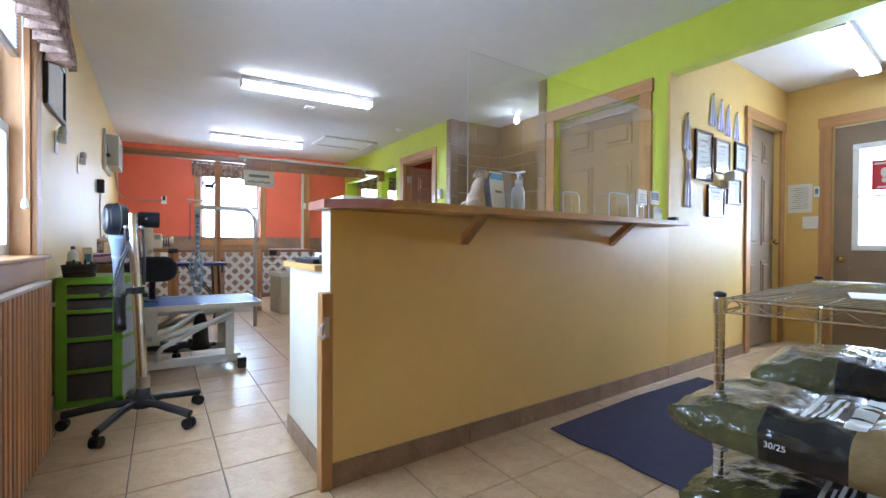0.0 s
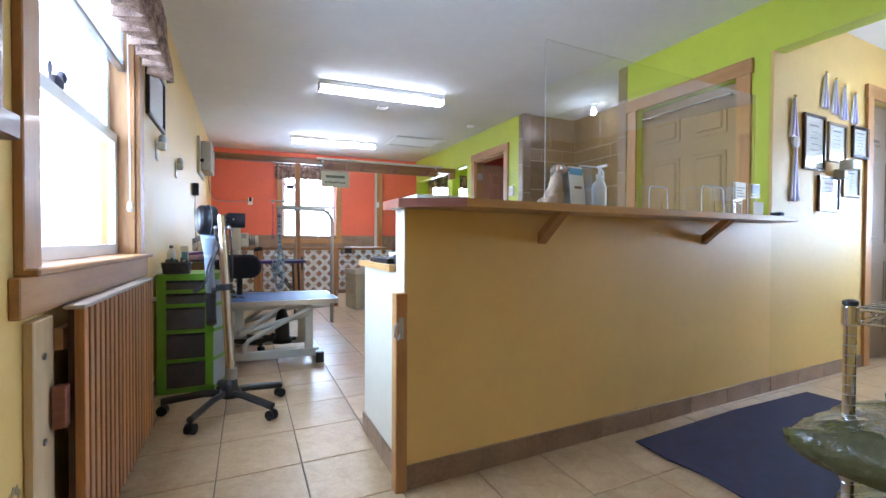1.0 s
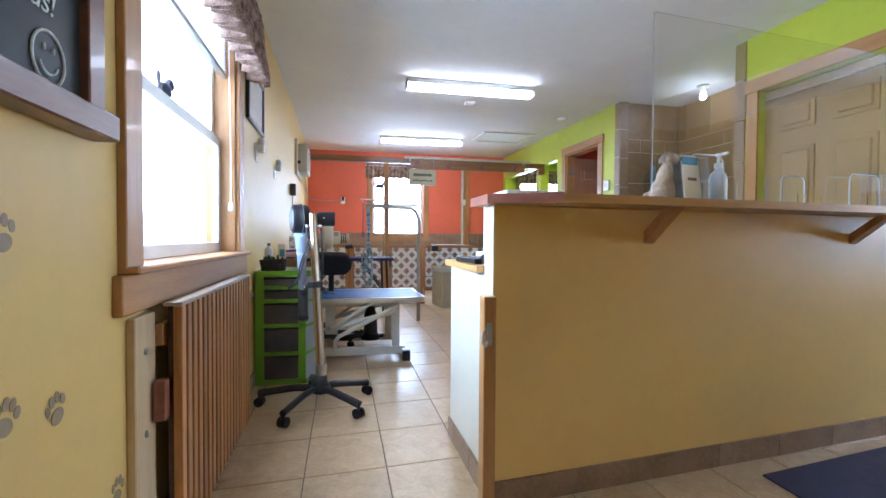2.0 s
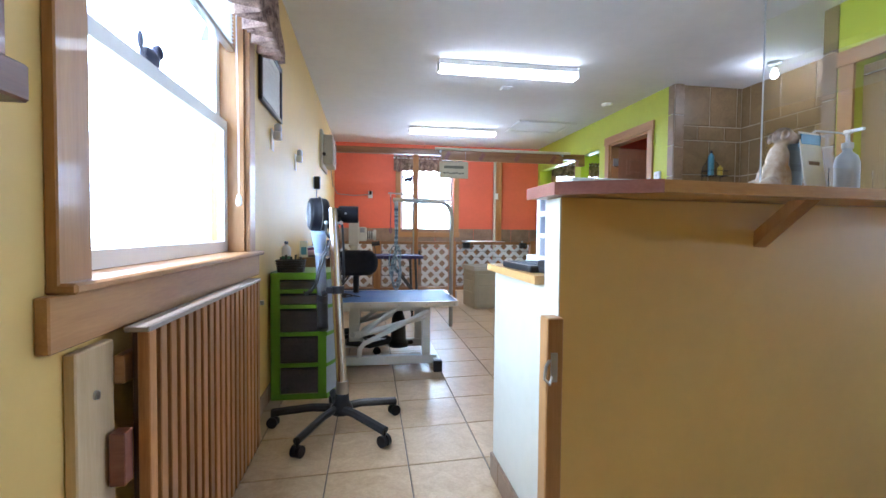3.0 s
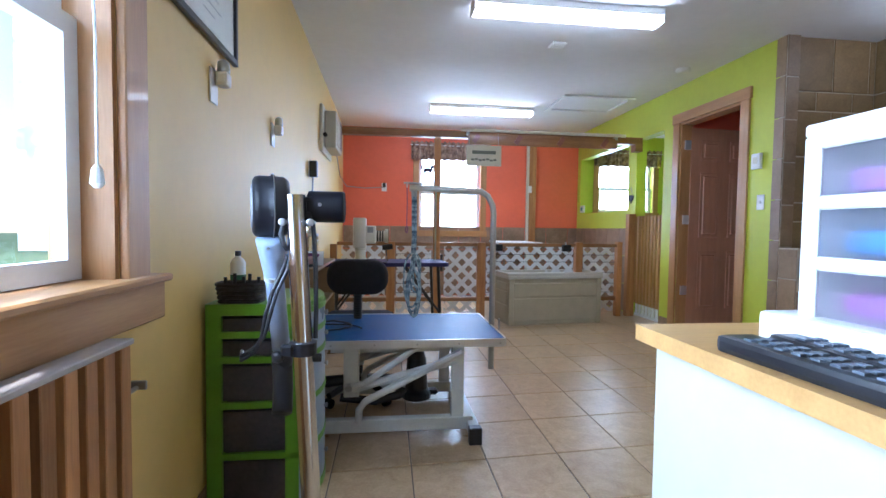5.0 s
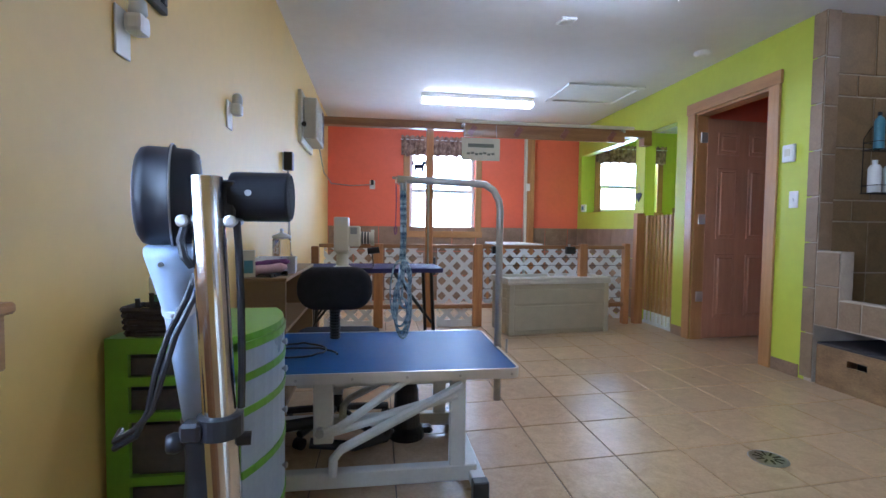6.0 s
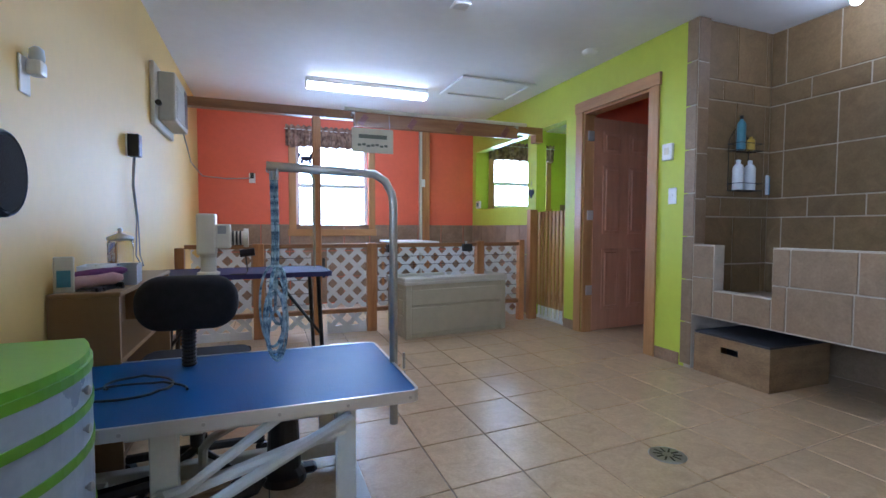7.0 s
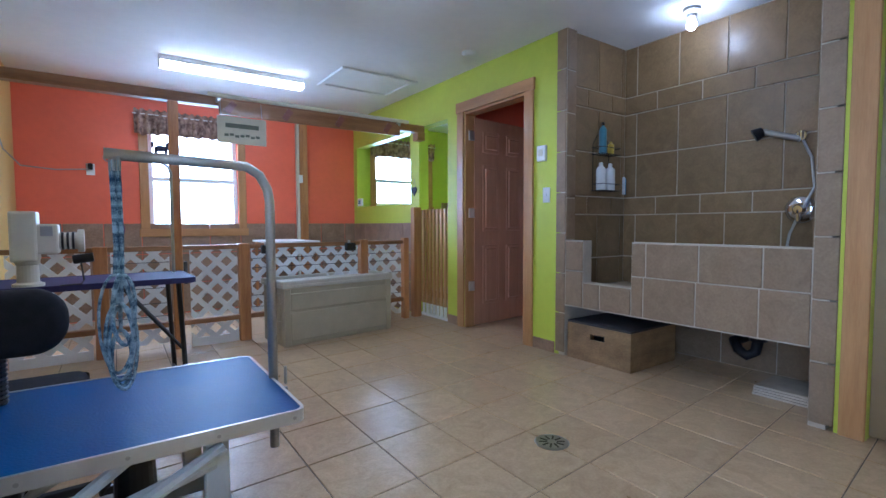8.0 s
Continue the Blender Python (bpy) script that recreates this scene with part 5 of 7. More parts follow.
# ---- main grooming table ----
gt = thing("grooming_table", at(-0.05, 3.565, 0), "blue-topped hydraulic grooming table on white steel frame", "table")
TW, TD, TZ = 1.10, 0.655, 0.472
def rounded(w, d, r, n=5, o=0.0):
    out = []
    for cx, cy, a0 in ((w - r, r, -90), (w - r, d - r, 0), (r, d - r, 90), (r, r, 180)):
        out += [(cx + (r + o) * math.cos(radians(a0 + 90 * k / n)), cy + (r + o) * math.sin(radians(a0 + 90 * k / n))) for k in range(n + 1)]
    return out
part("core", prism(bmesh.new(), rounded(TW, TD, 0.03), TZ - 0.03, TZ - 0.003), M_BLACK, gt)
part("rubber_top", prism(bmesh.new(), rounded(TW, TD, 0.03, o=-0.004), TZ - 0.003, TZ), M_BLUET, gt, "blue textured rubber top")
bm = bmesh.new()
outer, inner = rounded(TW, TD, 0.03, o=0.004), rounded(TW, TD, 0.03, o=-0.005)
n = len(outer)
rings = [[bm.verts.new((x, y, z)) for x, y in ring] for ring, z in ((inner, TZ - 0.001), (inner, TZ + 0.002), (outer, TZ + 0.002), (outer, TZ - 0.034), (inner, TZ - 0.034))]
for a, b in zip(rings, rings[1:]):
    for k in range(n):
        bm.faces.new((a[k], a[(k + 1) % n], b[(k + 1) % n], b[k]))
part("edge_trim", bm, M_ALU, gt, "aluminium edge with screws")
for k in range(6):
    bm = bmesh.new()
    rod(bm, (0.12 + 0.19 * k, -0.0055, TZ - 0.018), (0.12 + 0.19 * k, -0.003, TZ - 0.018), 0.005, seg=10)
    part("screw", bm, M_STEEL, gt)
for y in (0.055, 0.56):
    part("base_beam", boxes((0.06, y, 0.035, 0.96, y + 0.045, 0.095), bevel=0.004), M_WSTEEL, gt)
for x in (0.08, 0.93):
    b = part("foot_bar", boxes((x, -0.02, 0.03, x + 0.05, 0.66, 0.075), bevel=0.004), M_WSTEEL, gt)
    part("foot_cap", boxes((x - 0.004, -0.045, 0.0, x + 0.054, -0.0, 0.078), bevel=0.004), M_BLACK, b, "black rubber foot")
    part("foot_cap", boxes((x - 0.004, 0.64, 0.0, x + 0.054, 0.68, 0.078), bevel=0.004), M_BLACK, b, "black rubber foot")
for y in (0.07, 0.575):
    part("upright", boxes((0.855, y - 0.01, 0.09, 0.915, y + 0.02, 0.43), bevel=0.004), M_WSTEEL, gt)
    part("bracket_plate", boxes((0.36, y - 0.012, 0.20, 0.43, y + 0.018, 0.44), bevel=0.004), M_WSTEEL, gt)
    bm = bmesh.new()
    tube(bm, [(0.37, y - 0.022, 0.245), (0.45, y - 0.022, 0.262), (0.70, y - 0.022, 0.435)], 0.015, 8)
    tube(bm, [(0.43, y - 0.024, 0.09), (0.432, y - 0.024, 0.15), (0.46, y - 0.024, 0.185), (0.90, y - 0.024, 0.405)], 0.017, 8)
    tube(bm, [(0.40, y - 0.004, 0.235), (0.88, y - 0.004, 0.36)], 0.019, 8)
    part("scissor_arm", bm, M_WSTEEL, gt)
    bm = bmesh.new()
    rod(bm, (0.385, y - 0.04, 0.25), (0.385, y + 0.02, 0.25), 0.016, seg=12)
    part("pivot", bm, M_STEEL, gt)
part("cross_plate", boxes((0.30, 0.08, 0.40, 0.90, 0.57, 0.442)), M_WSTEEL, gt)
bm = bmesh.new()
lathe(bm, [(0.075, 0.10), (0.078, 0.13), (0.058, 0.15), (0.05, 0.30), (0.03, 0.36), (0.03, 0.42)], 20, Matrix.Translation((0.71, 0.32, 0)))
box(bm, 0.60, 0.29, 0.115, 0.82, 0.35, 0.14, bevel=0.01)
part("hydraulic_cylinder", bm, M_BLACK, gt, "black rubber boot over the pump")
bm = bmesh.new()
tube(bm, [(0.34, 0.12, 0.18), (0.50, 0.14, 0.15), (0.62, 0.16, 0.17), (0.64, 0.17, 0.20)], 0.02, 8)
tube(bm, [(0.10, 0.10, 0.24), (0.22, 0.10, 0.25), (0.36, 0.12, 0.26)], 0.022, 8)
part("pedal", bm, M_BLACK, gt, "black foot pedal bar")
bm = bmesh.new()
px, py = TW + 0.005, 0.33
tube(bm, [(px, py, 0.235), (px, py, 1.06), (px - 0.006, py, 1.10), (px - 0.03, py, 1.145), (px - 0.07, py, 1.17), (px - 0.12, py, 1.172), (px - 0.44, py, 1.182)], 0.0152, 16)
arm = part("grooming_arm", bm, M_ARM, gt, "bent steel grooming arm", smooth=True)
bm = boxes((px - 0.022, py - 0.025, TZ - 0.07, px + 0.022, py + 0.025, TZ - 0.02), bevel=0.004)
rod(bm, (px, py, TZ - 0.045), (px + 0.045, py, TZ - 0.045), 0.006)
rod(bm, (px + 0.04, py, TZ - 0.03), (px + 0.04, py, TZ + 0.03), 0.005)
part("arm_clamp", bm, M_STEEL, gt)
bm = bmesh.new()
tube(bm, arc(px - 0.22, 1.165, 0.012, 0, 360, 12, lambda a, b: (a, py, b)), 0.002, 6)
part("eyelet", bm, M_STEEL, arm)
bm = bmesh.new()
tube(bm, arc(px - 0.43, 1.17, 0.010, 0, 360, 12, lambda a, b: (a, py, b)), 0.002, 6)
part("eyelet", bm, M_STEEL, arm)


def leash(name, m, drop, loop, label, material, r=0.006):
    th = thing(name, m, label, "leash", "grooming leashes")
    bm = bmesh.new()
    tube(bm, [(0, 0, 0), (0.004, 0.002, -drop * 0.4), (0, 0, -drop + loop * 2)], r, 8, 0.5)
    part("strap", bm, material, th)
    bm = bmesh.new()
    z = -drop + loop
    tube(bm, [(0.30 * loop * math.sin(a), 0.004 * math.cos(3 * a), z + loop * math.cos(a)) for a in [2 * math.pi * k / 24 for k in range(25)]], r, 8, 0.5)
    part("loop", bm, material, th)
    bm = bmesh.new()
    rod(bm, (0, 0, -0.03), (0, 0, 0.012), 0.006, seg=8)
    tube(bm, arc(0, 0.012, 0.008, 0, 360, 10, lambda a, b: (a, 0, b)), 0.002, 6)
    part("snap_hook", bm, M_STEEL, th)
    return th


for dx, dy, dp, lp in ((0.0, 0.0, 0.62, 0.11), (0.014, 0.010, 0.65, 0.12), (-0.008, 0.006, 0.60, 0.14), (0.022, -0.008, 0.52, 0.10), (0.006, 0.014, 0.64, 0.08)):
    leash("leash", at(0.635 + dx * 0.6, 3.895 + dy, 1.165, 40 * dx * 30), dp, lp, "blue patterned grooming loop hanging from steel arm", M_LEASH, 0.007)
cd = thing("extension_lead", at(0.22, 3.80, TZ + 0.0025), "black power cord coiled on the grooming table", "extension lead")
bm = bmesh.new()
tube(bm, [(0.16 * math.cos(a) * (1 - 0.05 * a), 0.09 * math.sin(a) + 0.012 * a, 0.005 + 0.004 * (k % 9 == 4)) for k, a in enumerate([2 * math.pi * 1.6 * k / 40 for k in range(41)])], 0.004, 6)
part("cable", bm, M_BLACK, cd)

# ---- stool chair ----
ch = thing("swivel_chair", at(0.345, 4.22, 0), "black fabric swivel chair with rounded back", "chair")
bm = bmesh.new()
prism(bm, rounded(0.335, 0.195, 0.088, 8), 0.0, 0.085, pose(-0.1675, -0.075, 0.605, 90, 0, 0))
bmesh.ops.recalc_face_normals(bm, faces=bm.faces[:])
bmesh.ops.bevel(bm, geom=[e for e in bm.edges if abs(e.verts[0].co.y - e.verts[1].co.y) < 1e-4], offset=0.032, segments=4, affect="EDGES", profile=0.5)
part("backrest", bm, M_FABRIC, ch, smooth=True)
bm = bmesh.new()
box(bm, -0.20, -0.17, 0.40, 0.20, 0.22, 0.465, bevel=0.05, seg=4)
part("seat", bm, M_FABRIC, ch, smooth=True)
bm = bmesh.new()
lathe(bm, [((0.021, 0.026)[k % 2], 0.46 + k * 0.0065) for k in range(29)], 14, Matrix.Translation((0, -0.115, 0)))
box(bm, -0.02, -0.13, 0.40, 0.02, -0.10, 0.46)
part("back_stem", bm, M_BLACK, ch, "ribbed black rubber stem")
bm = bmesh.new()
rod(bm, (0, 0.02, 0.09), (0, 0.02, 0.40), 0.024, seg=16)
part("gas_column", bm, M_BLACK, ch)
for k in range(5):
    a = radians(20 + 72 * k)
    bm = bmesh.new()
    tube(bm, [(0.02 * math.cos(a), 0.02 + 0.02 * math.sin(a), 0.10), (0.26 * math.cos(a), 0.02 + 0.26 * math.sin(a), 0.065)], 0.018, 8)
    lg = part("leg", bm, M_BLACK, ch)
    bm = bmesh.new()
    t = Vector((-math.sin(a), math.cos(a), 0))
    o = Vector((0.26 * math.cos(a), 0.02 + 0.26 * math.sin(a), 0.026))
    rod(bm, o - t * 0.018, o + t * 0.018, 0.026, seg=14)
    part("caster", bm, M_GLOSSB, lg)

# ---- brown desk by the wall with clutter ----
bd = thing("side_desk", at(LX + 0.004, 4.20, 0), "brown laminate side desk against the yellow wall", "desk")
part("end_panel", boxes((0, 0, 0, 0.215, 0.02, 0.72)), M_BROWND, bd)
part("end_panel", boxes((0, 0.93, 0, 0.215, 0.95, 0.72)), M_BROWND, bd)
part("top", boxes((0, 0, 0.72, 0.22, 0.95, 0.738), bevel=0.003), M_BROWND, bd)
part("shelf", boxes((0.01, 0.02, 0.46, 0.205, 0.93, 0.478)), M_BROWND, bd)
part("shelf", boxes((0.01, 0.02, 0.10, 0.205, 0.93, 0.118)), M_BROWND, bd)
part("back_panel", boxes((0, 0.02, 0, 0.01, 0.93, 0.72)), M_BROWND, bd)
jar = thing("glass_jar", at(0.0, 4.68, 0.738), "clear glass jar with grey metal lid", "jar")
bm = bmesh.new()
lathe(bm, [(0.046, 0), (0.05, 0.006), (0.05, 0.165), (0.044, 0.178)], 22)
part("glass", bm, M_PLEXI, jar, smooth=True)
bm = bmesh.new()
lathe(bm, [(0.052, 0.176), (0.052, 0.19), (0.02, 0.205), (0.008, 0.21), (0.011, 0.225), (0.004, 0.232)], 20)
part("lid", bm, M_STEEL, jar, "grey metal lid", smooth=True)
bm = bmesh.new()
lathe(bm, [(0.045, 0.004), (0.045, 0.07), (0.02, 0.075)], 18)
part("contents", bm, M_BLACK, jar, "dark combs inside")
tw = thing("rolled_towel", pose(0.0, 4.29, 0.772, 0, 84, 20), "pink and violet rolled grooming cloths on desk", "towel")
bm = bmesh.new()
lathe(bm, [(0.010, -0.10), (0.022, -0.095), (0.025, -0.03), (0.021, 0.02), (0.024, 0.07), (0.010, 0.10)], 16)
part("roll", bm, M_PINK, tw, smooth=True)
bm = bmesh.new()
lathe(bm, [(0.008, -0.10), (0.018, -0.09), (0.020, 0.0), (0.016, 0.08), (0.007, 0.10)], 14, Matrix.Translation((-0.022, 0.03, 0.02)))
part("roll", bm, M_VIOLET, tw, smooth=True)
bx = thing("clipper_blade_card", pose(-0.065, 4.235, 0.738, -6, 0, 12), "pale blister card leaning on desk clutter", "packet")
part("card", boxes((-0.03, -0.008, 0, 0.03, 0.008, 0.13), bevel=0.004), M_CREAMP, bx)
part("print", boxes((-0.02, -0.0095, 0.02, 0.02, -0.008, 0.08)), M_TEAL, bx)
tr = thing("clear_bin", at(-0.085, 4.42, 0.738, 6), "clear plastic bin of scissors and combs", "bin")
w2 = 0.16
for a in ((0, 0, 0, 0.20, w2, 0.003), (0, 0, 0, 0.003, w2, 0.08), (0.197, 0, 0, 0.2, w2, 0.08), (0, 0, 0, 0.2, 0.003, 0.08), (0, w2 - 0.003, 0, 0.2, w2, 0.08)):
    part("wall", boxes(a), M_FROST, tr).visible_shadow = False
random.seed(4)
for k in range(9):
    x, y, a = 0.03 + random.random() * 0.13, 0.02 + random.random() * 0.11, random.random() * 3
    bm = bmesh.new()
    rod(bm, (x, y, 0.012 + k * 0.006), (min(0.19, max(0.01, x + 0.09 * math.cos(a))), min(0.15, max(0.01, y + 0.07 * math.sin(a))), 0.02 + k * 0.007), 0.006, seg=8)
    part("tool", bm, (M_BLACK, M_STEEL, M_CYAN)[k % 3], tr)
for k in range(11):
    x, y = -0.05 + random.random() * 0.10, 4.25 + random.random() * 0.16
    c = thing("grooming_tool", at(x, y, 0.738, random.random() * 180), "small dark grooming comb on the side desk", "comb", "combs on the desk")
    part("spine", boxes((-0.06, -0.006, 0, 0.06, 0.006, 0.012 + 0.004 * (k % 4)), bevel=0.003), (M_BLACK, M_DIM, M_STEEL)[k % 3], c)
    part("teeth", boxes(*[(-0.055 + j * 0.011, 0.006, 0.002, -0.051 + j * 0.011, 0.024, 0.006) for j in range(10)]), (M_BLACK, M_DIM, M_STEEL)[k % 3], c)

# ---- second table with arm and white dryer ----
t2 = thing("folding_table", at(0.02, 5.12, 0, 3), "violet-topped folding grooming table with black legs", "table")
part("top", prism(bmesh.new(), rounded(0.98, 0.50, 0.04), 0.675, 0.70), M_PURPLE, t2)
bm = bmesh.new()
ou, inn = rounded(0.98, 0.50, 0.04, o=0.003), rounded(0.98, 0.50, 0.04, o=-0.005)
rings = [[bm.verts.new((x, y, z)) for x, y in ring] for ring, z in ((inn, 0.699), (inn, 0.7015), (ou, 0.7015), (ou, 0.672), (inn, 0.672))]
for a, b in zip(rings, rings[1:]):
    for k in range(len(a)):
        bm.faces.new((a[k], a[(k + 1) % len(a)], b[(k + 1) % len(a)], b[k]))
part("edge_trim", bm, M_PURPLE, t2)
for x, s in ((0.10, 1), (0.90, -1)):
    for y in (0.05, 0.45):
        bm = bmesh.new()
        tube(bm, [(x, y, 0.675), (x + 0.03 * -s, y, 0.0)], 0.013, 8)
        part("leg", bm, M_BLACK, t2)
    bm = bmesh.new()
    tube(bm, [(x - 0.015 * s, 0.05, 0.30), (x + s * 0.26, 0.05, 0.67)], 0.009, 8)
    tube(bm, [(x - 0.015 * s, 0.45, 0.30), (x + s * 0.26, 0.45, 0.67)], 0.009, 8)
    rod(bm, (x - 0.018 * s, 0.05, 0.12), (x - 0.018 * s, 0.45, 0.12), 0.009)
    part("brace", bm, M_BLACK, t2)
bm = bmesh.new()
tube(bm, [(0.93, 0.40, 0.66), (0.93, 0.40, 1.30), (0.915, 0.40, 1.34), (0.88, 0.40, 1.36), (0.65, 0.40, 1.365)], 0.009, 10)
part("grooming_arm", bm, M_STEEL, t2, "thin steel grooming arm")
leash("leash", at(0.675, 5.55, 1.355), 0.42, 0.03, "violet grooming lead hanging from thin arm", M_VIOLET, 0.005)
wd = thing("table_dryer", at(0.30, 5.205, 0.7015), "cream plastic pet dryer on its stand", "dryer")
bm = bmesh.new()
lathe(bm, [(0.06, 0), (0.06, 0.012), (0.042, 0.02), (0.04, 0.10), (0.046, 0.105), (0.046, 0.12)], 20)
part("stand", bm, M_CREAMP, wd)
part("body", boxes((-0.055, -0.06, 0.115, 0.045, 0.06, 0.35), bevel=0.012, seg=2), M_CREAMP, wd)
part("motor_box", boxes((0.03, -0.055, 0.15, 0.12, 0.055, 0.29), bevel=0.01, seg=2), M_CREAMP, wd)
part("switch_panel", boxes((0.055, -0.057, 0.235, 0.10, -0.055, 0.28)), M_GREY, wd)
bm = bmesh.new()
rod(bm, (0.12, 0, 0.21), (0.19, 0, 0.21), 0.04, seg=20)
rod(bm, (0.19, 0, 0.21), (0.215, 0, 0.21), 0.055, seg=20)
outlet = part("outlet", bm, M_CREAMP, wd)
bm = bmesh.new()
for k in range(3):
    lathe(bm, [(0.0415, 0.0), (0.0435, 0.002), (0.0435, 0.008), (0.0415, 0.010)], 24, pose(0.128 + 0.02 * k, 0, 0.21, 0, 90, 0))
part("vent_ring", bm, M_BLACK, outlet, "dark vent rings")
bm = bmesh.new()
rod(bm, (0.17, -0.05, 0.12), (0.25, -0.05, 0.13), 0.022, seg=12)
tube(bm, [(0.20, -0.05, 0.11), (0.21, -0.06, 0.02), (0.20, -0.08, 0.004), (0.12, -0.10, 0.004)], 0.004, 6)
part("plug", bm, M_BLACK, wd)

# ---- things on the left wall ----
ac = thing("wall_air_conditioner", at(LX + 0.001, 5.93, 1.70), "beige through-wall air conditioner high on the wall", "air conditioner")
part("trim_frame", boxes((0, -0.03, -0.03, 0.03, 0.66, 0.40), bevel=0.006), M_CREAMP, ac)
part("case", boxes((0.03, 0.06, 0.02, 0.14, 0.60, 0.36), bevel=0.012, seg=2), M_AC, ac)
for k in range(10):
    part("louvre", boxes((0.138, 0.09, 0.05 + k * 0.024, 0.148, 0.42, 0.062 + k * 0.024), bevel=0.002), M_AC, ac)
part("control_panel", boxes((0.139, 0.45, 0.06, 0.145, 0.57, 0.33), bevel=0.002), M_DIM, ac)
bm = bmesh.new()
tube(bm, [(0.06, 0.60, 0.34), (0.05, 0.70, 0.35), (0.03, 1.0, 0.20), (0.03, 1.6, -0.08), (0.05, 2.31, -0.14)], 0.006, 6)
tube(bm, [(0.05, 2.31, -0.14), (0.30, 2.335, -0.16), (0.58, 2.335, -0.14)], 0.006, 6)
part("cord", bm, M_GREY, ac)
bm = bmesh.new()
rod(bm, (0.05, -0.035, 0.12), (0.05, -0.01, 0.12), 0.02)
part("knob", bm, M_BLACK, ac)
wph = thing("wall_charger", at(LX + 0.001, 5.30, 1.37), "black charger box on wall plate with hanging cords", "charger")
part("plate", boxes((0, -0.035, 0.0, 0.006, 0.035, 0.12), bevel=0.002), M_WHITE, wph)
part("body", boxes((0.006, -0.025, 0.0, 0.065, 0.045, 0.125), bevel=0.008, seg=2), M_BLACK, wph)
for d in (0, 0.03):
    bm = bmesh.new()
    tube(bm, [(0.03, d, 0.0), (0.028, d - 0.03, -0.16), (0.03, d + 0.035, -0.34), (0.035, d - 0.02 + 2 * d, -0.56), (0.06, d, -0.62)], 0.004, 6)
    part("cord", bm, M_GREY, wph)
for y, z in ((3.235, 1.40), (4.10, 1.40)):
    pg = thing("air_freshener", at(LX + 0.001, y, z), "white plug-in air freshener on wall outlet", "air freshener", "plug-in fresheners")
    part("outlet_plate", boxes((0, -0.035, 0, 0.006, 0.035, 0.12), bevel=0.002), M_WHITE, pg)
    part("body", boxes((0.006, -0.005, 0.065, 0.05, 0.05, 0.115), bevel=0.012, seg=2), M_WHITE, pg)
    bm = bmesh.new()
    lathe(bm, [(0.018, 0.11), (0.022, 0.12), (0.02, 0.15), (0.008, 0.16)], 14, Matrix.Translation((0.03, 0.022, 0)))
    part("refill", bm, M_FROSTW, pg, smooth=True)

# ---- kennel fence ----
FY = 6.55
fence = thing("kennel_fence", at(0, FY, 0), "cedar and white lattice kennel fence", "fence")
for x, w, h in ((-0.05, 0.07, 0.80), (0.55, 0.09, 0.83), (1.045, 0.07, 1.955), (1.54, 0.09, 0.83), (2.66, 0.08, 0.84), (3.14, 0.06, 0.85), (3.28, 0.09, 1.17)):
    part("post", boxes((x - w / 2, -0.035, 0, x + w / 2, 0.035, h), bevel=0.004), M_CEDAR, fence)
for x0, x1 in ((-0.015, 0.505), (0.595, 1.01), (1.08, 1.495), (1.585, 2.62), (2.70, 3.11)):
    part("rail", boxes((x0, -0.022, 0.185, x1, 0.022, 0.225), bevel=0.003), M_CEDARX, fence)
    part("rail", boxes((x0, -0.022, 0.79, x1, 0.022, 0.825), bevel=0.003), M_CEDARX, fence)


def lattice(x0, x1, z0, z1, parent, pitch=0.150, w=0.043):
    """Two layers of diagonal strips, cut off at a rectangle."""
    for s in (-1, 1):
        bm = bmesh.new()
        y = 0.004 if s > 0 else -0.004
        h = z1 - z0
        c = x0 - h
        while c < x1 + h:
            mx, L = c + s * h / 2, h * 1.415 + 0.1
            box(bm, mx - L / 2, y - 0.0035, z0 + h / 2 - w / 2, mx + L / 2, y + 0.0035, z0 + h / 2 + w / 2, turn=pose(0, 0, 0, 0, -45 * s, 0))
            c += pitch
        for co, no in (((x0, 0, 0), (-1, 0, 0)), ((x1, 0, 0), (1, 0, 0)), ((0, 0, z0), (0, 0, -1)), ((0, 0, z1), (0, 0, 1))):
            r = bmesh.ops.bisect_plane(bm, geom=bm.verts[:] + bm.edges[:] + bm.faces[:], plane_co=co, plane_no=no, clear_outer=True)
            bmesh.ops.holes_fill(bm, edges=[e for e in r["geom_cut"] if isinstance(e, bmesh.types.BMEdge)])
        part("lattice", bm, M_LATT, parent, "white diagonal lattice strips")


for x0, x1, z0, z1 in ((0.03, 0.49, 0.235, 0.785), (0.61, 0.99, 0.235, 0.785), (1.13, 1.49, 0.235, 0.785), (1.60, 2.60, 0.235, 0.785), (2.72, 3.09, 0.235, 0.785),
                       (0.03, 0.49, 0.06, 0.18), (0.61, 0.99, 0.06, 0.18), (1.13, 1.49, 0.06, 0.18), (2.72, 3.09, 0.06, 0.18)):
    lattice(x0, x1, z0, z1, fence)
for x0, x1 in ((0.03, 0.49), (1.13, 1.49)):
    part("kick_board", boxes((x0, -0.008, 0.0, x1, 0.008, 0.07)), M_LATT, fence, "white kick board")
for z in (0.70, 0.62, 0.50, 0.38, 0.28):
    for x0, x1 in ((1.60, 2.60), (2.72, 3.09), (0.61, 0.99)):
        bm = bmesh.new()
        rod(bm, (x0, -0.018, z), (x1, -0.018, z), 0.0025, seg=6)
        part("wire", bm, M_BLACK, fence, "thin black wire")
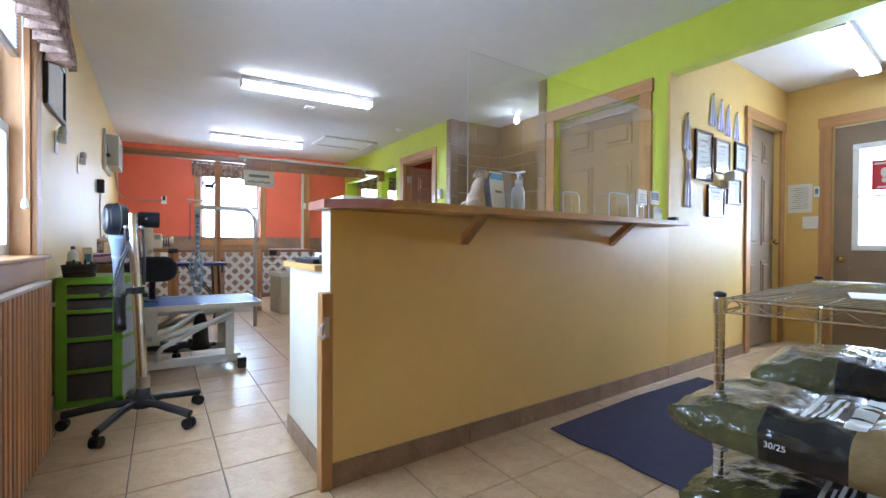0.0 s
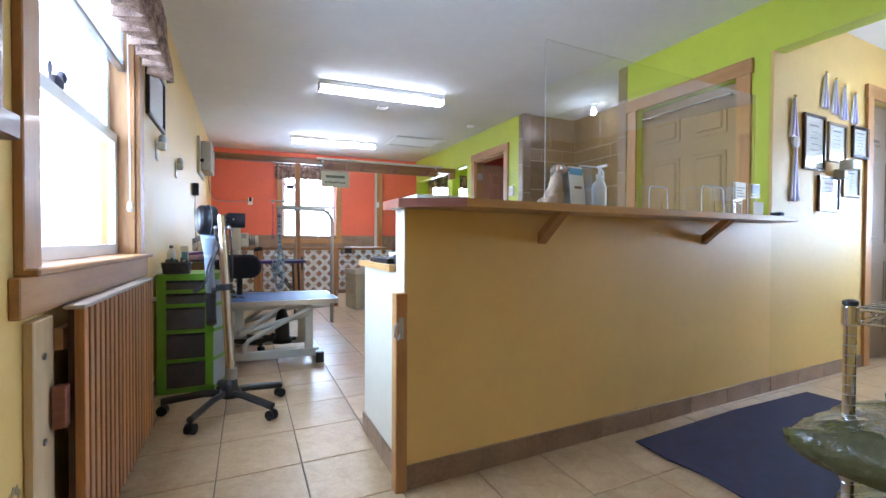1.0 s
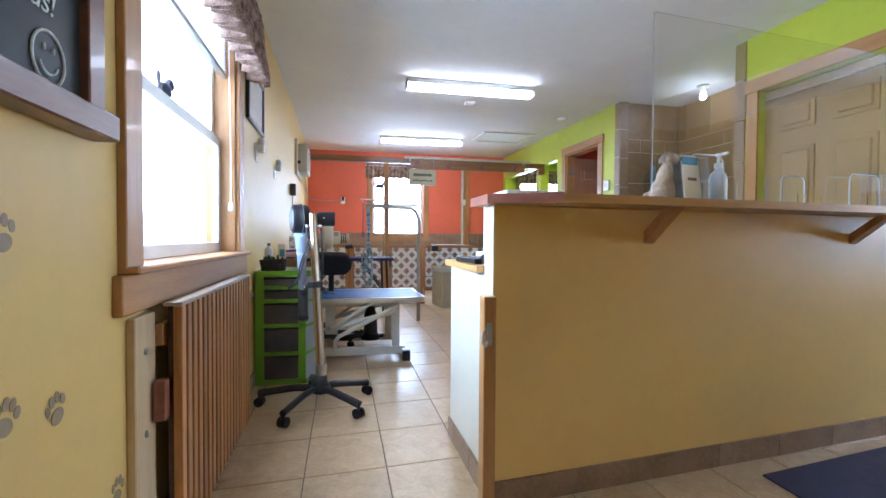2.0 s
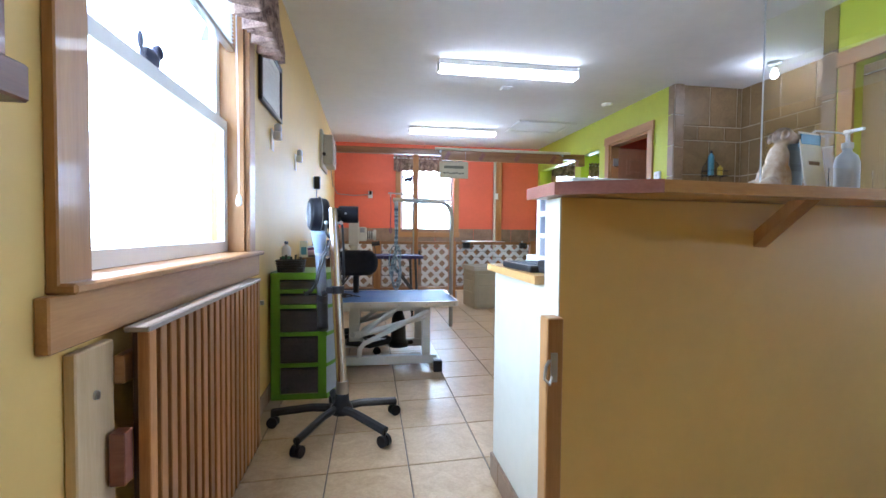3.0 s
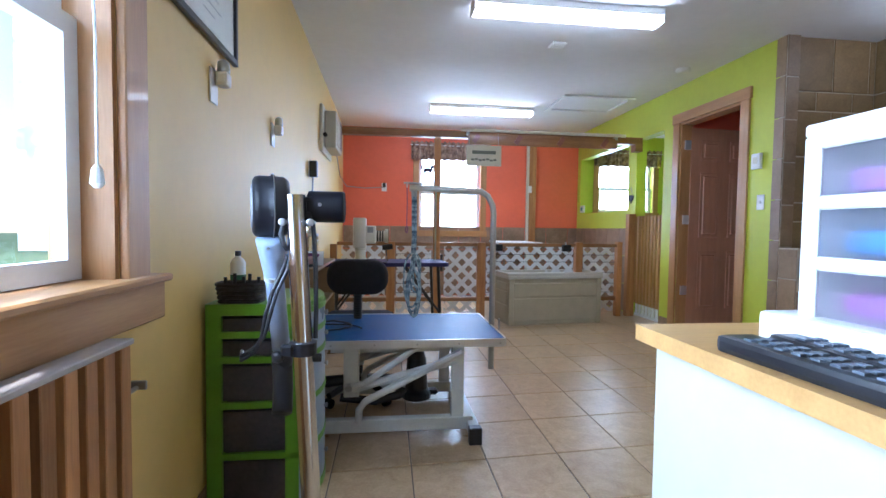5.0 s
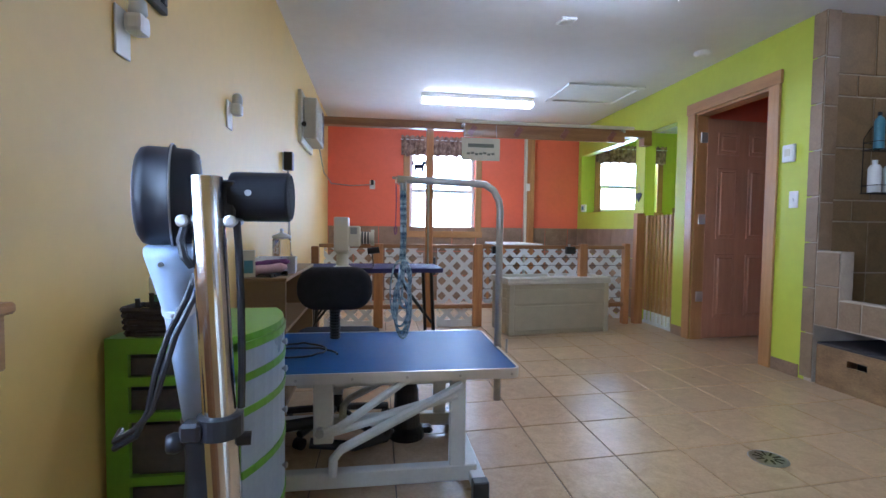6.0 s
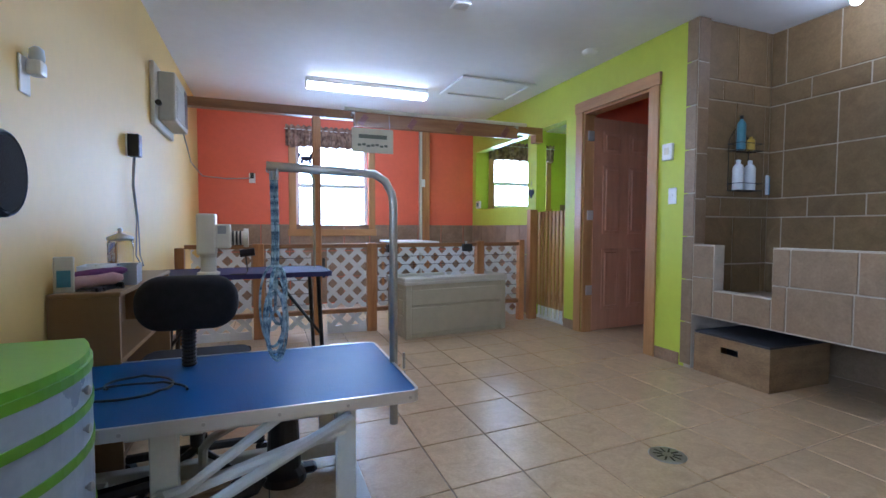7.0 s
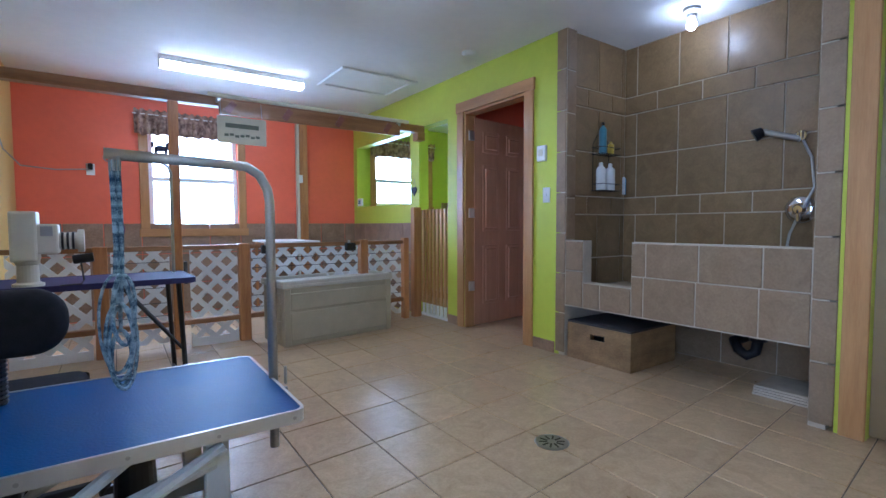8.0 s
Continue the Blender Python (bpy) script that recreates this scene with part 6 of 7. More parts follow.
for x in (1.72, 2.50):
    f = thing("feeder_cup", at(x, FY - 0.05, 0.74), "small black feeder cup clipped on fence", "cup", "feeder cups")
    part("cup", boxes((-0.045, -0.035, 0, 0.045, 0.03, 0.075), bevel=0.008, seg=2), M_BLACK, f)
    part("clip", boxes((-0.01, 0.02, 0.05, 0.01, 0.032, 0.10)), M_STEEL, f)
lt = part("gate_latch", boxes((1.085, -0.05, 0.52, 1.11, -0.022, 0.70), bevel=0.004), M_BLACK, fence, "black gate latch")

beam = thing("ceiling_beam", at(0, FY, 1.955), "long cedar beam over the kennel fence", "beam")
part("beam", boxes((LX, -0.045, 0, RX - 0.0, 0.045, 0.075), bevel=0.004), M_CEDARX, beam)
part("block", boxes((3.28, -0.05, -0.08, RX, 0.05, 0.0), bevel=0.003), M_CEDARX, beam)
sc = thing("raised_gate_panel", at(0, FY - 0.10, 1.86), "slatted gate panel raised on pale rail below beam", "gate")
bm = bmesh.new()
rod(bm, (1.28, -0.02, 0.165), (3.12, -0.02, 0.165), 0.017, seg=14)
part("rail", bm, M_CREAMP, sc, "pale round rail")
part("board", boxes((1.36, -0.012, 0.02, 3.03, 0.012, 0.135), bevel=0.003), M_CEDARX, sc)
for k, x in enumerate((1.42, 1.88, 2.36, 2.86)):
    bm = bmesh.new()
    box(bm, x, -0.022, 0.03, x + 0.05, -0.012, 0.13, turn=pose(0, 0, 0, 0, 35, 0))
    part("dark_slat", bm, M_MAHOG, sc)
for x in (1.36, 3.02):
    part("hanger", boxes((x - 0.012, -0.02, 0.12, x + 0.012, 0.10, 0.15)), M_STEEL, sc)
sn = thing("hanging_sign", at(1.335, FY - 0.155, 1.645), "cream wooden sign with faded script hanging from beam", "sign")
part("board", boxes((0, -0.006, 0, 0.375, 0.006, 0.215), bevel=0.002), mat("cream_sign", (0.62, 0.58, 0.44), 0.6, var=0.05), sn)
bm = boxes((0.06, -0.0075, 0.125, 0.315, -0.006, 0.16))
for k in range(7):
    box(bm, 0.05 + 0.04 * k, -0.0075, 0.055 + 0.006 * math.sin(k * 2.1), 0.082 + 0.04 * k, -0.006, 0.075 + 0.006 * math.sin(k * 2.1))
part("lettering", bm, mat("faded_print", (0.15, 0.16, 0.12), 0.7), sn, "plain grey bars in place of lettering")
bm = bmesh.new()
for x in (0.03, 0.345):
    rod(bm, (x, 0, 0.21), (x, 0.03, 0.35), 0.002, seg=6)
part("cord", bm, M_STEEL, sn)
wpst = thing("kennel_post", at(2.645, BY - 0.045, 0.0), "cedar upright with switch plate on red wall", "post")
part("post", boxes((-0.05, -0.035, 0, 0.05, 0.033, 2.28), bevel=0.003), M_CEDAR, wpst)
part("divider", boxes((-0.085, -0.03, 0, -0.055, 0.03, 2.26)), M_CREAMP, wpst, "pale edge strip")
part("switch_plate", boxes((-0.07, -0.05, 1.52, -0.02, -0.035, 1.62), bevel=0.002), M_WHITE, wpst)
kb = thing("kennel_bench", at(2.0, 7.3, 0), "white topped kennel bench behind the fence", "bench")
part("top", boxes((0, 0, 0.79, 0.50, 0.9, 0.815), bevel=0.004), M_LATT, kb)
for x, y in ((0.02, 0.02), (0.45, 0.02), (0.02, 0.85), (0.45, 0.85)):
    part("leg", boxes((x, y, 0, x + 0.03, y + 0.03, 0.79)), M_CEDAR, kb)

# ---- deck box ----
db = thing("deck_box", at(1.735, 6.075, 0, 7), "taupe resin storage deck box with tray lid", "storage box")
bw, bd_, bh = 1.04, 0.42, 0.475
bm = bmesh.new()
box(bm, 0, 0, 0.0, bw, bd_, bh, bevel=0.01, seg=2)
part("body", bm, M_TAUPE, db)
for z0, z1 in ((0.04, 0.275), (0.29, 0.43)):
    part("front_panel", boxes((0.05, -0.012, z0, bw - 0.05, 0.002, z1), bevel=0.006), M_TAUPE, db)
for z0, z1 in ((0.04, 0.20), (0.215, 0.34), (0.355, 0.43)):
    part("side_panel", boxes((-0.007, 0.05, z0, 0.002, bd_ - 0.04, z1), bevel=0.004), M_TAUPE, db)
for x in (0.0, bw - 0.05):
    part("corner_post", boxes((x - 0.004, -0.014, 0, x + 0.054, 0.03, bh), bevel=0.006), M_TAUPE, db)
lid = part("lid", boxes((-0.018, -0.02, bh, bw + 0.018, bd_ + 0.01, bh + 0.03), bevel=0.007, seg=2), M_TAUPEL, db)
for a in ((-0.016, -0.018, bw + 0.016, 0.012), (-0.016, bd_ - 0.022, bw + 0.016, bd_ + 0.008), (-0.016, 0.012, 0.014, bd_ - 0.022), (bw - 0.014, 0.012, bw + 0.016, bd_ - 0.022)):
    part("rim", boxes((a[0], a[1], bh + 0.028, a[2], a[3], bh + 0.058), bevel=0.007, seg=2), M_TAUPEL, lid)

# ---- little gate in the annex opening ----
ag = thing("annex_gate", at(RX + 0.02, 6.10, 0), "slatted oak gate closing the annex opening", "gate")
for z in (0.22, 1.08):
    part("rail", boxes((0.012, 0.0, z, 0.032, 0.58, z + 0.06), bevel=0.002), M_CEDARX, ag)
part("stile", boxes((-0.005, 0.0, 0.02, 0.03, 0.025, 1.16), bevel=0.003), M_WZ, ag)
for k in range(8):
    y = 0.05 + k * 0.067
    s = part("slat", boxes((-0.01, y, 0.14, 0.012, y + 0.036, 1.15), bevel=0.003), M_WZ, ag)
    part("slat_foot", boxes((-0.009, y + 0.003, 0.015, 0.011, y + 0.033, 0.138), bevel=0.003), M_LATT, s, "white painted slat foot")
part("threshold", boxes((0.0, 0.0, 0.0, 0.03, 0.58, 0.03)), M_LATT, ag, "white threshold board")
ht = thing("heart_plaque", at(RX - 0.001, 6.715, 1.36), "dark heart shaped plaque hanging on string", "plaque")
bm = bmesh.new()
pts = [(0.055 * (16 * math.sin(a) ** 3) / 16, 0.055 * (13 * math.cos(a) - 5 * math.cos(2 * a) - 2 * math.cos(3 * a) - math.cos(4 * a)) / 16) for a in [2 * math.pi * k / 32 for k in range(32)]]
prism(bm, pts, 0, 0.010, pose(0, 0, 0, 90, 0, -90))
part("heart", bm, M_SLATE, ht)
bm = bmesh.new()
tube(bm, [(-0.004, -0.03, 0.03), (-0.004, 0, 0.13), (-0.004, 0.03, 0.03)], 0.0015, 6)
part("string", bm, M_GREY, ht)


def plate(m, label, kind):
    th = thing(kind, m, label, kind.replace("_", " "))
    part("plate", boxes((-0.006, -0.036, -0.058, 0, 0.036, 0.058), bevel=0.002), M_WHITE, th)
    return th


p = plate(at(RX - 0.001, 4.79, 1.21), "white light switch on the green wall", "wall_switch")
part("toggle", boxes((-0.014, -0.006, -0.012, -0.006, 0.006, 0.012), bevel=0.001), M_WHITE, p)
p = thing("thermostat", at(RX - 0.001, 4.83, 1.53), "white wall thermostat on the green wall", "thermostat")
part("body", boxes((-0.028, -0.045, -0.06, 0, 0.045, 0.06), bevel=0.005), M_WHITE, p)
part("dial", boxes((-0.031, -0.02, -0.02, -0.028, 0.02, 0.03)), M_CREAMP, p)
p = thing("power_timer", at(RX - 0.001, 8.06, 1.29), "white power timer in a wall outlet", "timer")
part("body", boxes((-0.03, -0.06, -0.05, 0, 0.06, 0.05), bevel=0.005), M_WHITE, p)
part("dial", boxes((-0.033, -0.03, -0.025, -0.03, 0.03, 0.025)), M_TEAL, p)
p = thing("wall_outlet", pose(0.47, BY - 0.001, 1.56, 0, 0, -90) @ pose(0, 0, 0, 0, 0, 180), "white outlet with black plug on red wall", "outlet")
part("plate", boxes((-0.006, -0.036, -0.058, 0, 0.036, 0.058), bevel=0.002), M_WHITE, p)
part("plug", boxes((-0.05, -0.02, -0.005, -0.006, 0.02, 0.06), bevel=0.006), M_BLACK, p)

# ---- ceiling fittings ----
h = thing("attic_hatch", at(2.36, 6.30, CZ), "white framed attic hatch in the ceiling", "hatch", kind="structure")
for a in ((0, 0, 0.80, 0.06), (0, 0.58, 0.80, 0.64), (0, 0.06, 0.06, 0.58), (0.74, 0.06, 0.80, 0.58)):
    part("trim", boxes((a[0], a[1], -0.022, a[2], a[3], -0.001), bevel=0.004), M_CEIL, h)
part("panel", boxes((0.06, 0.06, -0.006, 0.74, 0.58, -0.001)), M_CEIL, h)
s = thing("smoke_detector", at(3.085, 5.39, CZ), "white round smoke detector on the ceiling", "smoke detector")
part("body", lathe(bmesh.new(), [(0.06, -0.001), (0.06, -0.018), (0.045, -0.035), (0.02, -0.038)], 22), M_WHITE, s)
v = thing("ceiling_vent", at(1.80, 5.03, CZ), "small white square ceiling vent", "vent")
part("cover", boxes((-0.055, -0.055, -0.02, 0.055, 0.055, -0.001), bevel=0.006), M_WHITE, v)
for k in range(5):
    part("slat", boxes((-0.045, -0.042 + k * 0.018, -0.024, 0.045, -0.034 + k * 0.018, -0.02)), M_WHITE, v)

# ---- wash alcove fittings ----
cr = thing("step_crate", at(3.375, 4.06, 0), "worn plywood step box with hand slot", "crate")
part("front", boxes((0, 0, 0.0, 0.012, 0.20, 0.262), (0, 0.32, 0.0, 0.012, 0.52, 0.262), (0, 0.20, 0, 0.012, 0.32, 0.165), (0, 0.20, 0.205, 0.012, 0.32, 0.262)), M_PLY, cr)
part("side", boxes((0.012, 0, 0, 0.55, 0.012, 0.262)), M_PLY, cr)
part("side", boxes((0.012, 0.508, 0, 0.55, 0.52, 0.262)), M_PLY, cr)
part("top", boxes((0.0, 0, 0.263, 0.56, 0.52, 0.277), bevel=0.002), mat("dark_step_top", (0.05, 0.045, 0.05), 0.8), cr, "dark non-slip top")
# added black sheet halfway in, painting the shade behind the hand slot
part("back", boxes((0.30, 0.012, 0, 0.31, 0.508, 0.26)), M_BLACK, cr)
dp = thing("drain_pipe", at(3.95, 3.54, 0.0), "black plastic drain trap under the bath", "pipe")
bm = bmesh.new()
tube(bm, [(0, 0, 0.42), (0, 0, 0.24), (-0.01, 0.01, 0.17), (-0.03, 0.05, 0.14), (-0.03, 0.10, 0.17), (-0.02, 0.13, 0.22), (0.17, 0.13, 0.22)], 0.032, 14)
lathe(bm, [(0.05, 0.24), (0.05, 0.28)], 16)
part("trap", bm, M_GLOSSB, dp, smooth=True)
lb = thing("spare_tile_stack", at(3.62, 3.14, 0), "stack of spare pale tiles under the bath", "tile stack")
for k in range(4):
    part("tile", boxes((0.008 * k, 0.006 * (k % 2), k * 0.013, 0.30 + 0.006 * k, 0.30, k * 0.013 + 0.011), bevel=0.002), M_GROUTL, lb)
fd = thing("floor_drain", at(2.215, 3.70, 0.0005), "round grey slotted floor drain", "drain")
part("rim", lathe(bmesh.new(), [(0.075, 0.0), (0.078, 0.003), (0.070, 0.005), (0.066, 0.003)], 28), M_STEEL, fd)
part("plate", lathe(bmesh.new(), [(0.066, 0.001), (0.066, 0.004), (0.01, 0.0045)], 28), M_STEEL, fd)
for k in range(10):
    a = 2 * math.pi * k / 10
    bm = bmesh.new()
    box(bm, 0.022, -0.004, 0.0047, 0.058, 0.004, 0.0062)
    bmesh.ops.rotate(bm, verts=bm.verts[:], matrix=Matrix.Rotation(a, 3, "Z"))
    part("slot", bm, M_BLACK, fd)
sh = thing("hand_shower", at(4.12, 3.40, 1.50), "chrome hand shower with hose on tiled wall", "shower")
bm = bmesh.new()
rod(bm, (0.0, -0.01, 0.02), (-0.04, -0.01, 0.02), 0.028, seg=18)
rod(bm, (-0.03, -0.01, 0.0), (-0.03, -0.01, 0.05), 0.018, seg=14)
part("holder", bm, M_CHROME, sh)
bm = bmesh.new()
rod(bm, (-0.035, -0.005, 0.0), (-0.06, 0.19, 0.07), 0.017, 0.020, seg=14)
part("handle", bm, M_STEEL, sh)
bm = bmesh.new()
rod(bm, (-0.055, 0.19, 0.075), (-0.075, 0.235, 0.05), 0.03, 0.042, seg=20)
part("head", bm, M_GLOSSB, sh, "black faced shower head")
bm = bmesh.new()
tube(bm, [(-0.035, -0.02, -0.01), (-0.05, -0.07, -0.12), (-0.055, -0.09, -0.30), (-0.05, -0.02, -0.45), (-0.05, 0.03, -0.58), (-0.045, 0.05, -0.70), (-0.05, 0.03, -0.80)], 0.008, 8)
part("hose", bm, M_STEEL, sh, smooth=True)
va = thing("shower_valve", at(4.12, 3.39, 1.07), "round chrome shower valve on tiled wall", "valve")
part("escutcheon", lathe(bmesh.new(), [(0.085, 0.0), (0.085, 0.006), (0.06, 0.016), (0.03, 0.02)], 28, pose(0, 0, 0, 0, -90, 0)), M_CHROME, va, smooth=True)
bm = bmesh.new()
lathe(bm, [(0.032, 0.018), (0.032, 0.05), (0.024, 0.06)], 18, pose(0, 0, 0, 0, -90, 0))
box(bm, -0.06, -0.008, -0.075, -0.045, 0.008, 0.0, bevel=0.003)
part("lever", bm, M_CHROME, va)
cw = thing("wire_caddy", at(3.80, 4.62, 1.245), "dark wire corner caddy on tiled wall", "caddy")
bm = bmesh.new()
for z in (0.0, 0.28):
    for dz in (0.0, 0.05):
        tube(bm, [(-0.11, 0.0, z + dz), (-0.11, -0.10, z + dz), (0.11, -0.10, z + dz), (0.11, 0.0, z + dz), (-0.11, 0.0, z + dz)], 0.0025, 6)
    for k in range(7):
        rod(bm, (-0.10 + k * 0.033, 0, z), (-0.10 + k * 0.033, -0.10, z), 0.0015, seg=6)
tube(bm, [(-0.10, 0.0, 0.0), (-0.10, 0.0, 0.36), (-0.05, 0.0, 0.43), (0.0, 0.0, 0.46), (0.05, 0.0, 0.43), (0.10, 0.0, 0.36), (0.10, 0.0, 0.0)], 0.003, 6)
part("wire", bm, M_BLACK, cw)
bottle("shampoo_bottle", at(3.735, 4.57, 1.249), 0.036, 0.21, M_WHITE, M_WHITE, "white shampoo bottle in the wire caddy")
bottle("shampoo_bottle", at(3.845, 4.565, 1.249), 0.036, 0.21, M_WHITE, M_WHITE, "white shampoo bottle in the wire caddy")
bottle("conditioner_bottle", at(3.755, 4.57, 1.529), 0.028, 0.24, M_TEAL, M_BLACK, "teal conditioner bottle in upper caddy basket")
bottle("small_bottle", at(3.855, 4.57, 1.529), 0.026, 0.10, M_MUSTARD, M_MUSTARD, "small yellow bottle in upper caddy basket")
br = thing("scrub_brush", at(3.985, 4.535, 1.22, 20), "blue and white scrub brush hung on caddy", "brush")
part("handle", boxes((-0.012, -0.01, 0, 0.006, 0.01, 0.14), bevel=0.004), M_FROSTW, br)
part("bristles", boxes((0.006, -0.012, 0.0, 0.02, 0.012, 0.13), bevel=0.003), M_BLUEP, br)

# ---- pieces of floor and walls ----
def slab_mesh(name, x, y, z, material, bevel=0.0025):
    bm = bmesh.new()
    box(bm, -x / 2, -y / 2, -z / 2, x / 2, y / 2, z / 2)
    if bevel:
        es = [e for e in bm.edges]
        bmesh.ops.bevel(bm, geom=es, offset=bevel, segments=1, affect="EDGES")
    me = bpy.data.meshes.new(name)
    bm.to_mesh(me)
    bm.free()
    me.materials.append(material)
    return me


SLABS = {}


def piece(name, parent, x0, y0, z0, x1, y1, z1, material):
    """One tile; equal sizes share a mesh."""
    key = (name, round(x1 - x0, 3), round(y1 - y0, 3), round(z1 - z0, 3), material.name)
    if key not in SLABS:
        SLABS[key] = slab_mesh(name, key[1], key[2], key[3], material)
    ob = new(name, SLABS[key])
    ob.location = ((x0 + x1) / 2, (y0 + y1) / 2, (z0 + z1) / 2)
    ob.parent = parent
    return ob


# floor tiles, laid a few degrees askew to the walls
UX, UY, ORG = Vector((0.3195, 0.0235, 0)), Vector((0.002, 0.362, 0)), Vector((1.25, 4.144, 0))
J = 0.005


def tile_into(bm, o):
    u, v = UX.normalized() * J / 2, UY.normalized() * J / 2
    ring = [o + u + v, o + UX - u + v, o + UX + UY - u - v, o + UY + u - v]
    mid = o + (UX + UY) / 2
    lo = [bm.verts.new(p + Vector((0, 0, -0.012))) for p in ring]
    m1 = [bm.verts.new(p + Vector((0, 0, -0.002))) for p in ring]
    hi = [bm.verts.new(p + (mid - p).normalized() * 0.003) for p in ring]
    for a, b in ((lo, m1), (m1, hi)):
        for k in range(4):
            bm.faces.new((a[k], a[(k + 1) % 4], b[(k + 1) % 4], b[k]))
    bm.faces.new(hi)
    bm.faces.new(lo[::-1])


bm = bmesh.new()
tile_into(bm, -(UX + UY) / 2)
bmesh.ops.recalc_face_normals(bm, faces=bm.faces[:])
tile_mesh = bpy.data.meshes.new("floor_tile")
bm.to_mesh(tile_mesh)
bm.free()
tile_mesh.materials.append(M_FLOOR)
far = bmesh.new()
for i in range(-6, 16):
    for j in range(-18, 13):
        o = ORG + UX * i + UY * j
        c = o + (UX + UY) / 2
        if not (LX - 0.10 < c.x < EX + 0.05 and SY < c.y < BY + 0.05):
            continue
        if c.x < RX + 0.05 and 0.9 < c.y < 7.0:
            ob = new("floor_tile", tile_mesh)
            ob.location = c
            ob.parent = floor
        else:
            tile_into(far, o)
bmesh.ops.recalc_face_normals(far, faces=far.faces[:])
rest = part("floor_tile_rest", far, M_FLOOR, floor)
tagged(rest, "beige ceramic floor tiles further off", kind="stuff")


def run(parent, axis, at, out, u0, u1, step, first, z0, z1, material, j=0.0085, name="wall_tile"):
    """A row of wall tiles along axis between u0 and u1."""
    u = first
    while u > u0:
        u -= step
    while u < u1 - 1e-4:
        a, b = max(u, u0) + j / 2, min(u + step, u1) - j / 2
        if b - a > 0.012:
            if axis == "y":
                piece(name, parent, min(at, at + out), a, z0 + j / 2, max(at, at + out), b, z1 - j / 2, material)
            else:
                piece(name, parent, a, min(at, at + out), z0 + j / 2, b, max(at, at + out), z1 - j / 2, material)
        u += step


ROWS_T = [(0.72, 1.06, 0.0), (1.06, 1.20, 0.17), (1.20, 1.54, 0.0), (1.54, 1.876, 0.0), (1.876, 2.017, 0.17), (2.017, 2.41, 0.0)]
for z0, z1, sh in ROWS_T:
    run(alcove, "y", 4.13, -0.008, 3.10, 4.63, 0.342, 3.495 + sh, z0, z1, M_WTILE)
    run(alcove, "x", 4.63, -0.008, RX + 0.01, 4.122, 0.30, 3.47 + sh, z0, z1, M_WTILE)
    run(alcove, "x", 3.10, 0.008, RX + 0.01, 4.122, 0.30, 3.47 + sh, z0, z1, M_WTILE)
run(alcove, "y", 4.13, -0.008, 3.10, 4.63, 0.342, 3.495, 0.50, 0.72, M_WTILE)
run(alcove, "x", 4.63, -0.008, RX + 0.10, 4.122, 0.30, 3.47, 0.50, 0.72, M_WTILE)
for k in range(8):
    z0, z1 = 0.02 + k * 0.30, min(0.02 + (k + 1) * 0.30, 2.41)
    piece("wall_tile", alcove, RX - 0.008, 4.603, z0 + 0.004, RX, 4.69, z1 - 0.004, M_FTILE)
    piece("wall_tile", alcove, RX - 0.008, 3.0, z0 + 0.004, RX, 3.097, z1 - 0.004, M_FTILE)
# inner face of the pier, and the wall under the bath
for k in range(5):
    z0, z1 = 0.87 + k * 0.31, min(0.87 + (k + 1) * 0.31, 2.41)
    piece("wall_tile", alcove, RX + 0.001, 4.596, z0 + 0.004, RX + 0.099, 4.6025, z1 - 0.004, M_FTILE)
run(alcove, "y", 4.13, -0.008, 3.10, 4.63, 0.342, 3.495, 0.0, 0.40, M_FTILE)
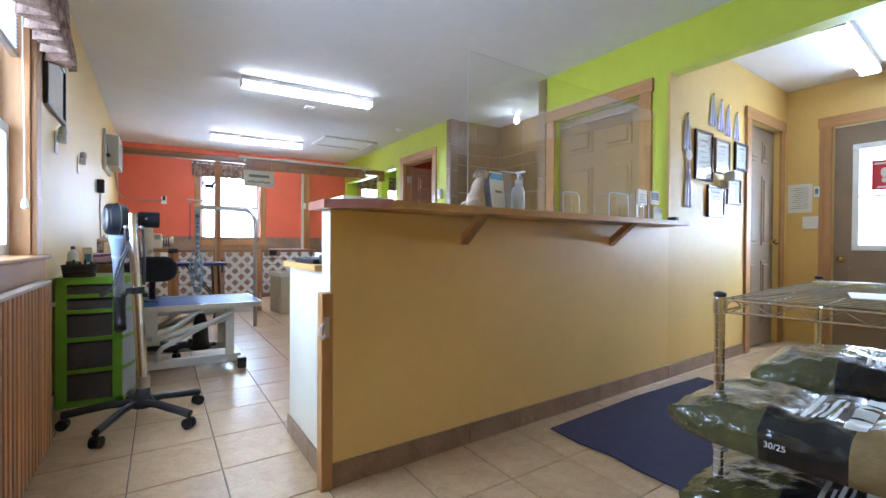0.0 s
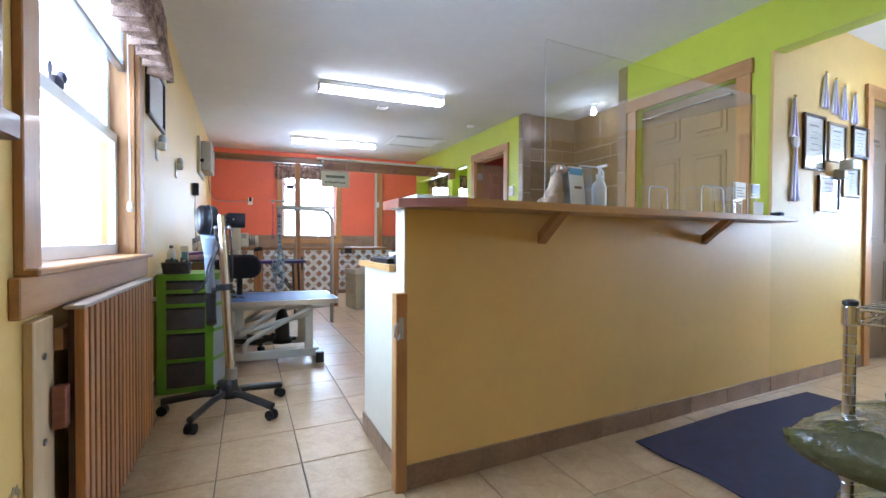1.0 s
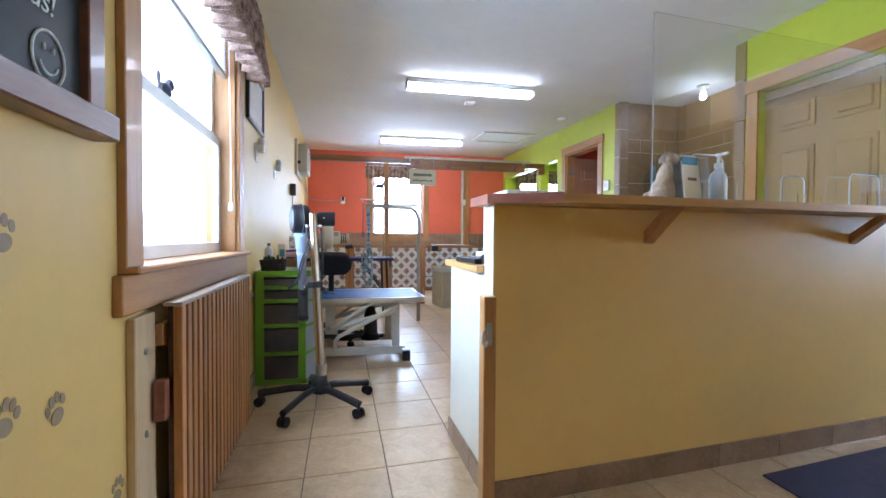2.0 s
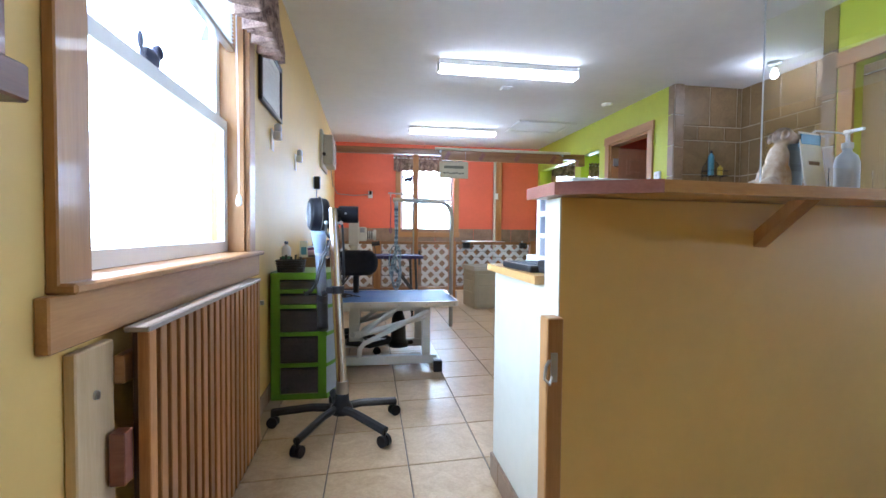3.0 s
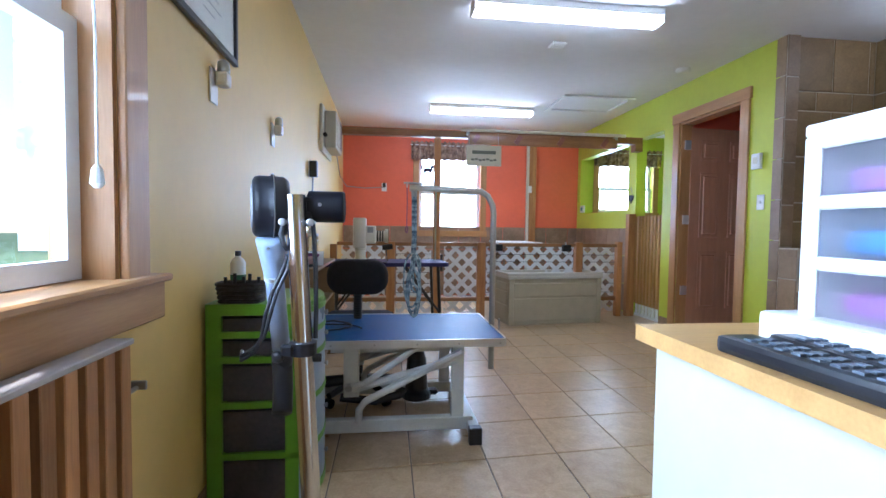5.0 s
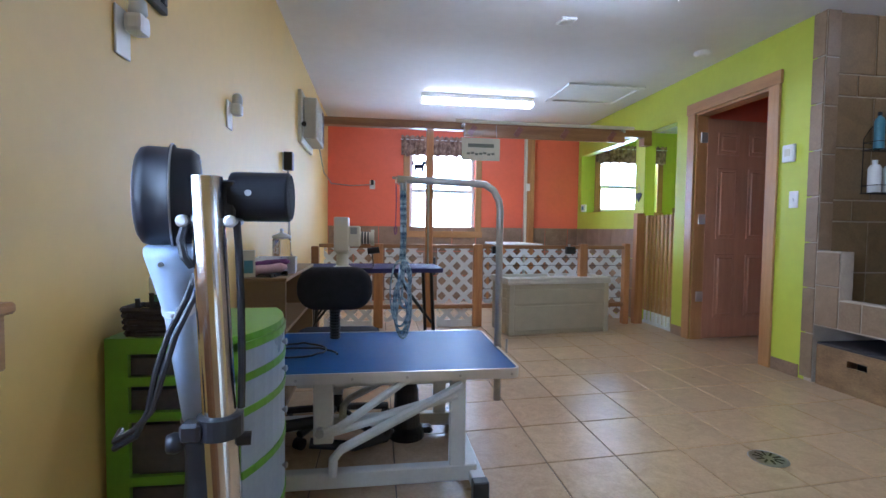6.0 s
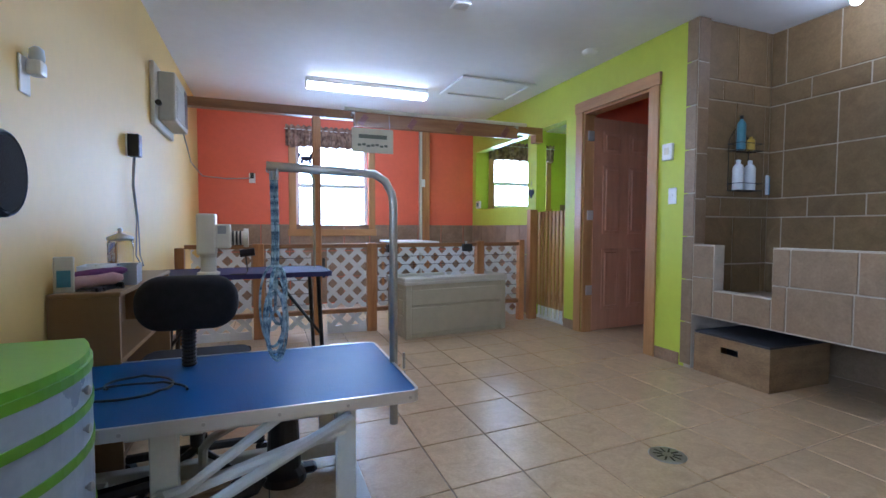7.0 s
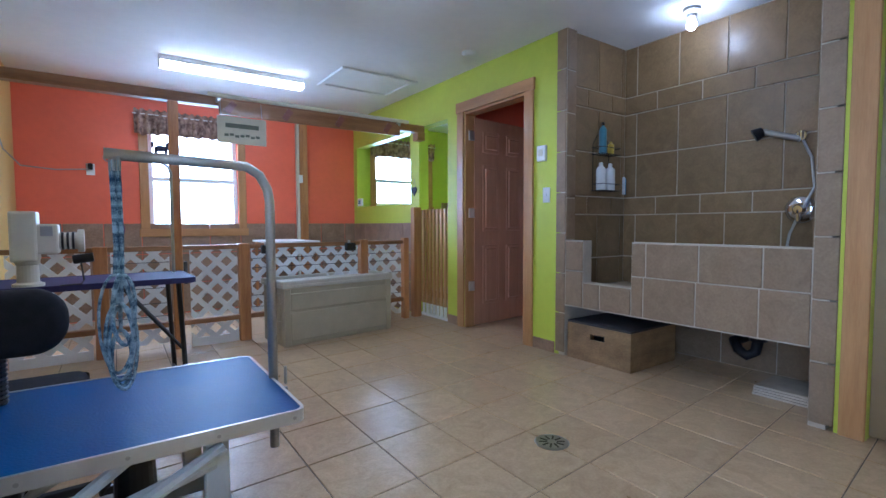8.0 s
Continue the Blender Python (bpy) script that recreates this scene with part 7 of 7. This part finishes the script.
# front of the tub, with the low step-over
run(alcove, "y", RX, -0.008, 3.10, 4.06, 0.325, 3.31, 0.645, 0.862, M_FTILE)
run(alcove, "y", RX, -0.008, 3.10, 4.06, 0.325, 3.325, 0.385, 0.645, M_FTILE)
run(alcove, "y", RX, -0.008, 4.06, 4.44, 0.325, 4.30, 0.385, 0.565, M_FTILE)
run(alcove, "y", RX, -0.008, 4.44, 4.60, 0.325, 4.44, 0.645, 0.862, M_FTILE)
run(alcove, "y", RX, -0.008, 4.44, 4.60, 0.325, 4.44, 0.385, 0.645, M_FTILE)
for k in range(11):
    a = LX + 0.005 + k * 0.333
    b = min(a + 0.326, RX - 0.002)
    for z0, z1 in ((0.01, 0.338), (0.345, 0.672), (0.679, 1.008)):
        piece("wall_tile", wall_red, a, BY - 0.010, z0, b, BY, z1, M_BTILE)
for k in range(5):
    a = 6.635 + k * 0.333
    for z0, z1 in ((0.01, 0.338), (0.345, 0.672), (0.679, 1.008)):
        piece("wall_tile", wall_green, RX - 0.010, a, z0, RX, min(a + 0.326, BY - 0.012), z1, M_BTILE)
for k in range(5):
    a = RX + 0.13 + k * 0.333
    piece("wall_tile", wall_annex, a, BY - 0.010, 1.0, a + 0.326, BY, 1.33 if a > 4.5 or a < 3.3 else 1.17, M_BTILE)
# low tile skirting
for k in range(8):
    a = E + 0.004 + k * 0.333
    b = min(a + 0.329, RX - 0.01) if k < 7 else RX - 0.004
    if b - a < 0.02:
        continue
    bm = bmesh.new()
    prism(bm, [(a, front_y(a) - 0.011), (b, front_y(b) - 0.011), (b, front_y(b)), (a, front_y(a))], 0.0, 0.088)
    part("skirting_tile", bm, M_BTILE, counter)
for k in range(3):
    a = front_y(E) + 0.004 + k * 0.25
    piece("skirting_tile", counter, E - 0.015, a, 0.0, E - 0.004, min(a + 0.246, 2.175), 0.088, M_BTILE)
skirt = thing("baseboard", Matrix(), "brown tile skirting along the walls", "skirting", kind="structure")
for k in range(30):
    a = SY + 0.01 + k * 0.333
    if a + 0.33 < BY:
        piece("skirting_tile", skirt, LX, a, 0.0, LX + 0.011, a + 0.329, 0.088, M_BTILE)
for k in range(4):
    a = RX + 0.006 + k * 0.333
    b = min(a + 0.329, 4.622)
    if b - a < 0.02:
        continue
    bm = bmesh.new()
    prism(bm, [(a, front_y(a) - 0.012), (b, front_y(b) - 0.012), (b, front_y(b) - 0.0005), (a, front_y(a) - 0.0005)], 0.0, 0.088)
    part("skirting_tile", bm, M_BTILE, skirt)
for a, b in ((4.70, 4.92), (5.92, 6.085)):
    piece("skirting_tile", skirt, RX - 0.011, a, 0.0, RX, b, 0.088, M_BTILE)
